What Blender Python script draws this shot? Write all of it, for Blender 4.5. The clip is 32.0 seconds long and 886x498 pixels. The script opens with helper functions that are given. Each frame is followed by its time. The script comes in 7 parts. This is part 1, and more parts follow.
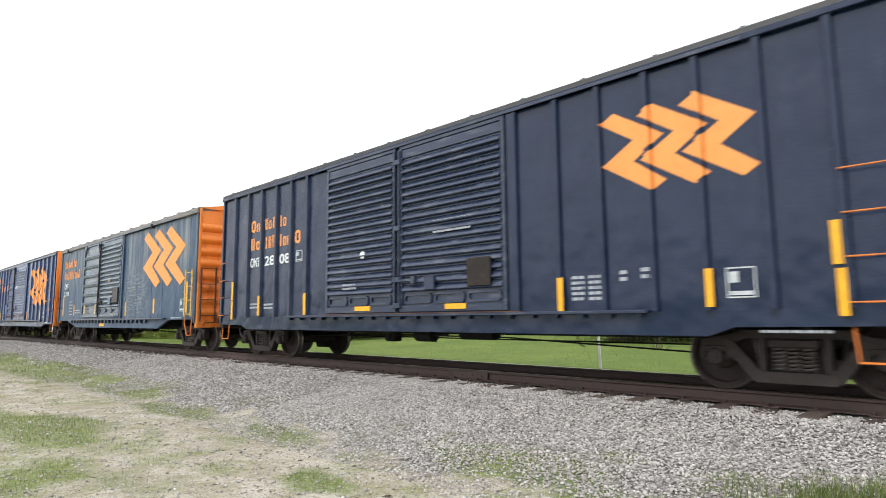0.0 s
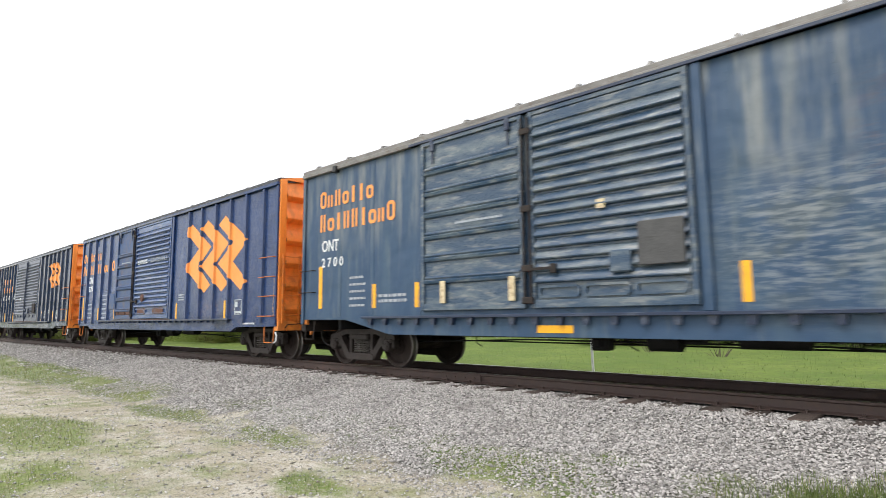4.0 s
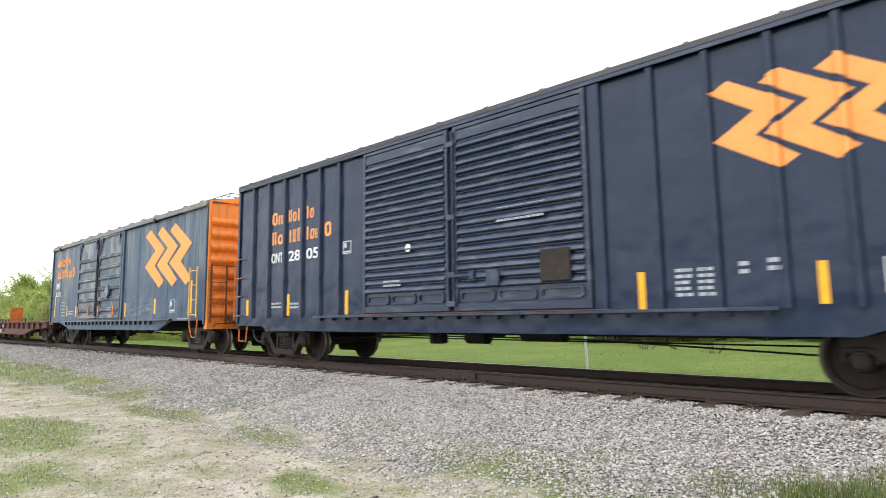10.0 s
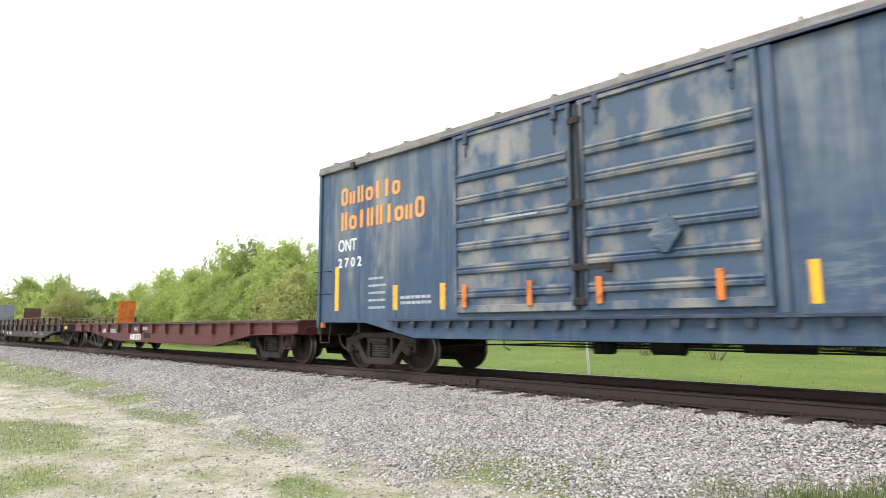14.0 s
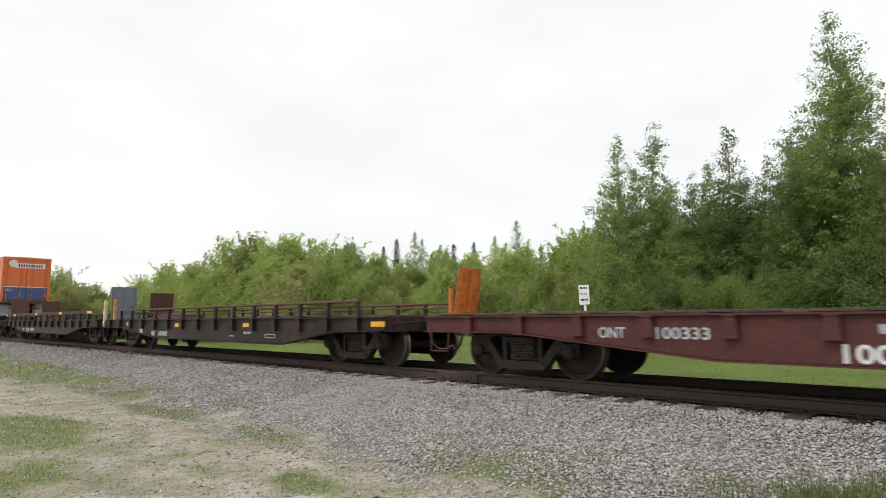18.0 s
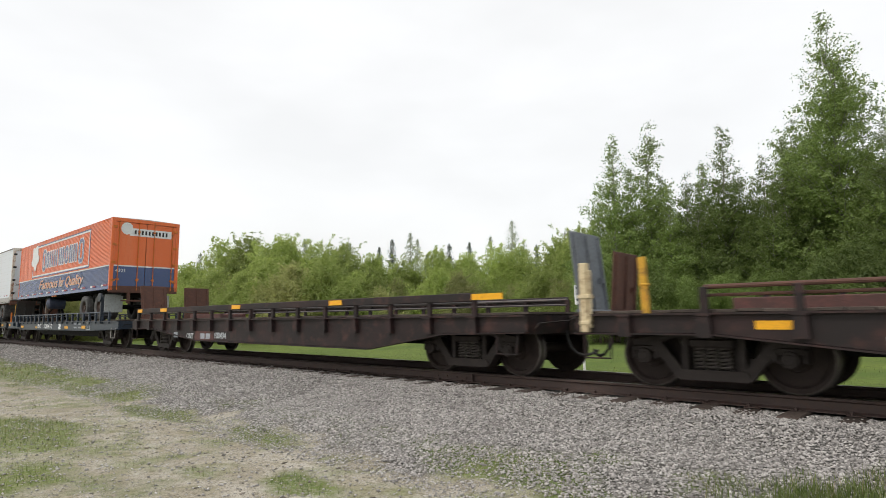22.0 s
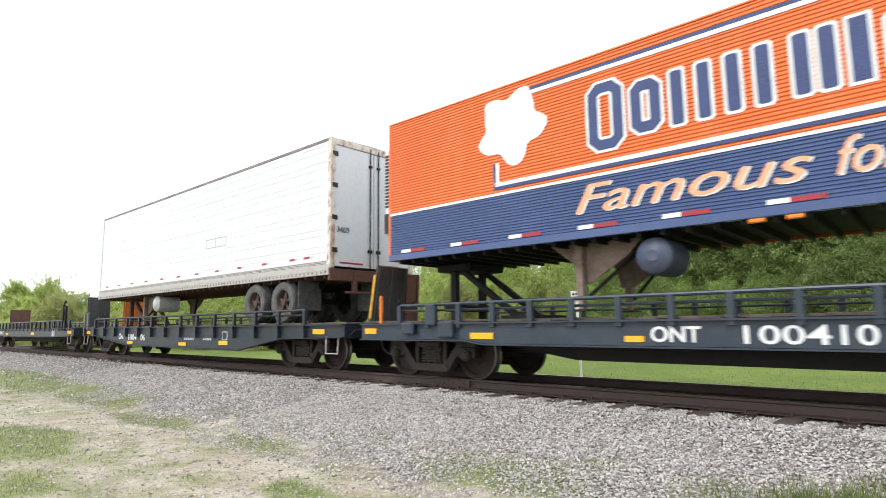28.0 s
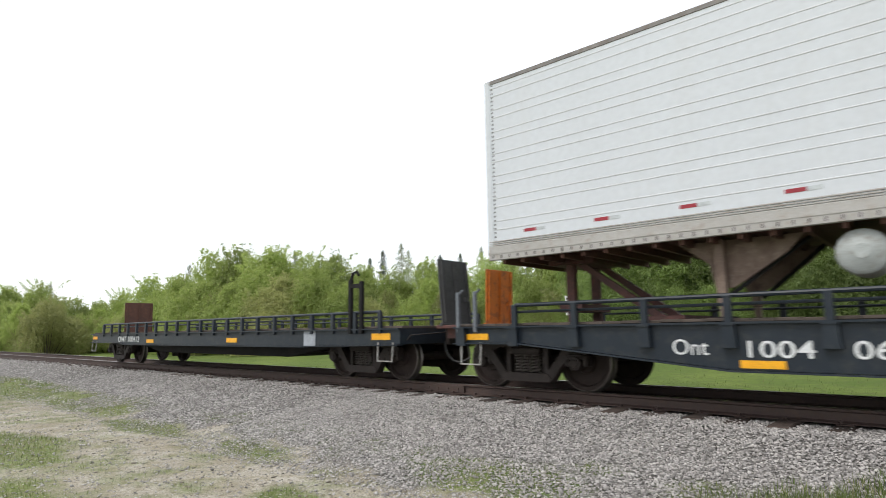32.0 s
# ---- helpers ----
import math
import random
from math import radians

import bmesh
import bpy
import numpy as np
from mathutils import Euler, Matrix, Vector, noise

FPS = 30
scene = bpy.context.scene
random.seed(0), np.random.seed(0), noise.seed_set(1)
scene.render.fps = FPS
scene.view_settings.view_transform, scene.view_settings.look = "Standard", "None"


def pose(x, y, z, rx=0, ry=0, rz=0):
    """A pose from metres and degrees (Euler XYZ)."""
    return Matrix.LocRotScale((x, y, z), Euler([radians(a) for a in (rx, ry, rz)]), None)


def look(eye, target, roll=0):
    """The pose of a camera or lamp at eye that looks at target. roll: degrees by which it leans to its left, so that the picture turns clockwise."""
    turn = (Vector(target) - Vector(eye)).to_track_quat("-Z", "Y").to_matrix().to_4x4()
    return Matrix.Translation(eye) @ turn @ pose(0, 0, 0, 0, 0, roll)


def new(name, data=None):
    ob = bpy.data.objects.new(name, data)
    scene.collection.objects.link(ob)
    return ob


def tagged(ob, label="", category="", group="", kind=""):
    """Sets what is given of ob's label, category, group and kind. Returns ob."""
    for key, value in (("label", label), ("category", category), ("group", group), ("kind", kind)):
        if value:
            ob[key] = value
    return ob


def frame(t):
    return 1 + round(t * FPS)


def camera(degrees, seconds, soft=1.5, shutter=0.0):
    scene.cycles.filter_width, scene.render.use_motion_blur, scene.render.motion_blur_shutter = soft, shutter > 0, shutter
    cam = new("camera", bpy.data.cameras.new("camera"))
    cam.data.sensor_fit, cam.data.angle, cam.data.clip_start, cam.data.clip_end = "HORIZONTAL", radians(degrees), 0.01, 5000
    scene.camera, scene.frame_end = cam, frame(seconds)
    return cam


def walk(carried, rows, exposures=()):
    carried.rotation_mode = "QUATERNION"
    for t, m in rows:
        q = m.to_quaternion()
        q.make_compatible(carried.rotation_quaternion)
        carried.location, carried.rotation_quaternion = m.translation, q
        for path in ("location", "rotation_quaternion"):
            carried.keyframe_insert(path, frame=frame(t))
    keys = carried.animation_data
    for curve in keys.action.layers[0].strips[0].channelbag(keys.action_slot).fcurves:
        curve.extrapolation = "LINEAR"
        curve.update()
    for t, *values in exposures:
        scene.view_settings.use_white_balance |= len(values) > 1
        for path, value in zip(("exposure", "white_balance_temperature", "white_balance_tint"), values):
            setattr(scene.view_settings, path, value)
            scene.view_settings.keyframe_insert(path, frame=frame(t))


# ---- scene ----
EXPOSURES = (
    (0.0, 0.45, 6500, 10), (6.0, 0.5, 6500, 10), (9.5, 0.56, 6500, 10), (11.5, 0.72, 6500, 10), (13.0, 0.72, 6500, 10), (14.2, 0.74, 6500, 10), (15.5, 0.2, 6600, 10), (17.0, -0.2, 6750, 10), (24.5, -0.2, 6750, 10),
    (26.0, 0.2, 6600, 10), (27.5, 0.6, 6500, 10), (29.0, 0.62, 6500, 10), (30.0, 0.28, 6500, 10), (31.0, 0.12, 6500, 10), (32.0, 0.0, 6500, 10),
)
cam = camera(75.0, 32.0, soft=0.6, shutter=0.35)
EYE = (0.0, -8.80, 0.94)
# seconds, yaw, pitch, roll of the hand-held camera
walk(cam, [(t, pose(*EYE, 90 + pitch, roll, yaw)) for t, yaw, pitch, roll in (
    (0, 43.78, 6.80, 0.53), (0.5, 43.81, 6.83, 0.36), (1, 43.81, 6.93, 0.42), (1.5, 43.73, 7.08, 0.28),
    (2, 43.62, 7.08, 0.38), (2.5, 43.45, 6.93, 0.39), (3, 43.34, 6.82, 0.36), (3.5, 43.22, 6.89, 0.37),
    (5.5, 42.87, 7.33, 0.55), (6, 42.78, 7.36, 0.41), (6.5, 42.71, 7.39, 0.42), (7, 42.70, 7.40, 0.38),
    (7.5, 42.68, 7.31, 0.40), (8, 42.74, 7.29, 0.48), (8.5, 42.74, 7.26, 0.54), (9, 42.66, 7.03, 0.49),
    (9.5, 42.63, 6.89, 0.68), (10, 42.55, 6.83, 0.73), (10.5, 42.54, 6.86, 0.65), (11, 42.61, 6.97, 0.43),
    (11.5, 42.70, 7.06, 0.31), (12, 42.78, 7.06, 0.34), (12.5, 42.94, 7.18, 0.39), (13, 42.90, 7.30, 0.23),
    (13.5, 42.79, 7.39, 0.37), (14, 42.68, 7.31, 0.37), (14.5, 42.57, 7.27, 0.27), (15, 42.64, 7.26, 0.15),
    (15.5, 42.63, 7.24, 0.05), (17.5, 42.88, 6.76, 0.43), (18, 42.73, 6.91, 0.37), (18.5, 42.56, 7.03, 0.42),
    (19, 42.47, 7.11, 0.46), (19.5, 42.39, 7.12, 0.46), (20, 42.30, 7.04, 0.53), (20.5, 42.31, 6.96, 0.64),
    (21, 42.46, 7.02, 0.53), (21.5, 42.40, 7.01, 0.47), (22, 42.31, 6.93, 0.54), (22.5, 42.27, 6.83, 0.66),
    (23, 42.22, 6.69, 0.70), (23.5, 42.21, 6.54, 0.72), (24, 42.18, 6.44, 0.63), (24.5, 42.21, 6.44, 0.62),
    (26.5, 42.12, 6.73, 0.89), (27, 41.97, 6.99, 0.82), (27.5, 41.95, 7.30, 0.73), (28, 41.99, 7.55, 0.62),
    (28.5, 41.96, 7.80, 0.52), (29, 41.88, 7.97, 0.55), (29.5, 41.74, 7.91, 0.52), (30, 41.72, 7.86, 0.62),
    (30.5, 41.75, 7.83, 0.77), (31, 41.65, 7.85, 0.80), (31.5, 41.54, 7.87, 0.72), (32, 41.44, 8.02, 0.83),
)], exposures=EXPOSURES)
# metres that the train has rolled at each full second
ROLLED = (
    -0.0, 5.33, 10.62, 15.82, 20.98, 26.14, 31.26, 36.24, 41.2, 46.27, 51.25,
    56.26, 61.32, 66.4, 71.38, 76.37, 81.37, 86.39, 91.41, 96.42, 101.3, 106.16,
    111.14, 116.16, 121.06, 125.87, 130.65, 135.45, 140.26, 144.98, 149.65, 154.29, 158.9,
)


def rolled(t):
    """Metres rolled at t seconds, smooth between the full seconds."""
    i = min(max(int(t), 0), 31)
    a, b = ROLLED[i], ROLLED[i + 1]
    va = (ROLLED[i + 1] - ROLLED[i - 1]) / 2 if i else b - a
    vb = (ROLLED[i + 2] - ROLLED[i]) / 2 if i < 31 else b - a
    k = t - i
    return (2 * k**3 - 3 * k**2 + 1) * a + (k**3 - 2 * k**2 + k) * va + (3 * k**2 - 2 * k**3) * b + (k**3 - k**2) * vb


# ---------------------------------------------------------------- sky and sun
world = bpy.data.worlds.new("overcast_sky")
scene.world = world
world.use_nodes = True
wn, wl = world.node_tree.nodes, world.node_tree.links
wn.clear()
sky = wn.new("ShaderNodeTexSky")
sky.sky_type, sky.sun_disc = "NISHITA", False
sky.sun_elevation, sky.sun_rotation, sky.dust_density = radians(48), radians(200), 3.0
dull = wn.new("ShaderNodeMix")
dull.data_type = "RGBA"
dull.inputs["Factor"].default_value = 0.80
dull.inputs["B"].default_value = (9.3, 9.5, 9.7, 1)
wcoord = wn.new("ShaderNodeTexCoord")
wmap = wn.new("ShaderNodeMapping")
wmap.inputs["Scale"].default_value = (1.0, 1.0, 3.0)
cloud = wn.new("ShaderNodeTexNoise")
cloud.inputs["Scale"].default_value, cloud.inputs["Detail"].default_value = 2.2, 4.0
shade = wn.new("ShaderNodeMapRange")
shade.inputs["From Min"].default_value, shade.inputs["From Max"].default_value = 0.35, 0.62
shade.inputs["To Min"].default_value, shade.inputs["To Max"].default_value = 0.95, 1.04
veil = wn.new("ShaderNodeMix")
veil.data_type, veil.blend_type = "RGBA", "MULTIPLY"
veil.inputs["Factor"].default_value = 1.0
wback, wout = wn.new("ShaderNodeBackground"), wn.new("ShaderNodeOutputWorld")
wback.inputs["Strength"].default_value = 0.14
wl.new(sky.outputs[0], dull.inputs["A"])
wl.new(wcoord.outputs["Generated"], wmap.inputs["Vector"])
wl.new(wmap.outputs[0], cloud.inputs["Vector"])
wl.new(cloud.outputs["Fac"], shade.inputs["Value"])
wl.new(dull.outputs["Result"], veil.inputs["A"])
wl.new(shade.outputs["Result"], veil.inputs["B"])
wl.new(veil.outputs["Result"], wback.inputs["Color"])
wl.new(wback.outputs[0], wout.inputs["Surface"])
sun = new("sun", bpy.data.lights.new("sun", "SUN"))
sun.data.energy, sun.data.angle, sun.data.color = 1.5, radians(20), (1.0, 0.96, 0.9)
sun.matrix_world = look((-6, -22, 30), (0, 0, 0))


# ---------------------------------------------------------------- materials
def material(name, base, rough=0.6, metal=0.0, second=None, amount=0.5, scale=3.0, stretch=(1, 1, 1), fine=60.0,
             bump=0.1, third=None, third_amount=0.3, third_scale=12.0, spread=0.12, per_piece=0.0, spec=0.5, lo=0.45, hi=0.65, zones=(), dent=0.0):
    """A painted, rusted or natural surface: a base colour, a second and a third in patches, fine grain and relief."""
    m = bpy.data.materials.new(name)
    m.use_nodes = True
    n, l = m.node_tree.nodes, m.node_tree.links
    b = n["Principled BSDF"]
    co = n.new("ShaderNodeTexCoord")
    mp = n.new("ShaderNodeMapping")
    mp.inputs["Scale"].default_value = stretch
    own = n.new("ShaderNodeObjectInfo")
    move = n.new("ShaderNodeVectorMath")
    move.operation = "MULTIPLY_ADD"
    move.inputs[1].default_value = (37.0, 11.0, 23.0)
    l.new(own.outputs["Random"], move.inputs[0])
    l.new(co.outputs["Object"], move.inputs[2])
    l.new(move.outputs[0], mp.inputs["Vector"])
    out = None

    def rgb(c):
        return (c[0], c[1], c[2], 1)

    def layer(prev, colour, sc, amt, a, c):
        t = n.new("ShaderNodeTexNoise")
        t.inputs["Scale"].default_value, t.inputs["Detail"].default_value, t.inputs["Roughness"].default_value = sc, 6.0, 0.62
        l.new(mp.outputs[0], t.inputs["Vector"])
        r = n.new("ShaderNodeMapRange")
        r.inputs["From Min"].default_value, r.inputs["From Max"].default_value = a, c
        r.inputs["To Max"].default_value = amt
        l.new(t.outputs["Fac"], r.inputs["Value"])
        x = n.new("ShaderNodeMix")
        x.data_type = "RGBA"
        l.new(r.outputs[0], x.inputs["Factor"])
        if prev is None:
            x.inputs["A"].default_value = rgb(base)
        else:
            l.new(prev, x.inputs["A"])
        x.inputs["B"].default_value = rgb(colour)
        return x.outputs["Result"]

    out = layer(None, second if second else [v * 0.75 for v in base], scale, amount, lo, hi)
    if third:
        out = layer(out, third, third_scale, third_amount, 0.52, 0.68)
    for x0, x1, z0, z1, colour, amt, sc, st in zones:
        # a worn field with soft, ragged borders
        xyz = n.new("ShaderNodeSeparateXYZ")
        l.new(co.outputs["Object"], xyz.inputs[0])
        mask = None
        for axis, a, c in (("X", x0, x1), ("Z", z0, z1)):
            for e, w in ((a, 0.35), (c, -0.35)):
                r = n.new("ShaderNodeMapRange")
                r.inputs["From Min"].default_value, r.inputs["From Max"].default_value = e - w, e + w
                l.new(xyz.outputs[axis], r.inputs["Value"])
                if mask is None:
                    mask = r.outputs[0]
                else:
                    mm = n.new("ShaderNodeMath")
                    mm.operation = "MULTIPLY"
                    l.new(mask, mm.inputs[0])
                    l.new(r.outputs[0], mm.inputs[1])
                    mask = mm.outputs[0]
        zm = n.new("ShaderNodeMapping")
        zm.inputs["Scale"].default_value = st
        l.new(co.outputs["Object"], zm.inputs["Vector"])
        t = n.new("ShaderNodeTexNoise")
        t.inputs["Scale"].default_value, t.inputs["Detail"].default_value, t.inputs["Roughness"].default_value = sc, 7.0, 0.65
        l.new(zm.outputs[0], t.inputs["Vector"])
        r = n.new("ShaderNodeMapRange")
        r.inputs["From Min"].default_value, r.inputs["From Max"].default_value = 0.46, 0.62
        r.inputs["To Max"].default_value = amt
        l.new(t.outputs["Fac"], r.inputs["Value"])
        mm = n.new("ShaderNodeMath")
        mm.operation = "MULTIPLY"
        l.new(mask, mm.inputs[0])
        l.new(r.outputs[0], mm.inputs[1])
        x = n.new("ShaderNodeMix")
        x.data_type = "RGBA"
        l.new(mm.outputs[0], x.inputs["Factor"])
        l.new(out, x.inputs["A"])
        x.inputs["B"].default_value = rgb(colour)
        out = x.outputs["Result"]
    grain = n.new("ShaderNodeTexNoise")
    grain.inputs["Scale"].default_value, grain.inputs["Detail"].default_value = fine, 4.0
    l.new(co.outputs["Object"], grain.inputs["Vector"])
    g = n.new("ShaderNodeMapRange")
    g.inputs["From Min"].default_value, g.inputs["From Max"].default_value = 0.3, 0.7
    g.inputs["To Min"].default_value, g.inputs["To Max"].default_value = 1 - spread, 1 + spread
    l.new(grain.outputs["Fac"], g.inputs["Value"])
    fac = g.outputs[0]
    if per_piece:
        info = n.new("ShaderNodeObjectInfo")
        geo = n.new("ShaderNodeNewGeometry")
        add = n.new("ShaderNodeMath")
        l.new(info.outputs["Random"], add.inputs[0])
        l.new(geo.outputs["Random Per Island"], add.inputs[1])
        fr = n.new("ShaderNodeMath")
        fr.operation = "FRACT"
        l.new(add.outputs[0], fr.inputs[0])
        pr = n.new("ShaderNodeMapRange")
        pr.inputs["To Min"].default_value, pr.inputs["To Max"].default_value = 1 - per_piece, 1 + per_piece
        l.new(fr.outputs[0], pr.inputs["Value"])
        mu = n.new("ShaderNodeMath")
        mu.operation = "MULTIPLY"
        l.new(fac, mu.inputs[0])
        l.new(pr.outputs[0], mu.inputs[1])
        fac = mu.outputs[0]
    mul = n.new("ShaderNodeMix")
    mul.data_type, mul.blend_type = "RGBA", "MULTIPLY"
    mul.inputs["Factor"].default_value = 1.0
    l.new(out, mul.inputs["A"])
    l.new(fac, mul.inputs["B"])
    l.new(mul.outputs["Result"], b.inputs["Base Color"])
    rr = n.new("ShaderNodeMapRange")
    rr.inputs["To Min"].default_value, rr.inputs["To Max"].default_value = max(rough - 0.12, 0.05), min(rough + 0.15, 1.0)
    l.new(grain.outputs["Fac"], rr.inputs["Value"])
    l.new(rr.outputs[0], b.inputs["Roughness"])
    b.inputs["Metallic"].default_value = metal
    b.inputs["Specular IOR Level"].default_value = spec
    if bump:
        bp = n.new("ShaderNodeBump")
        bp.inputs["Strength"].default_value, bp.inputs["Distance"].default_value = bump, 0.02
        l.new(grain.outputs["Fac"], bp.inputs["Height"])
        if dent:
            # shallow dents of thin sheet steel
            wave = n.new("ShaderNodeTexNoise")
            wave.inputs["Scale"].default_value, wave.inputs["Detail"].default_value = 1.5, 2.0
            l.new(co.outputs["Object"], wave.inputs["Vector"])
            db = n.new("ShaderNodeBump")
            db.inputs["Strength"].default_value, db.inputs["Distance"].default_value = 1.0, dent
            l.new(wave.outputs["Fac"], db.inputs["Height"])
            l.new(db.outputs[0], bp.inputs["Normal"])
        l.new(bp.outputs[0], b.inputs["Normal"])
    return m


def leaf_material(name, a, c, glow=0.35):
    m = bpy.data.materials.new(name)
    m.use_nodes = True
    n, l = m.node_tree.nodes, m.node_tree.links
    b = n["Principled BSDF"]
    geo, info = n.new("ShaderNodeNewGeometry"), n.new("ShaderNodeObjectInfo")
    mix = n.new("ShaderNodeMix")
    mix.data_type = "RGBA"
    mix.inputs["A"].default_value, mix.inputs["B"].default_value = (*a, 1), (*c, 1)
    l.new(geo.outputs["Random Per Island"], mix.inputs["Factor"])
    pr = n.new("ShaderNodeMapRange")
    pr.inputs["To Min"].default_value, pr.inputs["To Max"].default_value = 0.72, 1.28
    l.new(info.outputs["Random"], pr.inputs["Value"])
    mul = n.new("ShaderNodeMix")
    mul.data_type, mul.blend_type = "RGBA", "MULTIPLY"
    mul.inputs["Factor"].default_value = 1.0
    l.new(mix.outputs["Result"], mul.inputs["A"])
    l.new(pr.outputs[0], mul.inputs["B"])
    l.new(mul.outputs["Result"], b.inputs["Base Color"])
    b.inputs["Roughness"].default_value = 0.55
    tr = n.new("ShaderNodeBsdfTranslucent")
    l.new(mul.outputs["Result"], tr.inputs["Color"])
    ms = n.new("ShaderNodeMixShader")
    ms.inputs[0].default_value = glow
    l.new(b.outputs[0], ms.inputs[1])
    l.new(tr.outputs[0], ms.inputs[2])
    l.new(ms.outputs[0], n["Material Output"].inputs["Surface"])
    return m


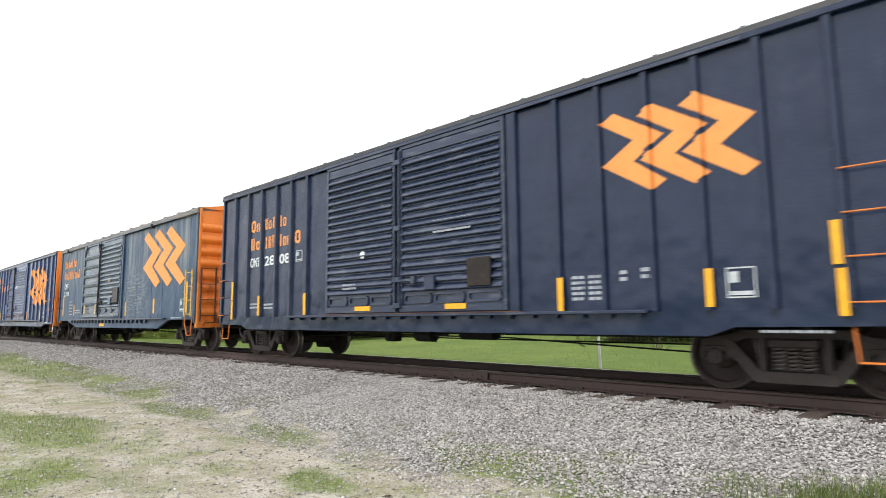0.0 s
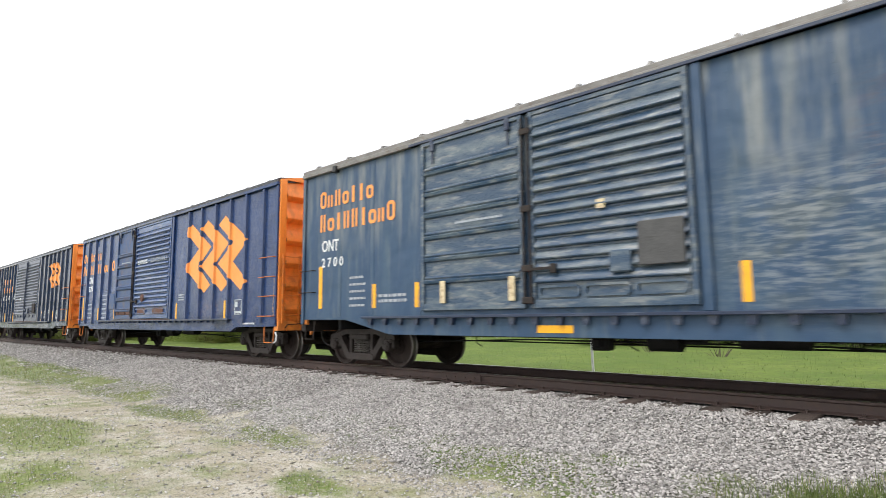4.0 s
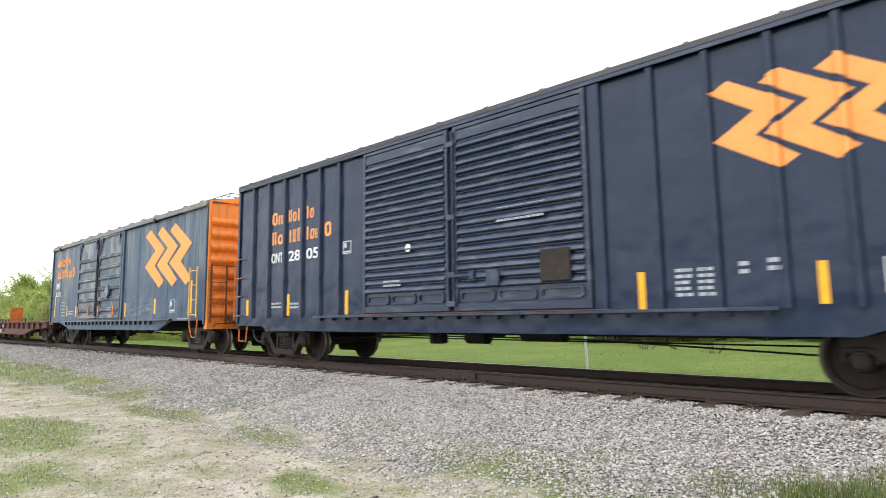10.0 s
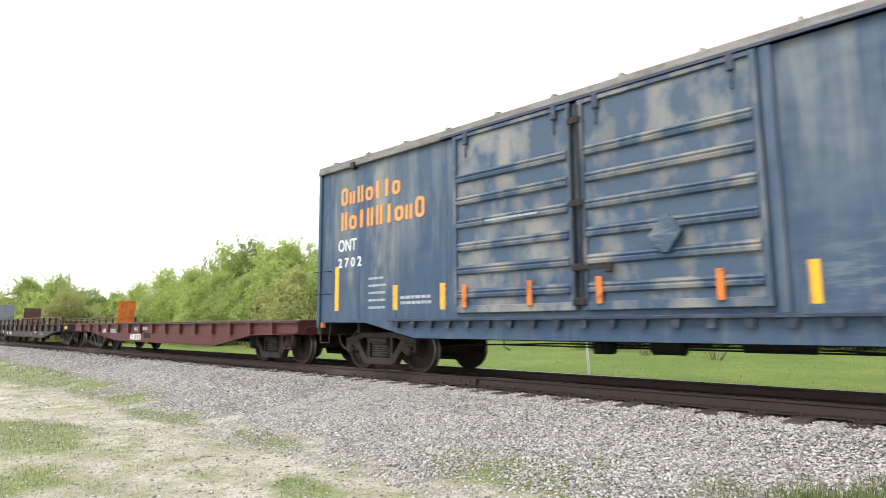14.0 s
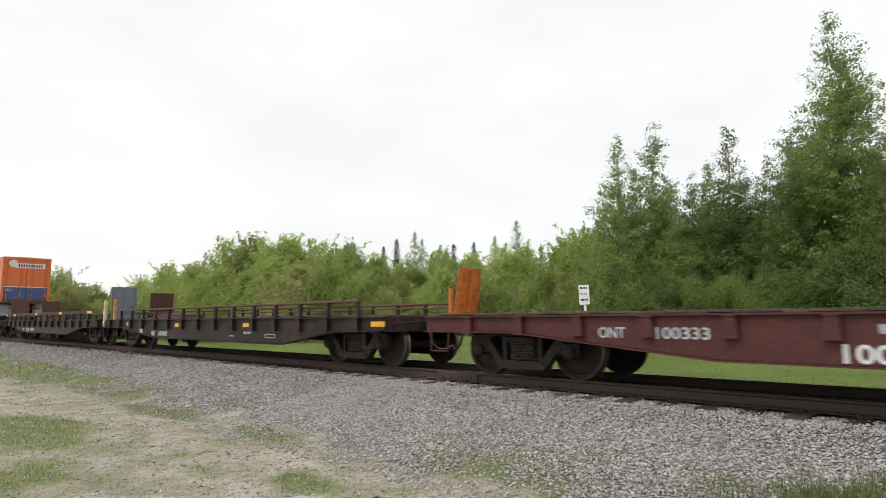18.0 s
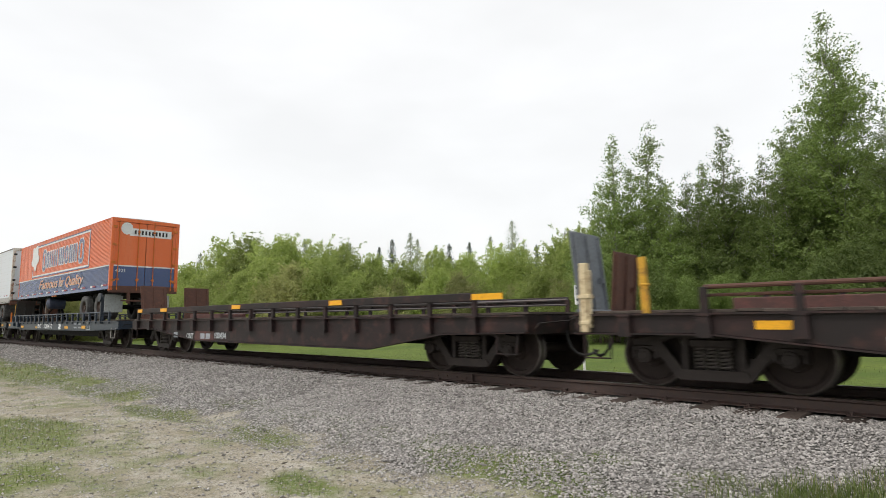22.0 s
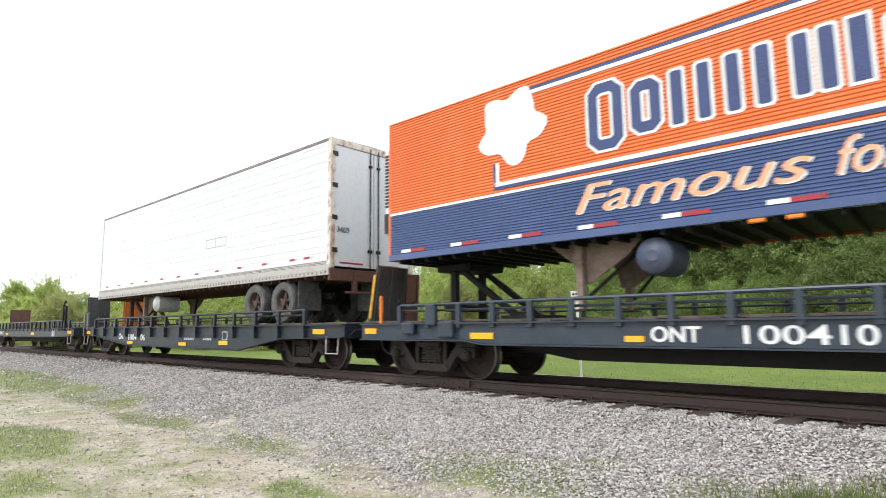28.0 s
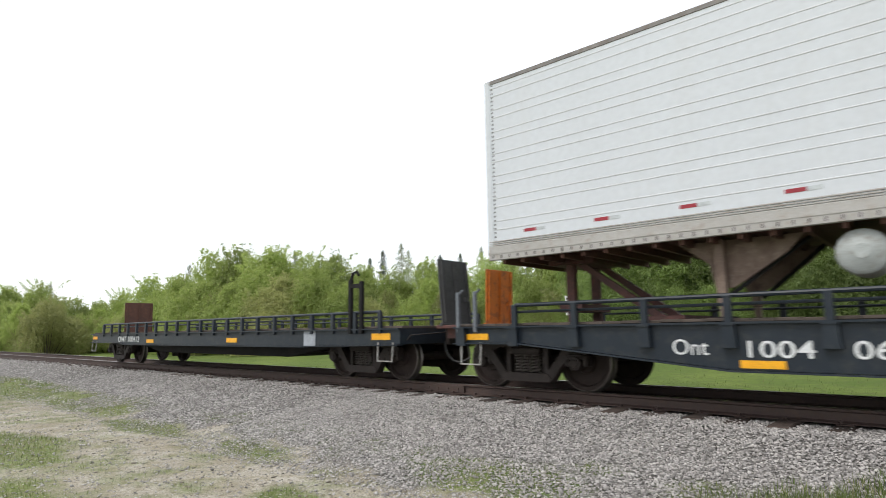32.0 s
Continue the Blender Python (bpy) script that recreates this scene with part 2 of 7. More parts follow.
STREAK = (1.0, 1.0, 0.12)
M = dict(
    navy=material("navy_paint", (0.0075, 0.0165, 0.046), 0.22, second=(0.011, 0.024, 0.060), scale=1.4, stretch=(1, 1, 0.35), third=(0.03, 0.05, 0.085), third_amount=0.22, third_scale=4, fine=90, bump=0.04, spec=0.4, dent=0.05),
    blue=material("blue_paint", (0.010, 0.032, 0.112), 0.26, second=(0.019, 0.048, 0.145), scale=1.2, third=(0.03, 0.035, 0.05), third_amount=0.4, third_scale=6, fine=90, bump=0.04, spec=0.4, dent=0.05,
                  zones=((1.6, 6.6, 0.7, 1.9, (0.035, 0.055, 0.11), 0.7, 1.6, (1, 1, 1.4)), (3.4, 6.4, 0.8, 1.6, (0.10, 0.06, 0.045), 0.45, 7.0, (0.8, 1, 1.5)), (-3.6, 5.4, 0.75, 0.95, (0.028, 0.032, 0.042), 0.9, 1.3, (1, 1, 1.5)))),
    slate=material("faded_slate_paint", (0.024, 0.058, 0.118), 0.46, second=(0.05, 0.09, 0.14), amount=0.7, scale=1.6, stretch=STREAK, third=(0.12, 0.145, 0.16), third_amount=0.4, third_scale=6.5, fine=70, bump=0.08, spec=0.4, dent=0.06,
                   zones=((1.4, 3.6, 1.1, 2.7, (0.060, 0.080, 0.090), 0.7, 1.8, (1, 1, 1.5)), (1.4, 3.5, 1.1, 2.6, (0.34, 0.36, 0.36), 0.42, 3.2, (0.9, 1, 4.5)), (-7.5, 7.5, 2.6, 4.4, (0.24, 0.25, 0.24), 0.7, 2.6, (1, 1, 0.09)), (2.9, 4.0, 2.4, 3.3, (0.12, 0.05, 0.03), 0.7, 5, (0.5, 1, 2)))),
    slate_worn=material("bleached_slate_paint", (0.030, 0.062, 0.118), 0.48, second=(0.065, 0.10, 0.145), amount=0.5, scale=1.6, stretch=STREAK, third=(0.14, 0.155, 0.16), third_amount=0.45, third_scale=6, fine=70, bump=0.08, spec=0.4, dent=0.06,
                        zones=((1.6, 4.0, 1.0, 1.7, (0.34, 0.35, 0.34), 0.30, 3.0, (0.9, 1, 4.0)), (-7.5, 7.5, 2.4, 4.4, (0.25, 0.26, 0.25), 0.40, 2.8, (1, 1, 0.08)), (-6.6, -5.2, 1.6, 4.2, (0.23, 0.23, 0.2), 0.95, 2.2, (1, 1, 0.25)))),
    faded=material("bleached_panel_paint", (0.045, 0.078, 0.13), 0.45, second=(0.30, 0.29, 0.26), amount=0.8, lo=0.46, hi=0.64, scale=1.5, stretch=(1.1, 1, 0.55), third=(0.10, 0.075, 0.06), third_amount=0.4, third_scale=3, fine=60, bump=0.1, spec=0.4),
    # pale second and third colours paint in the highlights on the door slats
    slate_door=material("highlighted_slate_door_paint", (0.028, 0.058, 0.105), 0.28, second=(0.13, 0.16, 0.18), amount=0.8, scale=2.4, stretch=(0.5, 1, 2.2), third=(0.28, 0.28, 0.26), third_amount=0.6, third_scale=5, fine=70, bump=0.08, spec=0.5),
    door=material("grimy_door_paint", (0.011, 0.021, 0.054), 0.30, second=(0.024, 0.038, 0.075), amount=0.7, scale=1.8, stretch=(0.4, 1, 1.6), third=(0.15, 0.17, 0.20), third_amount=0.4, third_scale=5, fine=80, bump=0.05, spec=0.55, lo=0.40, hi=0.70),
    blue_louvre=material("blue_louvred_door_paint", (0.022, 0.055, 0.165), 0.26, second=(0.09, 0.14, 0.25), amount=0.75, scale=2.2, stretch=(0.4, 1, 2.5), third=(0.24, 0.24, 0.25), third_amount=0.6, third_scale=5, fine=80, bump=0.08, spec=0.5),
    blue_door=material("worn_blue_door_paint", (0.024, 0.06, 0.16), 0.45, second=(0.065, 0.085, 0.13), amount=0.7, scale=2, third=(0.13, 0.07, 0.045), third_amount=0.6, third_scale=3.2, fine=80, bump=0.1, spec=0.4),
    orange=material("orange_paint", (0.84, 0.28, 0.045), 0.45, second=(0.78, 0.23, 0.04), scale=2.0, stretch=STREAK, third=(0.25, 0.09, 0.03), third_amount=0.35, third_scale=6, fine=60, bump=0.05,
                    zones=((-9.0, 9.0, 0.5, 2.3, (0.24, 0.075, 0.03), 0.6, 2.2, (1, 1, 0.8)),)),
    emblem=material("orange_emblem_paint", (0.84, 0.32, 0.075), 0.55, second=(0.78, 0.27, 0.06), scale=3, third=(0.6, 0.25, 0.06), third_amount=0.3, fine=70, bump=0.0, spread=0.05),
    yellow=material("yellow_reflector_sheet", (0.86, 0.42, 0.01), 0.4, second=(0.74, 0.33, 0.01), scale=6, third=(0.25, 0.16, 0.06), third_amount=0.3, third_scale=20, fine=80, bump=0.02),
    ladder=material("worn_yellow_ladder_paint", (0.66, 0.43, 0.12), 0.55, second=(0.55, 0.30, 0.07), scale=5, third=(0.20, 0.10, 0.05), third_amount=0.6, third_scale=9, fine=60, bump=0.08),
    white=material("white_stencil_paint", (0.72, 0.74, 0.75), 0.55, second=(0.55, 0.57, 0.6), scale=6, fine=60, bump=0.02),
    pale=material("pale_worn_stencil_paint", (0.52, 0.56, 0.58), 0.6, second=(0.28, 0.30, 0.33), scale=16, fine=60, bump=0.02),
    dim=material("worn_white_stencil_paint", (0.36, 0.39, 0.43), 0.6, second=(0.2, 0.22, 0.26), scale=14, fine=60, bump=0.02),
    roof=material("galvanised_roof", (0.205, 0.197, 0.187), 0.55, metal=0.2, second=(0.10, 0.092, 0.086), amount=0.7, scale=2, third=(0.13, 0.075, 0.045), third_amount=0.5, fine=40, bump=0.1),
    roof_dark=material("grimy_black_roof", (0.040, 0.044, 0.050), 0.6, second=(0.065, 0.065, 0.068), amount=0.7, scale=2, third=(0.09, 0.05, 0.03), third_amount=0.5, fine=40, bump=0.12),
    dusty=material("dusty_brown_landing_gear", (0.20, 0.145, 0.115), 0.75, second=(0.11, 0.07, 0.055), amount=0.8, scale=4, third=(0.30, 0.24, 0.20), third_amount=0.5, fine=50, bump=0.15),
    treadplate=material("charcoal_tread_plate", (0.055, 0.055, 0.057), 0.6, second=(0.085, 0.085, 0.085), scale=5, third=(0.03, 0.03, 0.03), third_amount=0.6, third_scale=22, fine=35, bump=0.35),
    redbrown=material("dark_red_brown_hitch_paint", (0.085, 0.035, 0.030), 0.65, second=(0.045, 0.026, 0.024), scale=4, third=(0.19, 0.06, 0.05), third_amount=0.5, fine=50, bump=0.15),
    steel=material("dark_brake_dust_steel", (0.020, 0.016, 0.015), 0.7, second=(0.04, 0.03, 0.025), scale=5, third=(0.07, 0.04, 0.026), third_amount=0.4, fine=50, bump=0.15, spec=0.3),
    truck=material("grimy_cast_steel", (0.024, 0.018, 0.0165), 0.62, second=(0.040, 0.030, 0.027), scale=5, third=(0.066, 0.046, 0.038), third_amount=0.35, fine=45, bump=0.18, spec=0.35),
    spring=material("dusty_spring_steel", (0.10, 0.088, 0.080), 0.55, second=(0.06, 0.05, 0.045), scale=8, fine=60, bump=0.06),
    pipe=material("worn_grey_pipe", (0.11, 0.10, 0.10), 0.45, metal=0.4, second=(0.06, 0.05, 0.05), scale=5, third=(0.10, 0.05, 0.035), third_amount=0.4, fine=50, bump=0.08),
    tread=material("polished_wheel_tread", (0.18, 0.165, 0.155), 0.42, metal=0.9, fine=60, bump=0.03),
    wheel=material("brown_wheel_steel", (0.034, 0.025, 0.023), 0.65, second=(0.058, 0.042, 0.037), scale=7, fine=60, bump=0.1, spec=0.2),
    under=material("underframe_paint", (0.010, 0.010, 0.011), 0.7, second=(0.022, 0.018, 0.016), scale=4, fine=50, bump=0.12, spec=0.25),
    maroon=material("faded_maroon_paint", (0.085, 0.024, 0.022), 0.6, second=(0.05, 0.02, 0.02), scale=2.2, stretch=(0.6, 1, 1), third=(0.13, 0.05, 0.04), third_amount=0.5, fine=60, bump=0.1, spec=0.35),
    umber=material("brown_black_flatcar_paint", (0.016, 0.0112, 0.0115), 0.55, second=(0.035, 0.017, 0.017), amount=0.8, scale=1.3, third=(0.095, 0.040, 0.034), third_amount=0.55, third_scale=3.5, fine=60, bump=0.1, spec=0.35),
    flatblue=material("dark_blue_flatcar_paint", (0.011, 0.018, 0.028), 0.42, second=(0.021, 0.030, 0.040), scale=2.0, third=(0.042, 0.043, 0.042), third_amount=0.45, third_scale=8, fine=60, bump=0.06, spec=0.4),
    flatsteel=material("grey_blue_flatcar_paint", (0.021, 0.033, 0.052), 0.4, second=(0.034, 0.048, 0.066), scale=2.0, third=(0.055, 0.058, 0.06), third_amount=0.45, third_scale=7, fine=60, bump=0.06, spec=0.45),
    deck=material("weathered_deck_boards", (0.085, 0.066, 0.055), 0.85, second=(0.05, 0.04, 0.035), scale=3, stretch=(0.3, 3, 1), fine=40, bump=0.3, per_piece=0.25),
    rust=material("rusty_brown_plate", (0.10, 0.045, 0.032), 0.8, second=(0.065, 0.035, 0.03), scale=4, third=(0.17, 0.075, 0.045), third_amount=0.5, fine=50, bump=0.25),
    hitch=material("scuffed_orange_plate", (0.62, 0.17, 0.02), 0.6, second=(0.42, 0.12, 0.025), scale=4, third=(0.12, 0.06, 0.035), third_amount=0.7, third_scale=8, fine=50, bump=0.15),
    grey=material("bare_grey_steel_plate", (0.17, 0.19, 0.215), 0.5, metal=0.35, second=(0.12, 0.13, 0.15), scale=5, third=(0.08, 0.08, 0.085), third_amount=0.5, third_scale=18, fine=40, bump=0.3),
    ochre=material("scuffed_yellow_post_paint", (0.56, 0.31, 0.025), 0.6, second=(0.42, 0.16, 0.02), scale=3, third=(0.10, 0.045, 0.025), third_amount=0.75, third_scale=9, fine=50, bump=0.15),
    cream=material("chipped_cream_paint", (0.60, 0.50, 0.32), 0.65, second=(0.45, 0.34, 0.2), scale=6, third=(0.2, 0.1, 0.05), third_amount=0.6, fine=50, bump=0.12),
    tyre=material("dusty_rubber", (0.065, 0.065, 0.065), 0.8, second=(0.165, 0.162, 0.156), scale=6, fine=80, bump=0.2),
    rim=material("rusty_wheel_rim", (0.055, 0.033, 0.027), 0.7, second=(0.13, 0.085, 0.065), scale=9, fine=60, bump=0.15),
    t_orange=material("orange_trailer_skin", (0.72, 0.145, 0.030), 0.30, second=(0.66, 0.125, 0.03), scale=1.0, stretch=STREAK, third=(0.70, 0.22, 0.09), third_amount=0.35, third_scale=3, fine=60, bump=0.03),
    t_blue=material("navy_trailer_skin", (0.042, 0.074, 0.19), 0.22, second=(0.06, 0.095, 0.22), scale=1.2, third=(0.08, 0.1, 0.17), third_amount=0.3, fine=60, bump=0.03),
    t_white=material("white_trailer_skin", (0.61, 0.645, 0.69), 0.38, second=(0.58, 0.61, 0.65), scale=0.9, stretch=STREAK, third=(0.56, 0.57, 0.57), third_amount=0.15, third_scale=3, fine=12, bump=0.01, spread=0.04),
    seam=material("pale_panel_seam", (0.62, 0.64, 0.67), 0.5, fine=50, bump=0.03),
    alu=material("dull_aluminium_rail", (0.42, 0.41, 0.395), 0.45, metal=0.3, second=(0.33, 0.31, 0.29), scale=5, third=(0.25, 0.17, 0.11), third_amount=0.4, third_scale=9, fine=60, bump=0.08),
    rustwhite=material("rust_streaked_white_post", (0.62, 0.60, 0.55), 0.6, second=(0.32, 0.14, 0.06), amount=0.9, scale=4.5, stretch=(1, 1, 0.5), third=(0.2, 0.09, 0.05), third_amount=0.8, third_scale=9, fine=50, bump=0.1),
    red=material("red_reflector_tape", (0.32, 0.02, 0.035), 0.4, fine=60, bump=0.02),
    amber=material("amber_lamp_lens", (0.75, 0.20, 0.02), 0.25, fine=60, bump=0.0),
    black=material("black_paint", (0.0108, 0.0108, 0.012), 0.5, second=(0.021, 0.0198, 0.0192), fine=60, bump=0.06),
    ink=material("navy_lettering_paint", (0.026, 0.045, 0.15), 0.26, fine=60, bump=0.02),
    peach=material("peach_script_paint", (0.74, 0.33, 0.18), 0.5, second=(0.80, 0.46, 0.32), scale=8, fine=60, bump=0.02),
    tankblue=material("scuffed_blue_tank", (0.045, 0.060, 0.11), 0.5, second=(0.10, 0.105, 0.13), scale=6, fine=60, bump=0.06),
    tankgrey=material("dull_grey_tank", (0.40, 0.43, 0.43), 0.5, second=(0.28, 0.29, 0.28), scale=6, third=(0.2, 0.15, 0.1), third_amount=0.4, fine=60, bump=0.06),
    rail=material("brown_rail_steel", (0.058, 0.038, 0.033), 0.7, second=(0.070, 0.044, 0.037), scale=4, third=(0.085, 0.045, 0.03), third_amount=0.5, third_scale=14, fine=50, bump=0.15),
    railtop=material("polished_railhead", (0.42, 0.40, 0.39), 0.28, metal=0.95, second=(0.34, 0.31, 0.29), scale=8, fine=80, bump=0.03),
    tie=material("creosoted_tie_wood", (0.050, 0.036, 0.030), 0.9, second=(0.085, 0.062, 0.052), scale=3, stretch=(6, 0.6, 6), third=(0.13, 0.10, 0.08), third_amount=0.45, third_scale=8, fine=50, bump=0.4, per_piece=0.3),
    stone=material("crushed_grey_stone", (0.392, 0.374, 0.358), 0.85, second=(0.30, 0.284, 0.274), scale=9, third=(0.255, 0.238, 0.228), third_amount=0.55, third_scale=1.3, fine=40, bump=0.2, spec=0.25, per_piece=0.42),
    clod=material("dark_earth_clods", (0.22, 0.195, 0.165), 0.95, second=(0.13, 0.115, 0.095), scale=9, fine=40, bump=0.3, spec=0.1, per_piece=0.5),
    sign=material("white_sign_sheet", (0.78, 0.79, 0.78), 0.5, fine=30, bump=0.02),
    bark=material("pale_grey_bark", (0.30, 0.29, 0.25), 0.9, second=(0.14, 0.13, 0.11), amount=0.8, scale=5, fine=30, bump=0.4),
    darkbark=material("brown_shrub_bark", (0.10, 0.08, 0.06), 0.9, scale=5, fine=30, bump=0.4),
    leaf=leaf_material("poplar_leaves", (0.145, 0.215, 0.055), (0.255, 0.335, 0.10), 0.52),
    shrub=leaf_material("willow_leaves", (0.27, 0.355, 0.085), (0.44, 0.51, 0.175), 0.60),
    olive=leaf_material("olive_shrub_leaves", (0.29, 0.315, 0.12), (0.44, 0.45, 0.185), 0.55),
    needle=leaf_material("spruce_needles", (0.085, 0.115, 0.08), (0.13, 0.16, 0.11), 0.4),
    # distance haze is mixed into these pale needle colours
    haze_leaf=leaf_material("young_larch_needles", (0.24, 0.28, 0.18), (0.36, 0.39, 0.27), 0.5),
    grass=leaf_material("meadow_grass_blades", (0.085, 0.13, 0.03), (0.17, 0.21, 0.06), 0.4),
    dry=leaf_material("dry_straw_blades", (0.34, 0.29, 0.17), (0.44, 0.40, 0.24), 0.25),
)


# ---------------------------------------------------------------- small modelling kit
class Geo:
    """Vertices and faces of one mesh."""

    def __init__(self):
        self.v, self.f = [], []

    def add(self, verts, faces):
        k = len(self.v)
        self.v += [tuple(p) for p in verts]
        self.f += [tuple(i + k for i in f) for f in faces]
        return self

    def box(self, x0, x1, y0, y1, z0, z1, c=0.0):
        if c <= 0:
            return self.add([(x, y, z) for x in (x0, x1) for y in (y0, y1) for z in (z0, z1)],
                            [(0, 1, 3, 2), (4, 6, 7, 5), (0, 4, 5, 1), (2, 3, 7, 6), (0, 2, 6, 4), (1, 5, 7, 3)])
        # chamfered block: 24 corners
        pts, idx = [], {}
        for sx in (0, 1):
            for sy in (0, 1):
                for sz in (0, 1):
                    p = ((x0, x1)[sx], (y0, y1)[sy], (z0, z1)[sz])
                    d = (c if sx == 0 else -c, c if sy == 0 else -c, c if sz == 0 else -c)
                    for k in range(3):
                        q = [p[i] + (0 if i == k else d[i]) for i in range(3)]
                        idx[sx, sy, sz, k] = len(pts)
                        pts.append(q)
        fs = []
        for k in range(3):
            a, b = [i for i in range(3) if i != k]
            for s in (0, 1):
                ring = []
                for u_, w_ in ((0, 0), (1, 0), (1, 1), (0, 1)):
                    key = [0, 0, 0]
                    key[k], key[a], key[b] = s, u_, w_
                    ring.append(idx[(*key, k)])
                fs.append(tuple(ring if (s == 1) == (k != 1) else ring[::-1]))
        for k in range(3):
            a, b = [i for i in range(3) if i != k]
            for sa in (0, 1):
                for sb in (0, 1):
                    lo, hi = [0, 0, 0], [0, 0, 0]
                    lo[k], hi[k] = 0, 1
                    lo[a] = hi[a] = sa
                    lo[b] = hi[b] = sb
                    fs.append((idx[(*lo, a)], idx[(*hi, a)], idx[(*hi, b)], idx[(*lo, b)]))
        for sx in (0, 1):
            for sy in (0, 1):
                for sz in (0, 1):
                    fs.append(tuple(idx[sx, sy, sz, k] for k in range(3)))
        return self.add(pts, fs)

    def prism(self, poly, y0, y1):
        """A polygon in x and z, thick from y0 to y1."""
        n = len(poly)
        return self.add([(x, y0, z) for x, z in poly] + [(x, y1, z) for x, z in poly],
                        [tuple(range(n))] + [tuple(range(2 * n - 1, n - 1, -1))] + [(i, i + n, (i + 1) % n + n, (i + 1) % n) for i in range(n)])

    def sweep(self, profile, x0, x1, closed=True):
        """A profile in y and z, drawn out along x."""
        n = len(profile)
        m = n if closed else n - 1
        fs = [(i, (i + 1) % n, (i + 1) % n + n, i + n) for i in range(m)]
        if closed:
            fs += [tuple(range(n - 1, -1, -1)), tuple(range(n, 2 * n))]
        return self.add([(x0, y, z) for y, z in profile] + [(x1, y, z) for y, z in profile], fs)

    def tube(self, a, b, r, n=8, r2=None):
        a, b = Vector(a), Vector(b)
        d = (b - a).normalized()
        u_ = d.orthogonal().normalized()
        w_ = d.cross(u_)
        ring = [(math.cos(2 * math.pi * i / n), math.sin(2 * math.pi * i / n)) for i in range(n)]
        r2 = r if r2 is None else r2
        return self.add([a + (u_ * c + w_ * s) * r for c, s in ring] + [b + (u_ * c + w_ * s) * r2 for c, s in ring],
                        [(i, (i + 1) % n, (i + 1) % n + n, i + n) for i in range(n)] + [tuple(range(n - 1, -1, -1)), tuple(range(n, 2 * n))])

    def pipe(self, pts, r, n=6):
        """One bent tube through the points."""
        p = [Vector(q) for q in pts]
        u_, vs = None, []
        for i, q in enumerate(p):
            d = (p[min(i + 1, len(p) - 1)] - p[max(i - 1, 0)]).normalized()
            u_ = d.orthogonal().normalized() if u_ is None else (u_ - d * u_.dot(d)).normalized()
            w_ = d.cross(u_)
            vs += [q + (u_ * math.cos(2 * math.pi * k / n) + w_ * math.sin(2 * math.pi * k / n)) * r for k in range(n)]
        fs = [(i * n + k, i * n + (k + 1) % n, (i + 1) * n + (k + 1) % n, (i + 1) * n + k) for i in range(len(p) - 1) for k in range(n)]
        return self.add(vs, fs + [tuple(range(n - 1, -1, -1)), tuple(range(len(vs) - n, len(vs)))])

    def lathe(self, prof, centre, n=24):
        """A profile of (radius, y) turned round the y axis through the centre."""
        cx, cy, cz = centre
        k = len(prof)
        vs = [(cx + r * math.cos(2 * math.pi * i / n), cy + y, cz + r * math.sin(2 * math.pi * i / n)) for i in range(n) for r, y in prof]
        fs = [(i * k + j, i * k + j + 1, ((i + 1) % n) * k + j + 1, ((i + 1) % n) * k + j) for i in range(n) for j in range(k - 1)]
        return self.add(vs, fs)


def mesh_of(name, geo, mat, smooth=True):
    me = bpy.data.meshes.new(name)
    me.from_pydata(geo.v, [], geo.f)
    me.materials.append(mat)
    if smooth:
        me.polygons.foreach_set("use_smooth", [True] * len(me.polygons))
        me.set_sharp_from_angle(angle=radians(35))
    me.update()
    return me


def welded(me):
    """Joins the corners that meet, so that the mesh is one piece."""
    bm = bmesh.new()
    bm.from_mesh(me)
    bmesh.ops.remove_doubles(bm, verts=bm.verts, dist=0.0008)
    bm.to_mesh(me)
    bm.free()
    return me


def part(name, geo, mat, parent=None, label="", at=None):
    ob = new(name, geo if isinstance(geo, bpy.types.Mesh) else mesh_of(name, geo, mat))
    if parent is not None:
        ob.parent = parent
    if at is not None:
        ob.matrix_basis = at if isinstance(at, Matrix) else Matrix.Translation(at)
    return tagged(ob, label) if label else ob


def lettering(text, x, y, z, height, mat, parent, name="lettering", width=None, shear=0.0, grow=0.0):
    """Raised writing in the built-in font on a side that faces -y; x, z is its lower left corner."""
    cu = bpy.data.curves.new("writing", "FONT")
    cu.body, cu.size, cu.extrude, cu.shear, cu.offset = text, 1.0, 0.003, shear, grow
    cu.resolution_u = 3
    tmp = bpy.data.objects.new("writing", cu)
    me = bpy.data.meshes.new_from_object(tmp)
    bpy.data.objects.remove(tmp)
    co = np.empty(len(me.vertices) * 3)
    me.vertices.foreach_get("co", co)
    co = co.reshape(-1, 3)
    lo, hi = co.min(0), co.max(0)
    k = height / 0.73
    kx = width / (hi[0] - lo[0]) if width else k
    v = np.stack([x + (co[:, 0] - lo[0]) * kx, y - co[:, 2], z + (co[:, 1] - min(lo[1], 0)) * k], 1)
    me.vertices.foreach_set("co", v.ravel())
    me.materials.append(mat)
    me.update()
    return part(name, me, mat, parent)


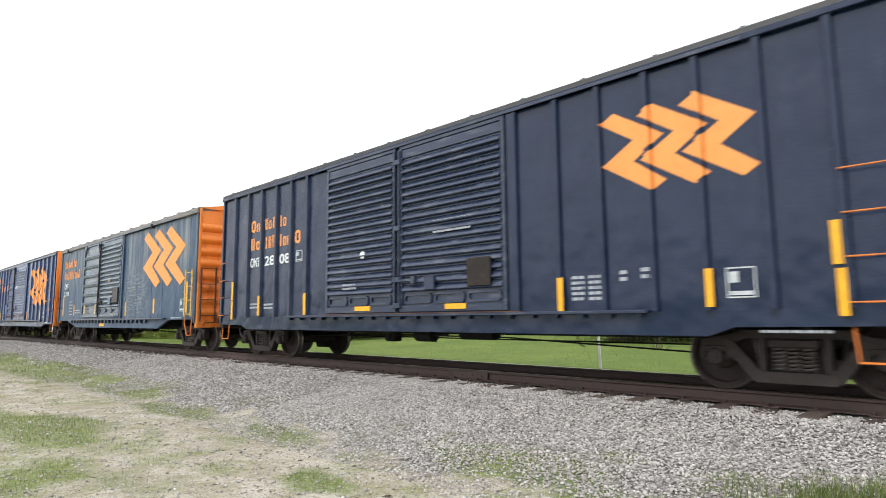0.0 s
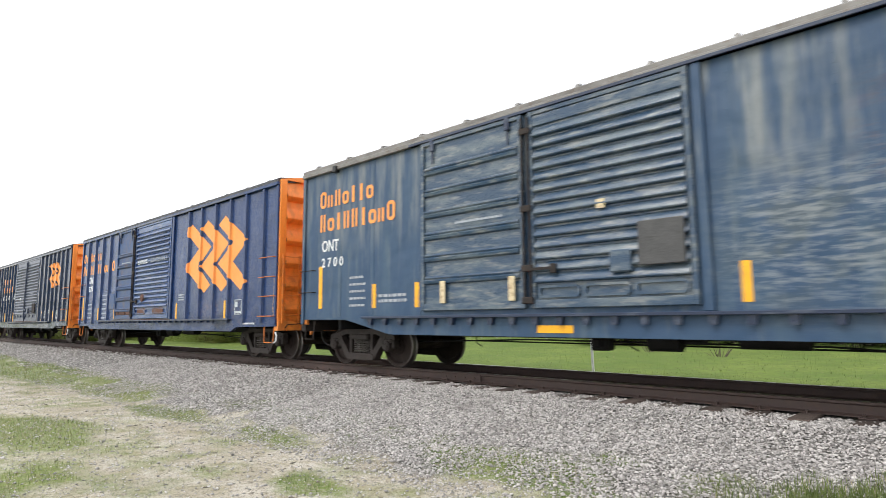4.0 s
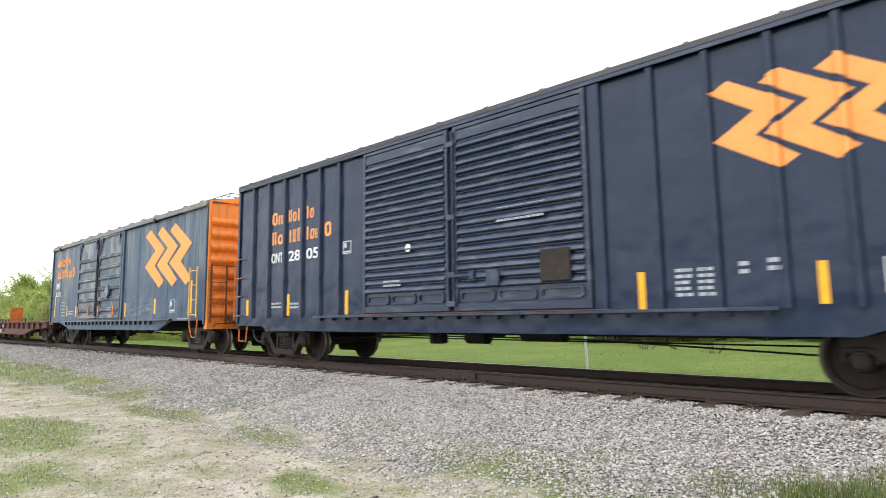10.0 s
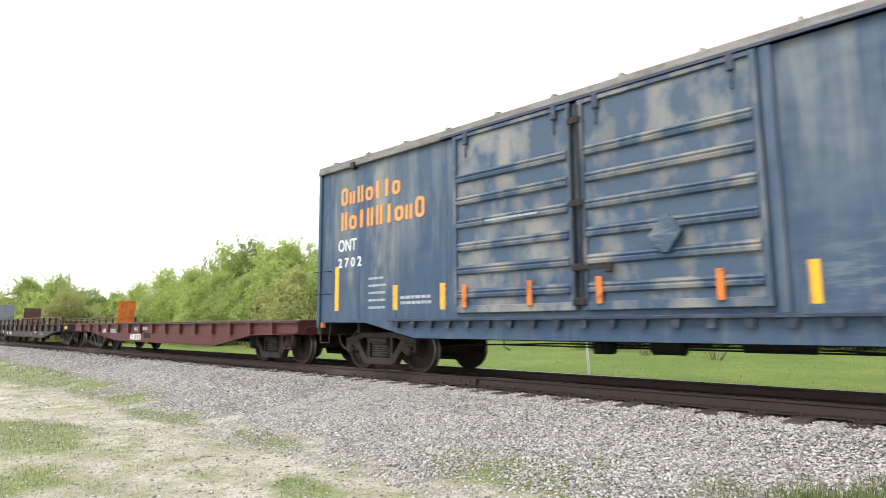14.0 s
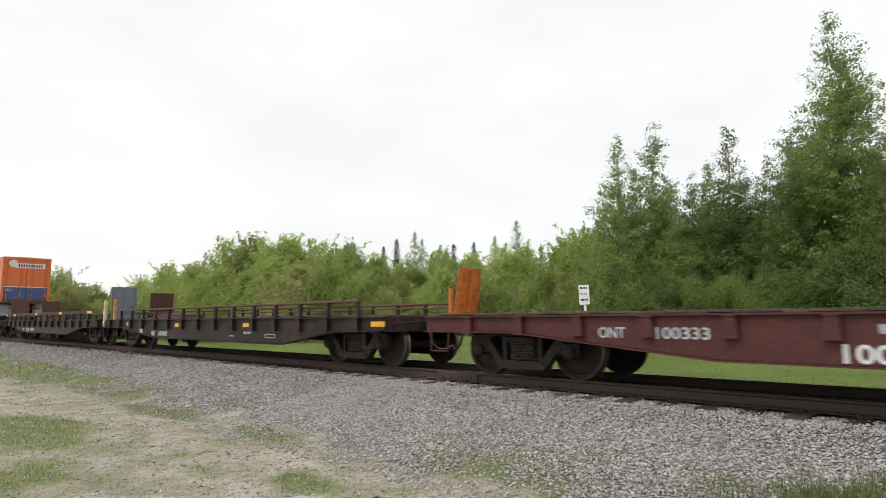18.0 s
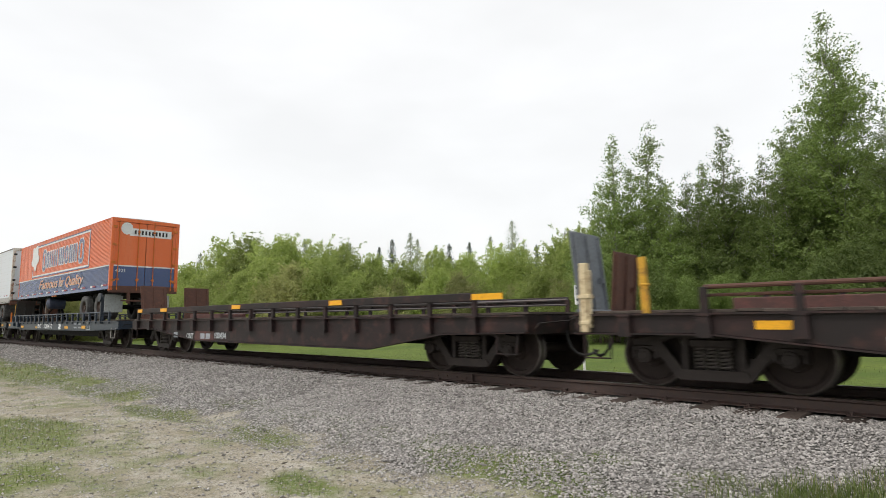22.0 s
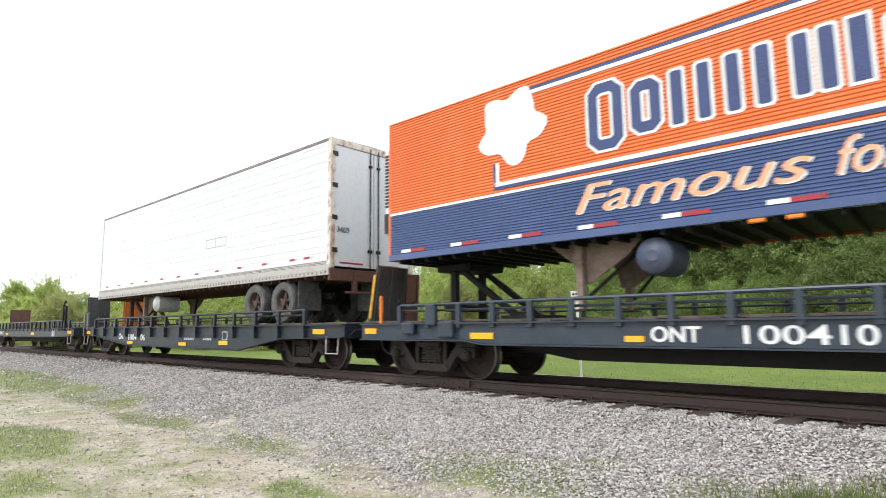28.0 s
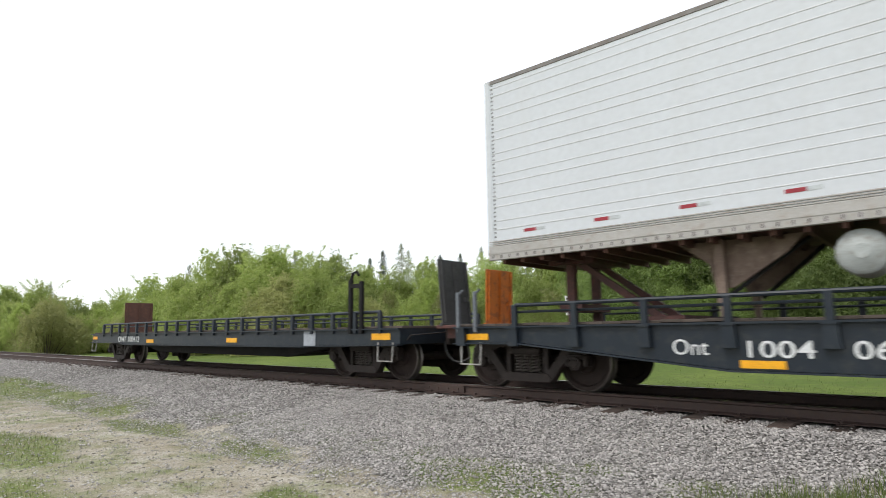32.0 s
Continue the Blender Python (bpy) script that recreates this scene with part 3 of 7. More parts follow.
def ring(g, x0, x1, z0, z1, t, y0, y1):
    """A plain rounded outline of stroke t."""
    def corners(xa, xb, za, zb, c):
        return [(xa + c, za), (xb - c, za), (xb, za + c), (xb, zb - c), (xb - c, zb), (xa + c, zb), (xa, zb - c), (xa, za + c)]
    c = min(x1 - x0, z1 - z0) * 0.25
    o, i = corners(x0, x1, z0, z1, c), corners(x0 + t, x1 - t, z0 + t, z1 - t, max(c - t * 0.6, 0.004))
    vs = [(px_, y, pz_) for y in (y0, y1) for px_, pz_ in o + i]
    fs = []
    for k in range(8):
        m = (k + 1) % 8
        fs += [(k, m, m + 8, k + 8), (k + 16, k + 24, m + 24, m + 16), (k, k + 16, m + 16, m), (k + 8, m + 8, m + 24, k + 24)]
    g.add(vs, fs)
    return g


def slab(g, x0, x1, z0, z1, y0, y1):
    """A plain slab with cut corners."""
    c = min(x1 - x0, z1 - z0) * 0.16
    g.prism([(x0 + c, z0), (x1 - c, z0), (x1, z0 + c), (x1, z1 - c), (x1 - c, z1), (x0 + c, z1), (x0, z1 - c), (x0, z0 + c)], y0, y1)
    return g


def blocks(pieces, y, z, height, mat, parent, name="name_shape"):
    """A painted name drawn as plain upright slabs: (start, width, one height for each slab)."""
    for x, width, tall in pieces:
        step = width / len(tall)
        for i, h in enumerate(tall):
            top = z + height * {"H": 1.0, "i": 0.95, "h": 0.95}.get(h, 0.72)
            if h in "Oo":
                part(name, ring(Geo(), x + (i + 0.06) * step, x + (i + 0.88) * step, z, z + height * (1.0 if h == "O" else 0.74), step * 0.24, y - 0.004, y), mat, parent)
                continue
            for a, b in (((0.10, 0.32), (0.52, 0.74)) if h != "i" else ((0.3, 0.6),)):
                part(name, Geo().box(x + (i + a) * step, x + (i + b) * step, y - 0.004, y, z, top), mat, parent)


def bars(rows, x, y, z, w, h, mat, parent, name="stencil", gap=1.8, seed=1):
    """Small writing that cannot be read: rows of plain bars."""
    rnd = random.Random(seed)
    g = Geo()
    for i in range(rows):
        zz = z - i * h * gap
        cx = x
        while cx < x + w * rnd.uniform(0.8, 1.0):
            ww = h * rnd.uniform(0.8, 2.6)
            g.box(cx, min(cx + ww, x + w), y - 0.003, y, zz, zz + h)
            cx += ww + h * 0.5
    return tagged(part(name, g, mat, parent), kind="stuff")


# ---------------------------------------------------------------- the train
TRAIN = []  # things that roll with the train: (object, place along the train)
WHEELS = []  # wheelsets: (object, place in its truck, radius)
FACE = -1.54  # painted face of a boxcar's side


def thing(name, place, label, category, group=""):
    ob = new(name)
    ob.empty_display_size = 0.5
    ob.location = (place, 0, 0)
    TRAIN.append((ob, place))
    return tagged(ob, label, category, group)


WHEEL_R = 0.43
_half = [(0.001, -0.82), (0.085, -0.82), (0.09, -0.80), (0.15, -0.80), (0.17, -0.765), (0.33, -0.745), (0.355, -0.80), (WHEEL_R - 0.02, -0.80), (WHEEL_R, -0.79), (WHEEL_R + 0.004, -0.715),
         (WHEEL_R + 0.028, -0.685), (WHEEL_R + 0.02, -0.675), (0.36, -0.675), (0.33, -0.72), (0.17, -0.70), (0.085, -0.66)]
_prof = _half + [(r, -y) for r, y in _half[::-1]]
WHEELSET = mesh_of("wheelset", Geo().lathe(_prof, (0, 0, 0), 32), M["wheel"])
WHEELSET.materials.append(M["tread"])
_n = len(_prof) - 1
WHEELSET.polygons.foreach_set("material_index", [1 if i % _n in (7, 8, 9, _n - 8, _n - 9, _n - 10) else 0 for i in range(32 * _n)])


def side_frame_mesh():
    g = Geo()
    y0, y1 = -1.07, -0.93
    # arched top chord, sloping arms and the wide spring seat of a cast three-piece truck
    g.prism([(-1.04, 0.53), (-1.04, 0.64), (-0.74, 0.69), (-0.52, 0.76), (0.52, 0.76), (0.74, 0.69), (1.04, 0.64), (1.04, 0.53), (0.74, 0.57), (0.50, 0.66), (-0.50, 0.66), (-0.74, 0.57)], y0, y1)
    for s in (-1, 1):
        g.prism([(s * 0.34, 0.16), (s * 0.46, 0.16), (s * 0.60, 0.36), (s * 0.76, 0.50), (s * 0.80, 0.62), (s * 0.66, 0.64), (s * 0.52, 0.46), (s * 0.37, 0.28)][::s], y0 - 0.015, y1 + 0.005)
        g.prism([(s * 0.30, 0.24), (s * 0.30, 0.70), (s * 0.38, 0.70), (s * 0.38, 0.26)][::s], y0 + 0.015, y1 - 0.01)
        # pedestal jaws, adapter and the capped roller bearing
        g.box(s * 0.865 - 0.18, s * 0.865 - 0.12, -1.09, -0.93, 0.38, 0.56, 0.015).box(s * 0.865 + 0.12, s * 0.865 + 0.18, -1.09, -0.93, 0.38, 0.56, 0.015)
        g.box(s * 0.865 - 0.12, s * 0.865 + 0.12, -1.10, -0.93, 0.49, 0.57, 0.015)
        g.lathe([(0.0, -0.09), (0.055, -0.09), (0.06, -0.075), (0.095, -0.07), (0.105, -0.05), (0.105, 0.10)], (s * 0.865, -1.06, 0.43), 16)
        for k in range(3):
            a = 2 * math.pi * k / 3 + 0.5
            g.tube((s * 0.865 + 0.07 * math.cos(a), -1.145, 0.43 + 0.07 * math.sin(a)), (s * 0.865 + 0.07 * math.cos(a), -1.12, 0.43 + 0.07 * math.sin(a)), 0.016, 6)
    g.prism([(-0.42, 0.14), (0.42, 0.14), (0.46, 0.19), (0.40, 0.27), (-0.40, 0.27), (-0.46, 0.19)], y0 - 0.03, y1 + 0.03)
    return mesh_of("side_frame", g, M["truck"])


SIDE_FRAME = side_frame_mesh()
_g = Geo()
for _i in range(6):
    _z = 0.275 + _i * 0.046
    for _k in range(10):
        _a, _b = 2 * math.pi * _k / 10, 2 * math.pi * (_k + 1) / 10
        _g.tube((0.066 * math.cos(_a), 0.066 * math.sin(_a), _z + 0.046 * _k / 10), (0.066 * math.cos(_b), 0.066 * math.sin(_b), _z + 0.046 * (_k + 1) / 10), 0.0135, 5)
SPRING = mesh_of("spring", _g, M["spring"])
_g = Geo().box(-0.24, 0.24, -1.02, 1.02, 0.50, 0.64, 0.03)
_g.box(-0.27, 0.27, -1.12, -0.98, 0.55, 0.66, 0.02).box(-0.27, 0.27, 0.98, 1.12, 0.55, 0.66, 0.02).tube((0, 0, 0.58), (0, 0, 0.76), 0.28, 14)
_g.box(-0.29, 0.29, -0.935, -0.90, 0.24, 0.60).box(-0.29, 0.29, 0.90, 0.935, 0.24, 0.60)
_g.box(-0.55, 0.55, -0.9, -0.8, 0.36, 0.42).box(-0.5, -0.42, -0.7, 0.7, 0.33, 0.42).box(0.42, 0.5, -0.7, 0.7, 0.33, 0.42)
BOLSTER = mesh_of("bolster", _g, M["truck"])


def bogie(parent, x):
    """A freight truck under the car: frames, bolster, springs and two turning wheelsets."""
    truck = part("truck", BOLSTER, M["truck"], parent, "grimy cast three-piece freight truck", (x, 0, 0))
    part("side_frame", SIDE_FRAME, M["truck"], truck)
    part("side_frame", SIDE_FRAME, M["truck"], truck, at=pose(0, 0, 0, 0, 0, 180))
    for s in (-1, 1):
        for dx in (-0.15, 0.0, 0.15):
            part("spring", SPRING, M["spring"], truck, at=(dx, s * 1.02, 0))
        w = part("wheelset", WHEELSET, M["wheel"], truck, "dull brown steel wheelset")
        WHEELS.append((w, s * 0.865))
    return truck


def coupler(parent, side, end, reach, mat=None):
    """Draft gear, shank and knuckle with its lift bar, air hose and glad hand."""
    s = side
    g = Geo()
    g.box(min(s * (end - 1.2), s * (end + 0.1)), max(s * (end - 1.2), s * (end + 0.1)), -0.24, 0.24, 0.66, 0.98, 0.02)
    part("draft_sill", g, mat or M["steel"], parent)
    g = Geo()
    g.box(min(s * end, s * (end + reach - 0.12)), max(s * end, s * (end + reach - 0.12)), -0.075, 0.075, 0.76, 0.90, 0.02)
    tip = end + reach
    g.prism([(s * (tip - 0.30), 0.70), (s * (tip - 0.30), 0.97), (s * (tip - 0.06), 0.99), (s * (tip + 0.05), 0.94), (s * (tip + 0.05), 0.72), (s * (tip - 0.06), 0.68)][::s], -0.16, 0.17)
    part("coupler", g, M["steel"], parent, "rusty knuckle coupler")
    g = Geo()
    pts = [(s * (tip - 0.42), -0.34, 0.74), (s * (tip - 0.40), -0.35, 0.60), (s * (tip - 0.34), -0.34, 0.46), (s * (tip - 0.25), -0.31, 0.37), (s * (tip - 0.15), -0.26, 0.34), (s * (tip - 0.06), -0.2, 0.36), (s * (tip + 0.02), -0.12, 0.42)]
    g.pipe(pts, 0.024, 6)
    part("air_hose", g, M["black"], parent, "hanging black air brake hose")
    g = Geo().pipe([(s * (end + 0.06), -1.35, 0.78), (s * (end + 0.1), -1.3, 0.86), (s * (end + 0.1), -0.4, 0.90), (s * (end + 0.2), -0.18, 0.98)], 0.013, 5)
    part("lift_bar", g, M["steel"], parent)


def rung(parent, x0, x1, z, y, mat, r=0.011, name="rung"):
    g = Geo().pipe([(x0, FACE, z), (x0, y, z), (x1, y, z), (x1, FACE, z)], r, 6)
    return part(name, g, mat, parent)


def stirrup(parent, x0, x1, mat, drop=0.34, top=0.72, y=-1.5):
    g = Geo().pipe([(x0, y, top), (x0 + 0.01, y - 0.01, top - 0.12), (x0 + 0.03, y - 0.02, top - drop), (x1 - 0.03, y - 0.02, top - drop), (x1 - 0.01, y - 0.01, top - 0.12), (x1, y, top)], 0.016, 6)
    return part("stirrup_step", g, mat, parent, "bent steel stirrup step")


ARROW = [(0.0, 0.0), (0.37, 0.20), (1.59, -0.53), (0.85, -1.02), (1.61, -1.55), (1.27, -1.75), (0.03, -1.02), (0.85, -0.53)]
QUADS = ((0, 1, 2, 7), (7, 2, 3, 6), (6, 3, 4, 5))


def clip(poly, a, b):
    """The piece of a convex polygon in x and z between x = a and x = b."""
    for lim, keep in ((a, 1), (b, -1)):
        res = []
        for p, q in zip(poly, poly[1:] + poly[:1]):
            dp, dq = (p[0] - lim) * keep, (q[0] - lim) * keep
            if dp >= 0:
                res.append(p)
            if dp * dq < 0:
                k = dp / (dp - dq)
                res.append((lim, p[1] + (q[1] - p[1]) * k))
        poly = res
        if len(poly) < 3:
            return []
    return poly


def chevrons(parent, x, z, size, ribs=(), rib_half=0.05, rib_face=-1.60, face=FACE):
    """Three stacked zig-zag chevrons painted over the side and its ribs."""
    spans, left = [], -99.0
    for r in sorted(ribs):
        spans += [(left, r - 0.058, face, face), (r - 0.058, r - 0.036, face, rib_face), (r - 0.036, r + 0.036, rib_face, rib_face), (r + 0.036, r + 0.058, rib_face, face)]
        left = r + 0.058
    spans.append((left, 99.0, face, face))
    for i in range(3):
        g = Geo()
        for quad in QUADS:
            poly = [(x + (ARROW[k][0] + 0.985 * i) * size[0], z + ARROW[k][1] * size[1]) for k in quad]
            for a, b, ya, yb in spans:
                c = clip(poly, a, b)
                if c:
                    n = len(c)
                    ys = [ya + (yb - ya) * (px_ - a) / (b - a) for px_, pz_ in c]
                    g.add([(px_, y - 0.004, pz_) for (px_, pz_), y in zip(c, ys)] + [(px_, y - 0.0005, pz_) for (px_, pz_), y in zip(c, ys)],
                          [tuple(range(n)), tuple(range(2 * n - 1, n - 1, -1))] + [(q, q + n, (q + 1) % n + n, (q + 1) % n) for q in range(n)])
        part("chevron", welded(mesh_of("chevron", g, M["emblem"], False)), M["emblem"], parent, "orange zig-zag chevron emblem")


def sheet_label(parent, x, z, w, h, face=FACE - 0.006):
    g = Geo()
    t = 0.016
    for a, b, c, d in ((x, x + w, z, z + t), (x, x + w, z + h - t, z + h), (x, x + t, z + t, z + h - t), (x + w - t, x + w, z + t, z + h - t), (x + t * 2, x + w * 0.42, z + h * 0.5, z + h * 0.86), (x + t * 2, x + w - t * 2, z + t * 2, z + h * 0.22)):
        g.box(a, b, face - 0.004, face + 0.005, c, d)
    return part("data_panel", g, M["pale"], parent, "white-framed stencil panel")


def end_wall(parent, s, half, mat, top, fish):
    """A corrugated steel end with a peaked top."""
    g = Geo()
    zs, prof = 0.95, []
    n = 8 if fish else 6
    step = (top - (0.42 if fish else 0.12) - zs) / n
    x0 = half - (0.03 if fish else 0.05)
    for i in range(n):
        z = zs + i * step
        if fish:
            prof += [(x0, z), (x0, z + step * 0.22), (x0 + 0.05, z + step * 0.36), (x0 + 0.085, z + step * 0.50), (x0 + 0.09, z + step * 0.60), (x0 + 0.075, z + step * 0.74), (x0 + 0.02, z + step * 0.92)]
        else:
            prof += [(x0, z), (x0 - 0.02, z + step * 0.30), (x0 + 0.10, z + step * 0.44), (x0 + 0.115, z + step * 0.50), (x0 + 0.105, z + step * 0.60), (x0 + 0.01, z + step * 0.96)]
    prof = [(x0, zs)] + prof[1:] + [(x0, top)]
    side = 1.47 if fish else 1.36
    ys = (-side, side)
    k = len(prof)
    vs = [(s * x, y, z) for y in ys for x, z in prof]
    fs = [(i, i + 1, i + k + 1, i + k)[::s] for i in range(k - 1)]
    g.add(vs, fs)
    wall = part("end_wall", g, mat, parent, "corrugated orange steel end wall")
    for y in (-1, 1):
        g = Geo()
        ya, yb = sorted((y * (side - 0.01), y * 1.535))
        g.box(min(s * (half - 0.16), s * (half + 0.035)), max(s * (half - 0.16), s * (half + 0.035)), ya, yb, 0.86, top, 0.01)
        part("end_post", g, mat, wall)
    g = Geo()
    g.add([(s * (half + 0.03), y, z) for y, z in ((-1.53, top), (-0.8, top + 0.16), (0, top + 0.24), (0.8, top + 0.16), (1.53, top))] +
          [(s * (half - 0.06), y, z) for y, z in ((-1.53, top), (-0.8, top + 0.16), (0, top + 0.24), (0.8, top + 0.16), (1.53, top))],
          [(0, 1, 2, 3, 4), (9, 8, 7, 6, 5), (0, 5, 6, 1), (1, 6, 7, 2), (2, 7, 8, 3), (3, 8, 9, 4), (0, 4, 9, 5)])
    part("end_cap", g, mat, wall)
    part("end_sill", Geo().box(min(s * (half - 0.1), s * (half + 0.05)), max(s * (half - 0.1), s * (half + 0.05)), -1.53, 1.53, 0.72, 0.95, 0.01), mat if s > 0 else M["steel"], wall)
    return wall


def end_gear(parent, s, half, mat, full, wheel=True):
    """Ladders, crossover platform, brake wheel and gear box on a boxcar's end."""
    x = half + 0.13
    for y0, y1 in (((-1.46, -1.02), (1.02, 1.46)) if full else ((-1.46, -1.02),)):
        g = Geo()
        for y in (y0, y1):
            g.box(min(s * (x - 0.03), s * x), max(s * (x - 0.03), s * x), y - 0.02, y + 0.02, 0.9, 2.5)
        for i in range(4):
            z = 1.08 + i * 0.46
            g.tube((s * (x - 0.015), y0, z), (s * (x - 0.015), y1, z), 0.012, 6)
        for z in (1.0, 2.4):
            g.tube((s * half, y0, z), (s * (x - 0.015), y0, z), 0.012, 6)
        part("end_ladder", g, mat, parent)
    if full:
        g = Geo().box(min(s * half, s * (half + 0.32)), max(s * half, s * (half + 0.32)), -0.95, 0.95, 1.05, 1.09)
        for i in range(5):
            g.box(min(s * (half + 0.04), s * (half + 0.30)), max(s * (half + 0.04), s * (half + 0.30)), -0.9 + i * 0.42, -0.86 + i * 0.42, 0.93, 1.05)
        part("crossover_platform", g, M["rust"], parent, "rusty crossover platform")
        g = Geo().pipe([(s * (half + 0.12), -1.0, 2.46), (s * (half + 0.14), 1.4, 2.46)], 0.014, 6)
        g.pipe([(s * (half + 0.12), -1.0, 2.1), (s * (half + 0.14), 1.4, 2.1)], 0.014, 6)
        part("hand_hold", g, mat, parent)
    if full and not wheel:
        part("brake_gear_box", Geo().box(min(s * (half + 0.06), s * (half + 0.13)), max(s * (half + 0.06), s * (half + 0.13)), 0.30, 0.78, 1.42, 1.92, 0.02), M["rust"], parent, "brown brake gear cover")
        for y in (-0.55, 0.95):
            part("grab_post", Geo().tube((s * (half + 0.14), y, 1.0), (s * (half + 0.14), y, 2.46), 0.014, 6), mat, parent)
    if full and wheel:
        g = Geo()
        n, r = 20, 0.27
        for i in range(n):
            a, b = 2 * math.pi * i / n, 2 * math.pi * (i + 1) / n
            g.tube((s * (half + 0.3), 0.55 + r * math.cos(a), 1.75 + r * math.sin(a)), (s * (half + 0.3), 0.55 + r * math.cos(b), 1.75 + r * math.sin(b)), 0.016, 5)
        for i in range(5):
            a = 2 * math.pi * i / 5
            g.tube((s * (half + 0.27), 0.55, 1.75), (s * (half + 0.3), 0.55 + r * math.cos(a), 1.75 + r * math.sin(a)), 0.012, 5)
        part("brake_wheel", g, M["steel"], parent, "hand brake wheel")
        g = Geo().box(min(s * (half + 0.05), s * (half + 0.25)), max(s * (half + 0.05), s * (half + 0.25)), 0.38, 0.72, 1.5, 1.95, 0.03)
        part("brake_gear_box", g, M["rust"], parent, "rusty brake gear box")
        g = Geo().pipe([(s * (half + 0.1), 0.5, 1.5), (s * (half + 0.1), 0.45, 1.0), (s * (half + 0.06), 0.2, 0.8)], 0.012, 5)
        part("brake_chain", g, M["steel"], parent)
        part("retainer_pipe", Geo().pipe([(s * (half + 0.06), -0.75, 0.9), (s * (half + 0.06), -0.75, 2.3), (s * (half + 0.12), -0.6, 2.4)], 0.012, 5), M["rust"], parent)


def underbody(parent, half, seed):
    """Centre sill, cross bearers, air tank, cylinder and rods below the floor."""
    rnd = random.Random(seed)
    g = Geo().box(-half + 0.9, half - 0.9, -0.3, 0.3, 0.62, 0.95).box(-half + 0.1, half - 0.1, -1.45, 1.45, 0.95, 1.03)
    for i in range(9):
        x = -half + 1.2 + i * (2 * half - 2.4) / 8
        g.box(x - 0.04, x + 0.04, -1.42, 1.42, 0.76, 0.95)
    part("centre_sill", g, M["under"], parent)
    x = 1.2 + rnd.uniform(-0.4, 0.4)
    part("air_tank", Geo().tube((x - 0.4, -0.6, 0.68), (x + 0.4, -0.6, 0.68), 0.15, 14), M["under"], parent)
    part("brake_cylinder", Geo().tube((x - 1.6, -0.62, 0.62), (x - 1.15, -0.62, 0.62), 0.15, 12).tube((x - 1.15, -0.62, 0.62), (x - 0.8, -0.62, 0.62), 0.04, 8), M["under"], parent)
    part("brake_valve", Geo().box(x - 2.5, x - 2.2, -0.75, -0.5, 0.46, 0.74, 0.03).box(x - 2.44, x - 2.3, -0.8, -0.7, 0.5, 0.64, 0.02), M["under"], parent)
    g = Geo().pipe([(-5.2, -0.5, 0.50), (-2.2, -0.55, 0.60), (x + 0.6, -0.5, 0.58), (4.9, -0.4, 0.42)], 0.014, 5)
    g.pipe([(-5.0, 0.3, 0.52), (4.9, 0.35, 0.50)], 0.014, 5)
    for q in (-3.4, -0.4, 2.9):
        g.pipe([(q, -0.5, 0.9), (q, -0.5, 0.52), (q + 0.12, -0.5, 0.46)], 0.012, 5)
    part("brake_rigging", g, M["under"], parent)


def louvred_door(parent, x0, x1, z0, z1, mat, rows, ribs_only=False, foot=0.12):
    """A sliding door of pressed horizontal louvres, or of a few flat beams, in a steel frame."""
    yf = -1.565
    g = Geo().box(x0, x1, yf, FACE + 0.01, z0, z1, 0.006)
    door = part("door", g, mat, parent, "ribbed sliding side door" if ribs_only else "louvred sliding side door")
    g = Geo()
    t = 0.07
    g.box(x0, x0 + t, yf - 0.045, yf, z0, z1, 0.008).box(x1 - t, x1, yf - 0.045, yf, z0, z1, 0.008)
    g.box(x0 + t, x1 - t, yf - 0.04, yf, z1 - 0.07, z1, 0.008).box(x0 + t, x1 - t, yf - 0.04, yf, z0, z0 + 0.12, 0.008)
    part("door_frame", g, mat, door)
    w = x1 - x0 - 2 * t - 0.03
    lo, hi = (z0 + foot, z0 + foot + 2.33) if ribs_only else (z0 + 0.36, z1 - 0.26)
    step = (hi - lo) / rows
    g = Geo()
    if ribs_only:
        g.sweep([(0, -0.085), (-0.048, -0.062), (-0.058, -0.018), (-0.032, 0.004), (-0.05, 0.03), (-0.046, 0.052), (0, 0.075)], -w / 2, w / 2)
    else:
        h = step * 0.5
        g.sweep([(0, -h * 0.95), (-0.060, -h * 0.80), (-0.068, -h * 0.62), (-0.064, -h * 0.40), (-0.010, h * 0.70), (0, h * 0.78)], -w / 2, w / 2)
    slat = mesh_of("door_slat", g, mat)
    for i in range(rows):
        part("door_slat", slat, mat, door, at=((x0 + x1) / 2, yf, lo + (i + 0.5) * step))
    for x in (x0 + 0.28, x1 - 0.28) if ribs_only else ():
        part("door_hanger", Geo().box(x - 0.045, x + 0.045, yf - 0.06, yf, z1 - 0.20, z1 + 0.04, 0.012).tube((x, yf - 0.03, z1 - 0.42), (x, yf - 0.03, z1 - 0.18), 0.014, 6), M["door"], door)
    if not ribs_only:
        # smooth plate over the louvres and the pocketed foot panel under them
        part("top_plate", Geo().box(x0 + t, x1 - t, yf - 0.03, yf, z1 - 0.25, z1 - 0.075, 0.01), mat, door)
        k = w / 3
        for i in range(3):
            xa = x0 + t + 0.03 + i * k
            g2 = ring(Geo(), xa + 0.02, xa + k - 0.05, z0 + 0.15, z0 + 0.33, 0.035, yf - 0.035, yf)
            part("foot_pocket", g2, mat, door)
    return door


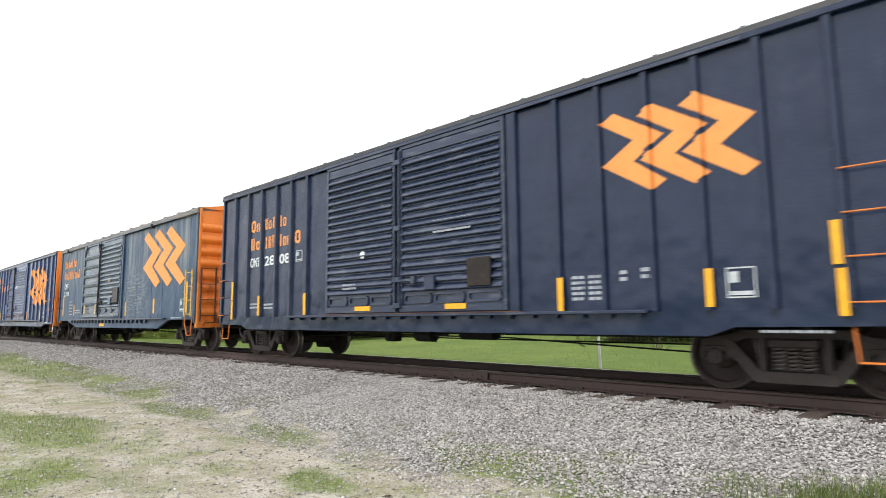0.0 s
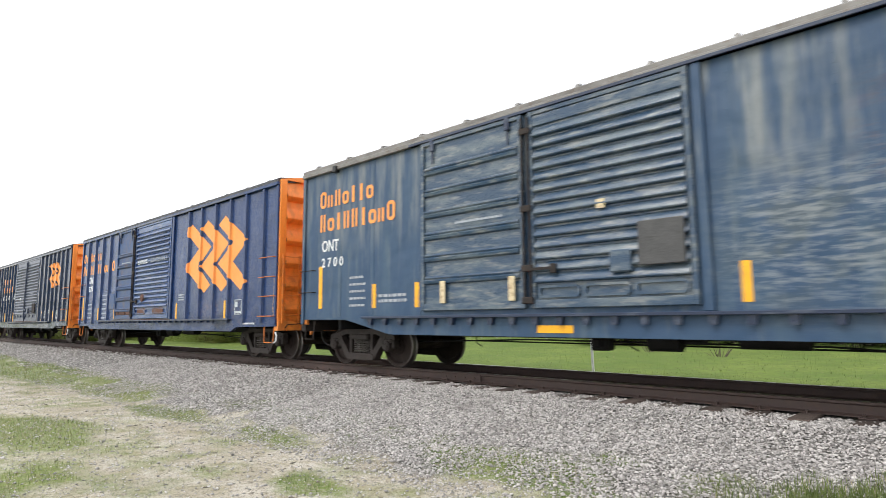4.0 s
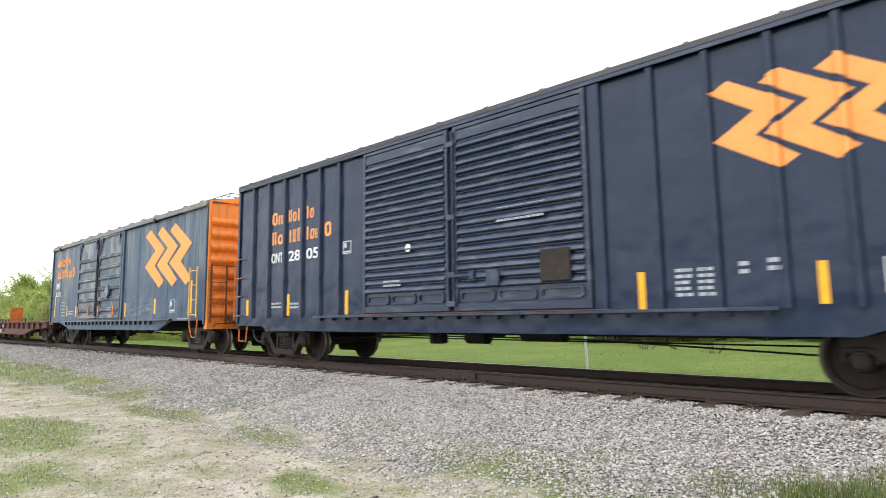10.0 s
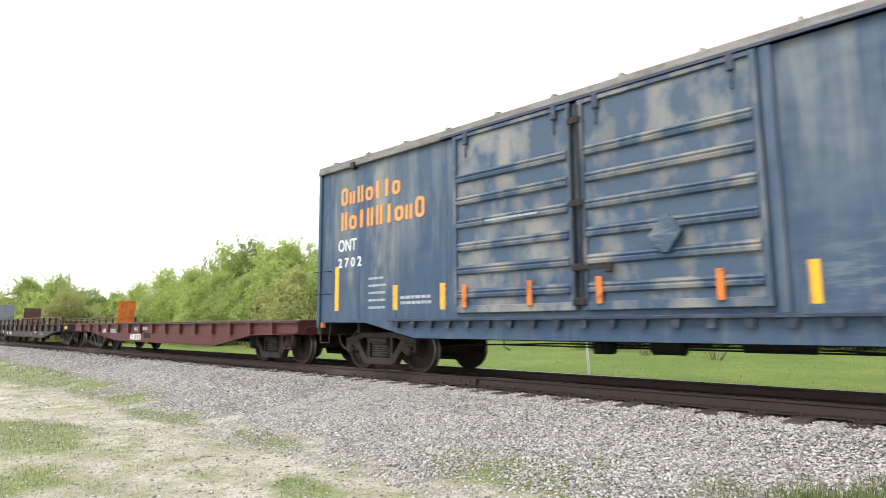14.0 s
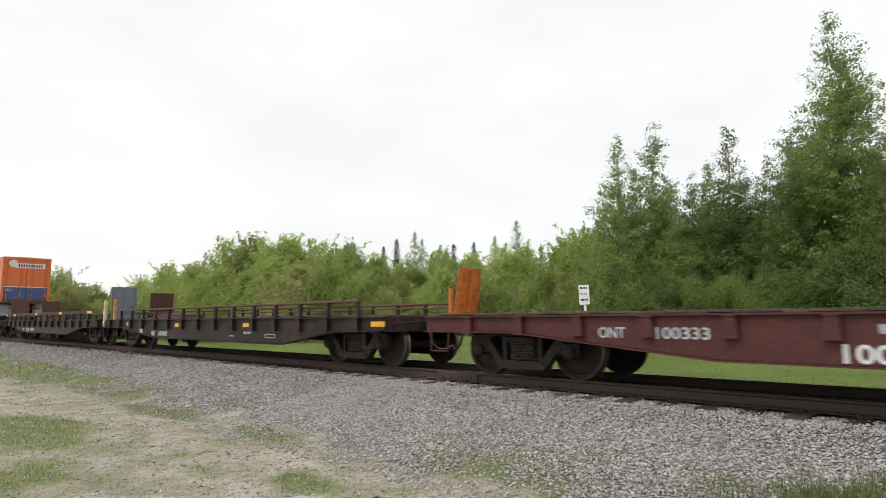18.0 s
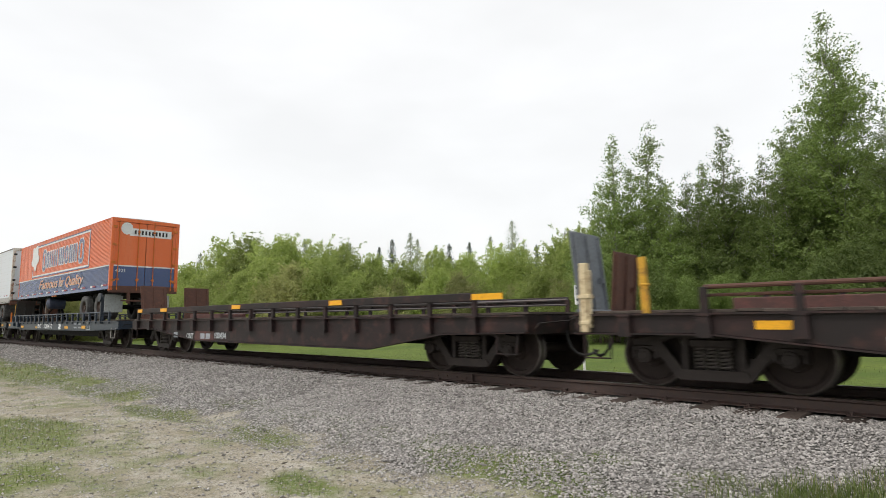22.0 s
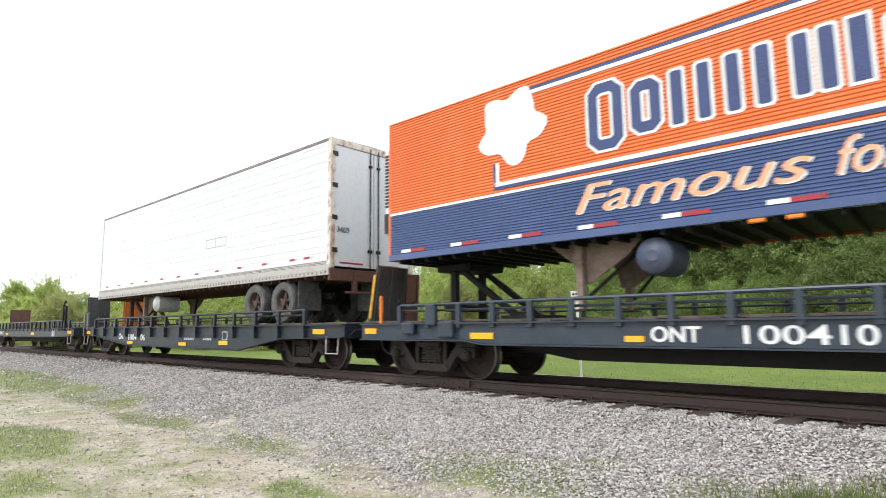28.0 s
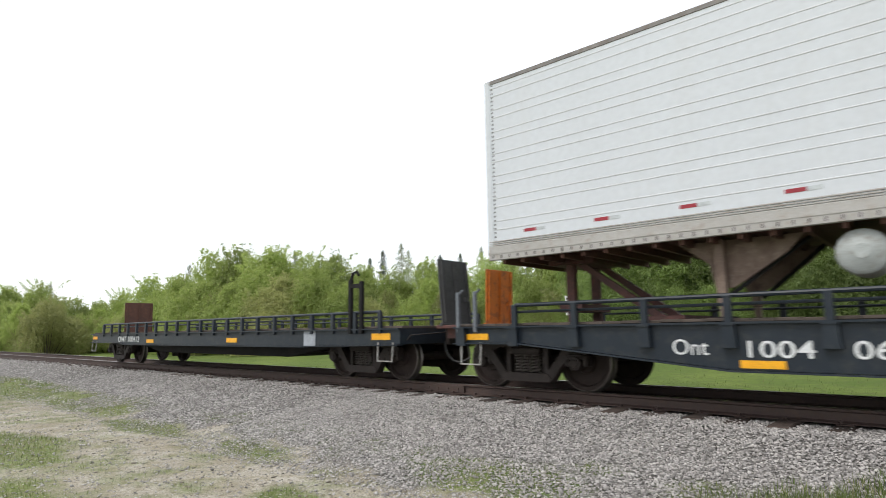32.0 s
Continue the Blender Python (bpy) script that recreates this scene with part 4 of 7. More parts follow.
def door_gear(door, x, z0, z1, mat, seed=0):
    """Locking bars with their cams, latch boxes and handle."""
    g = Geo()
    for dx in (-0.05, 0.07):
        g.tube((x + dx, -1.635, z0 + 0.1), (x + dx, -1.635, z1 - 0.08), 0.017, 8)
    for z in (z0 + 0.12, z0 + 0.6, (z0 + z1) / 2, z1 - 0.3):
        g.box(x - 0.09, x + 0.11, -1.655, -1.61, z - 0.05, z + 0.05, 0.01)
    g.box(x - 0.03, x + 0.5, -1.655, -1.63, z0 + 0.56, z0 + 0.60).box(x + 0.42, x + 0.52, -1.67, -1.62, z0 + 0.50, z0 + 0.64, 0.01)
    return part("door_lock", g, mat, door, "worn locking bars and latch")


def boxcar(place, half, style, number, gap_l, gap_r, label):
    car = thing("boxcar", place, label, "boxcar", "boxcars of the freight train")
    paint = M[{"ribbed": "navy", "blue": "blue", "smooth": "slate" if number == 2700 else "slate_worn"}[style]]
    fish = style == "smooth"
    off = -0.27 if number == 2702 else 0.0
    top = 4.22 if fish else 4.29
    for s in (-1, 1):
        g = Geo().box(-half, half, min(s * 1.46, -s * FACE), max(s * 1.46, -s * FACE), 1.0, top)
        side = part("side_panel", g, paint, car, "faded, dented blue-grey side sheets" if fish else "")
        g = Geo()
        if fish:
            poly = [(-half, 1.0), (-half, 0.97), (-half + 1.55, 0.96), (-half + 2.9, 0.68), (half - 2.9 + off, 0.68), (half - 2.0 + off, 0.96), (half, 0.97), (half, 1.0)]
        else:
            poly = [(-half, 1.0), (-half, 0.82), (-half + 1.2, 0.80), (-half + 1.45, 0.70), (half - 2.2, 0.69), (half - 1.9, 0.80), (half, 0.82), (half, 1.0)]
        g.prism(poly if s == -1 else poly[::-1], min(s * 1.47, -s * (FACE - 0.012)), max(s * 1.47, -s * (FACE - 0.012)))
        part("side_sill", g, paint, car)
    g = Geo().sweep([(-1.60, top - 0.04), (-1.60, top + 0.05), (-1.545, top + 0.085), (-0.8, top + 0.20), (0, top + 0.27), (0.8, top + 0.20), (1.545, top + 0.085), (1.60, top + 0.05), (1.60, top - 0.04), (1.5, top - 0.04), (0, top + 0.2), (-1.5, top - 0.04)], -half + 0.01, half - 0.01)
    rm = M["roof"] if fish else M["roof_dark"]
    roof = part("roof", g, rm, car, "weathered ribbed steel roof" if fish else "grimy dark steel roof")
    rib = mesh_of("roof_rib", Geo().sweep([(-1.60, top + 0.04), (-1.56, top + (0.12 if fish else 0.095)), (-0.8, top + 0.24), (0, top + 0.31), (0.8, top + 0.24), (1.56, top + 0.12), (1.60, top + 0.04), (0.8, top + 0.19), (0, top + 0.26), (-0.8, top + 0.19)], -0.035, 0.035), rm)
    for i in range(14):
        part("roof_rib", rib, rm, roof, at=(-half + 0.5 + i * (2 * half - 1.0) / 13, 0, 0))
    g = Geo().box(-half, half, -1.615, FACE, top - 0.10, top - 0.015, 0.01)
    part("eave_rail", g, rm if fish else paint, car)
    for s in (-1, 1):
        wall = end_wall(car, s, half, M["orange"], top + 0.05, fish)
        x0, x1 = sorted((s * (half - 0.02), s * (half + 0.05)))
        if fish:
            part("peak_plate", Geo().box(x0, x1, 0.05, 0.55, top + 0.26, top + 0.40, 0.01), M["orange"], wall)
        else:
            # striker casting round the coupler, with its slot and braces
            x0, x1 = sorted((s * (half + 0.04), s * (half + 0.44)))
            g = Geo().box(x0, x1, -0.44, 0.44, 0.70, 1.0, 0.015)
            for y in (-1, 1):
                g.prism([(s * (half + 0.04), 0.98), (s * (half + 0.40), 0.98), (s * (half + 0.40), 0.88), (s * (half + 0.04), 0.60)][::s], y * 0.62 - 0.03, y * 0.62 + 0.03)
            part("striker_casting", g, M["orange"], wall, "scuffed orange striker casting")
            part("casting_slot", Geo().box(min(s * (half + 0.14), s * (half + 0.30)), max(s * (half + 0.14), s * (half + 0.30)), -0.446, -0.43, 0.82, 0.86), M["under"], wall)
            if s > 0:
                part("pull_handle", Geo().pipe([(half - 0.10, -1.50, 0.68), (half - 0.02, -1.52, 0.60), (half - 0.04, -1.52, 0.48), (half - 0.14, -1.52, 0.44)], 0.018, 6), M["white"], wall, "white pull handle")
    end_gear(car, 1, half, M["rust"] if fish else M["hitch"], True, fish)
    end_gear(car, -1, half, M["steel"], False)
    underbody(car, half, number)
    for s, reach in ((-1, gap_l), (1, gap_r)):
        coupler(car, s, half, reach / 2)
        bogie(car, s * 6.08)
    # side posts
    posts = {"ribbed": (-6.76, -6.05, -5.37, -4.67, -4.00, -3.33, 2.52, 3.28, 3.98, 4.68, 5.34, 6.05, 6.76),
             "blue": (-6.77, -5.90, -5.05, -4.19, 2.66, 3.49, 4.36, 5.21, 6.05, 6.92), "smooth": ()}[style]
    top_z = top - 0.1
    g = Geo()
    zb = 1.0 if style == "ribbed" else 0.9
    g.add([(x, y, z) for z in (zb, top_z) for x, y in ((-0.058, FACE), (-0.036, -1.60), (0.036, -1.60), (0.058, FACE))], [(0, 1, 5, 4), (1, 2, 6, 5), (2, 3, 7, 6), (3, 2, 1, 0), (4, 5, 6, 7)])
    post = mesh_of("side_post", g, paint)
    for x in posts:
        part("side_post", post, paint, car, at=(x, 0, 0))
    for x in (-half + 0.045, half - 0.045):
        part("corner_post", Geo().box(x - 0.045, x + 0.045, -1.585, FACE, 0.86, top_z, 0.01), paint, car)
    if fish:
        # riveted seams
        rivet = Geo()
        for x in (-6.2, -5.15, -3.85, 1.45, 2.55, 3.95, 4.9, 5.95, 6.9):
            for i in range(26):
                z = 1.08 + i * 0.118
                rivet.add([(x + dx, FACE - 0.014 if abs(dx) + abs(dz) == 0 else FACE, z + dz) for dx, dz in ((0, 0), (0.022, 0), (0, 0.022), (-0.022, 0), (0, -0.022))], [(0, 2, 1), (0, 3, 2), (0, 4, 3), (0, 1, 4)])
            rivet.box(x - 0.05, x + 0.05, FACE - 0.006, FACE, 1.02, top_z)
        tagged(part("riveted_seams", rivet, paint, car), kind="stuff")
    # doors
    if style == "ribbed":
        dl, dm, dr, zd = -2.52, -0.22, 2.34, 1.05
        a = louvred_door(car, dl, dm - 0.06, zd, top_z, M["door"], 17)
        b = louvred_door(car, dm + 0.06, dr, zd, top_z, M["door"], 17)
        door_gear(b, dm, zd, top_z, M["door"])
        g = Geo().box(1.55, 2.05, -1.66, -1.62, 1.45, 1.92, 0.01)
        part("patch_plate", g, M["steel"], b, "bolted grey patch plate")
        g = Geo().box(0.55, 0.8, -1.68, -1.62, 1.42, 1.68, 0.02)
        part("latch_box", g, M["door"], b)
        part("dent_mark", Geo().lathe([(0.0, -1.628), (0.06, -1.628), (0.075, -1.62)], (-1.25, 0, 2.2), 12), M["white"], a, "white rust-proofing spot")
    elif style == "blue":
        dl, dm, dr, zd = -3.30, -1.55, 1.45, 1.06
        a = louvred_door(car, dl, dm - 0.1, zd, top_z, M["blue_door"], 6, True)
        b = louvred_door(car, dm + 0.1, dr, zd, top_z, M["blue_louvre"], 17)
        door_gear(a, dm - 0.02, zd, top_z, M["steel"])
        for door, xa, xb in ((a, dl + 0.14, dl + 0.36), (a, dl + 0.46, dl + 1.02), (a, dl + 1.12, dl + 1.50), (b, dm + 0.45, dm + 1.1), (b, dm + 1.75, dm + 2.6)):
            part("foot_panel", Geo().box(xa, xb, -1.60, -1.56, 1.20, 1.40, 0.012), M["rust"], door, "rusted foot panel")
        g = Geo().lathe([(0.0, -1.66), (0.12, -1.65), (0.14, -1.62)], (-0.62, 0, 1.74), 16)
        part("gear_cover", g, M["rust"], b, "round rusty gear cover")
    else:
        dl, dm, dr, zd = (-3.74, -1.46, 1.02, 1.1) if number == 2700 else (-3.60, -1.26, 1.14, 1.1)
        if number == 2700:
            a = louvred_door(car, dl, dm - 0.06, zd, top_z, M["slate_door"], 6, True, 0.34)
            b = louvred_door(car, dm + 0.06, dr, zd, top_z, M["slate_door"], 14)
            part("patch_plate", Geo().box(0.30, 0.90, -1.66, -1.62, 1.62, 2.20, 0.01), M["treadplate"], b, "rusty square patch plate")
            part("latch_box", Geo().box(-0.1, 0.2, -1.68, -1.62, 1.55, 1.85, 0.02), M["slate_door"], b)
        else:
            a = louvred_door(car, dl, dm - 0.06, zd, top_z, M["faded"], 6, True)
            b = louvred_door(car, dm + 0.06, dr, zd, top_z, M["faded"], 6, True)
        door_gear(b, dm, zd, top_z, M["steel"])
    g = Geo().box(dl - 1.6, 5.4 if style != "ribbed" else 4.6, -1.66, FACE, 0.975, 1.02, 0.006)
    track = part("door_track", g, M["door"], car, "bolted door track ledge")
    bw, bz = (0.06, 0.86) if fish else (0.035, 0.92)
    bracket = mesh_of("track_bracket", Geo().prism([(-bw, 0.975), (bw, 0.975), (bw * 0.65, bz), (-bw * 0.65, bz)], -1.62, FACE - 0.012), M["door"] if fish else paint)
    for i in range(22):
        x = dl - 1.4 + i * 0.42
        if x < (5.2 if style != "ribbed" else 4.5):
            part("track_bracket", bracket, None, track, at=(x, 0, 0))
    if not fish:
        part("track_lip", Geo().box(dl, dr + 0.3, -1.664, -1.645, 1.02, 1.034), M["rust"], track, "rusty lip of the door track")
    part("upper_track", Geo().box(dl - 0.3, half - 1.6, -1.625, FACE, top_z, top_z + 0.05, 0.006), M["door"], car)
    part("door_post", Geo().box(dr + 0.04, dr + 0.16, -1.60, FACE, 1.02, top_z, 0.01), paint, car)
    # ladders and steps
    if fish:
        g = Geo()
        for x in (6.96 + off, 7.42 + off):
            g.box(x - 0.024, x + 0.024, -1.66, -1.62, 1.05, 2.45, 0.005)
        lad = part("side_ladder", g, M["ladder"], car, "worn yellow side ladder")
        for i in range(4):
            part("ladder_rung", Geo().tube((6.96 + off, -1.64, 1.12 + i * 0.41), (7.42 + off, -1.64, 1.12 + i * 0.41), 0.013, 6), M["ladder"], lad)
        part("stirrup_step", Geo().pipe([(x + off, y, z) for x, y, z in ((6.93, -1.6, 1.05), (6.95, -1.62, 0.85), (7.1, -1.6, 0.5), (7.35, -1.6, 0.5), (7.44, -1.62, 0.85), (7.44, -1.6, 1.05))], 0.016, 6), M["hitch"], car, "bent orange stirrup step")
        for z in (1.55, 2.02):
            rung(car, -7.5, -7.05, z, -1.64, M["steel"])
        stirrup(car, -7.45, -7.1, M["steel"], 0.4, 0.95)
    else:
        rs, rm = (6.76, half - 0.03) if style == "ribbed" else (6.92, half - 0.03), M["hitch"]
        for z in (1.06, 1.53, 1.99, 2.46):
            rung(car, rs[0], rs[1], z, -1.66, rm)
            if style == "blue":
                rung(car, -half + 0.03, -6.9, z, -1.66, rm)
        if style == "ribbed":
            g = Geo()
            for z in (1.06, 1.53, 1.99, 2.46):
                g.tube((-half - 0.14, -1.55, z), (-half + 0.30, -1.62, z), 0.012, 6)
            g.tube((-half - 0.14, -1.55, 0.95), (-half - 0.14, -1.55, 2.5), 0.016, 6)
            part("side_ladder", g, M["hitch"], car, "scuffed orange corner ladder")
        stirrup(car, 6.75 if style == "ribbed" else 6.98, 7.25 if style == "ribbed" else 7.44, M["hitch"], 0.40, 0.84)
        stirrup(car, -half + 0.05, -half + 0.45, M["hitch"], 0.40, 0.84)
    # reflectors
    marks = {"ribbed": ((-6.76, 1.46, 1.93), (-6.76, 0.95, 1.44), (-5.37, 1.04, 1.52), (-3.33, 1.04, 1.52), (3.30, 1.02, 1.5), (5.37, 1.04, 1.5), (6.68, 1.46, 1.93), (6.70, 0.92, 1.42)),
             "blue": ((-7.22, 1.02, 1.93), (-5.10, 1.05, 1.49), (-3.50, 1.07, 1.5), (1.93, 1.04, 1.5), (5.12, 1.03, 1.49), (7.49, 1.05, 1.95)),
             "smooth": ((-6.86, 1.2, 2.1), (-5.10, 1.18, 1.64), (-3.9, 1.17, 1.62), (1.53, 1.12, 1.6), (4.24 + off * 0.7, 1.18, 1.66), (6.85 + off, 1.17, 2.1))}[style]
    if number == 2805:
        marks = ((-7.0, 1.06, 1.44), (-5.2, 1.04, 1.52), (-3.1, 1.04, 1.52), (3.02, 1.02, 1.5), (5.02, 1.04, 1.5), (7.2, 1.02, 1.5))
    for x, z0, z1 in marks:
        near = min([abs(x - p) for p in posts] + [9])
        y = -1.60 if near < 0.09 else FACE
        w = 0.045 if style != "smooth" else 0.06
        if style == "blue" and (x > 7.3 or x < -7):
            w = 0.065
        part("reflector", Geo().box(x - w, x + w, y - 0.006, y - 0.001, z0, z1), M["yellow"], car, "yellow reflective strip")
    if number == 2808:
        for x in (-1.25, 1.25):
            part("reflector", Geo().box(x - 0.24, x + 0.24, -1.618, -1.611, 1.09, 1.18), M["yellow"], a if x < 0 else b, "yellow reflective strip")
    elif number == 2700:
        part("reflector", Geo().box(-1.35, -0.75, FACE - 0.02, FACE - 0.014, 0.74, 0.85), M["yellow"], car, "yellow reflective strip")
        for x in (-3.2, -1.75):
            part("reflector", Geo().box(x - 0.06, x + 0.06, -1.64, -1.615, 1.22, 1.6, 0.008), M["cream"], a, "chipped yellow door stop")
        part("reflector", Geo().box(-0.28, -0.16, -1.63, -1.62, 2.45, 2.58), M["cream"], b)
    elif fish:
        for x in (-3.35, -2.08, -0.95, 0.6):
            part("door_stop", Geo().box(x - 0.045, x + 0.045, -1.64, -1.61, 1.18, 1.56, 0.01), M["hitch"], a if x < -1.4 else b, "orange door stop")
    # painted name, numbers and stencils
    small = M["white"]
    if style == "ribbed":
        chevrons(car, 4.0, 3.62, (0.562, 0.60), posts)
        blocks(((-5.94, 0.50, "Ox"), (-5.25, 0.50, "hoi"), (-4.57, 0.32, "io")), FACE, 3.16, 0.30, M["emblem"], car)
        blocks(((-5.95, 0.51, "Ho"), (-5.24, 0.50, "ihH"), (-4.57, 0.52, "iox"), (-3.87, 0.26, "O")), FACE, 2.69, 0.31, M["emblem"], car)
        lettering("ONT", -5.94, FACE - 0.002, 2.26, 0.24, small, car, width=0.48, grow=0.012)
        lettering(str(number)[:2], -5.22, FACE - 0.002, 2.26, 0.24, small, car, width=0.46, grow=0.015)
        lettering(str(number)[2:], -4.53, FACE - 0.002, 2.26, 0.24, small, car, width=0.46, grow=0.015)
        sheet_label(car, -3.80 if number == 2808 else -3.22, 2.26, 0.26, 0.26)
        sheet_label(car, 5.55, 1.14, 0.32, 0.36)
        bars(2, -5.9, FACE - 0.001, 1.30, 0.45, 0.045, M["dim"], car, seed=number)
        bars(2, -5.2, FACE - 0.001, 1.28, 0.45, 0.045, M["dim"], car, seed=number + 1)
        for k in range(2):
            bars(5, 3.46 + 0.27 * k, FACE - 0.001, 1.47, 0.2, 0.042, M["dim"], car, seed=number + 2 + k)
        bars(2, 4.2, FACE - 0.001, 1.50, 0.1, 0.05, M["dim"], car, seed=5)
        bars(2, 4.5, FACE - 0.001, 1.52, 0.16, 0.05, M["dim"], car, seed=6)
        bars(1, 5.88, FACE - 0.014, 0.74, 0.78, 0.03, M["dim"], car, seed=7)
        bars(2, -1.9, -1.622, 1.6, 0.5, 0.04, M["dim"], a, seed=8)
        bars(2, 0.75, -1.622, 2.62, 0.95, 0.035, M["dim"], b, gap=5.5, seed=9)
    elif style == "blue":
        chevrons(car, 2.42, 3.58, (1.045, 1.05), posts, 0.06)
        blocks(((-7.46, 0.64, "Ox"), (-6.58, 0.53, "ho"), (-5.74, 0.62, "iio")), FACE, 3.36, 0.36, M["emblem"], car)
        blocks(((-7.46, 0.64, "Ho"), (-6.56, 0.48, "ih"), (-5.64, 0.44, "Hi"), (-4.89, 0.66, "ox"), (-4.02, 0.34, "O")), FACE, 2.84, 0.38, M["emblem"], car)
        lettering("ONT", -6.60, FACE - 0.002, 2.48, 0.26, small, car, width=0.62, grow=0.012)
        lettering("2705", -6.61, FACE - 0.002, 2.16, 0.21, small, car, width=0.66, grow=0.012)
        for k in range(4):
            bars(1, -6.58, FACE - 0.001, 1.62 - k * 0.17, 0.56, 0.05, M["dim"], car, seed=20 + k)
            bars(1, -4.90, FACE - 0.001, 1.60 - k * 0.17, 0.62, 0.055, M["dim"], car, seed=30 + k)
        bars(2, -4.90, FACE - 0.001, 1.95, 0.68, 0.035, M["dim"], car, gap=5, seed=40)
        bars(3, 2.05, FACE - 0.001, 1.72, 0.4, 0.04, M["dim"], car, seed=41)
        sheet_label(car, 5.55, 1.12, 0.36, 0.38)
        bars(1, 6.02, FACE - 0.014, 0.87, 0.62, 0.04, small, car, seed=42)
        lettering("EXPRESS", -1.12, -1.627, 2.87, 0.13, small, b, width=0.80, grow=0.012)
        lettering("SERVICE ONLY", -0.05, -1.627, 2.87, 0.13, M["dim"], b, width=1.35, grow=0.012)
        bars(1, -2.75, -1.62, 3.0, 0.85, 0.04, M["dim"], a, seed=43)
        g = Geo().box(-4.04, -3.48, FACE - 0.03, FACE, 1.42, 1.98, 0.01)
        part("patch_plate", g, M["blue_door"], car, "welded scuffed blue patch plate")
        for z0, z1 in ((1.03, 1.5), (3.62, 3.9)):
            part("repair_patch", Geo().box(-5.77, -5.06, FACE - 0.02, FACE, z0, z1, 0.01), M["blue"], car, "welded blue repair patch")
    else:
        chevrons(car, 3.09 if number == 2700 else 3.10, 3.77 if number == 2700 else 3.70, (1.0, 1.0) if number == 2700 else (0.965, 0.98), face=FACE - 0.007)
        nx_ = -6.92 if number == 2700 else -6.76
        blocks(((nx_, 1.82, "Oxhoiio"),), FACE - 0.007, 3.36, 0.36, M["emblem"], car)
        blocks(((nx_, 2.46, "HoihHioxO"),), FACE - 0.007, 2.84, 0.38, M["emblem"], car)
        lettering("ONT", -6.82, FACE - 0.008, 2.40, 0.25, small, car, width=0.58, grow=0.012)
        lettering(" ".join(str(number)), -6.82, FACE - 0.008, 2.07, 0.20, small, car, width=0.74, grow=0.012)
        for k in range(5):
            bars(1, -5.85, FACE - 0.008, 1.78 - k * 0.14, 0.5, 0.045, M["dim"], car, seed=50 + k)
        bars(2, -4.95, FACE - 0.008, 1.38, 0.85, 0.055, M["dim"], car, seed=60)
        sheet_label(car, 6.38 if number == 2700 else 5.18, 1.21, 0.34, 0.38)
        bars(1, 5.75, FACE - 0.014, 1.0, 0.85, 0.04, M["dim"], car, seed=61)
        bars(1, -2.9, -1.62, 2.55, 1.1, 0.035, M["dim"], a, seed=62)
        if number == 2702:
            g = Geo()
            for y in (-0.9, -0.45, 0.0):
                g.tube((6.3, y, top + 0.36), (7.5, y, top + 0.36), 0.014, 6)
            for x in (6.4, 7.0, 7.45):
                g.tube((x, -1.0, top + 0.2), (x, -0.9, top + 0.36), 0.014, 6).tube((x, -0.9, top + 0.36), (x, 0.0, top + 0.36), 0.014, 6)
            part("roof_rack", g, M["roof"], car, "pipe rack on the roof's end")
            part("gear_cover", Geo().prism([(-0.22, 2.02), (-0.03, 2.28), (0.05, 2.28), (0.20, 2.06), (0.02, 1.80), (-0.05, 1.80)], -1.675, -1.6), M["slate_door"], b, "dented diamond gear cover")
        for x in (-6.3, 3.95):
            part("jacking_lug", Geo().box(x - 0.06, x + 0.06, -1.66, FACE, top - 0.16, top - 0.02, 0.01), M["black"], car)
    return car


def plate(parent, x, y, w, h, mat, lean=0.0, label="upright hinged bridge plate"):
    """A trailer bridge plate folded up on its hinge, with stiffeners and a lifting lug."""
    g = Geo().box(-0.015, 0.015, -w / 2, w / 2, 0, h, 0.006)
    for k in (-0.42, 0.0, 0.42):
        g.box(0.015, 0.05, k * w - 0.02, k * w + 0.02, 0.04, h - 0.04)
    g.tube((0, -w / 2 - 0.04, 0), (0, w / 2 + 0.04, 0), 0.03, 8).box(-0.03, 0.1, w * 0.25, w * 0.25 + 0.05, h * 0.35, h * 0.42)
    return part("bridge_plate", g, mat, parent, label, pose(x, y, 1.04, 0, lean, 0))


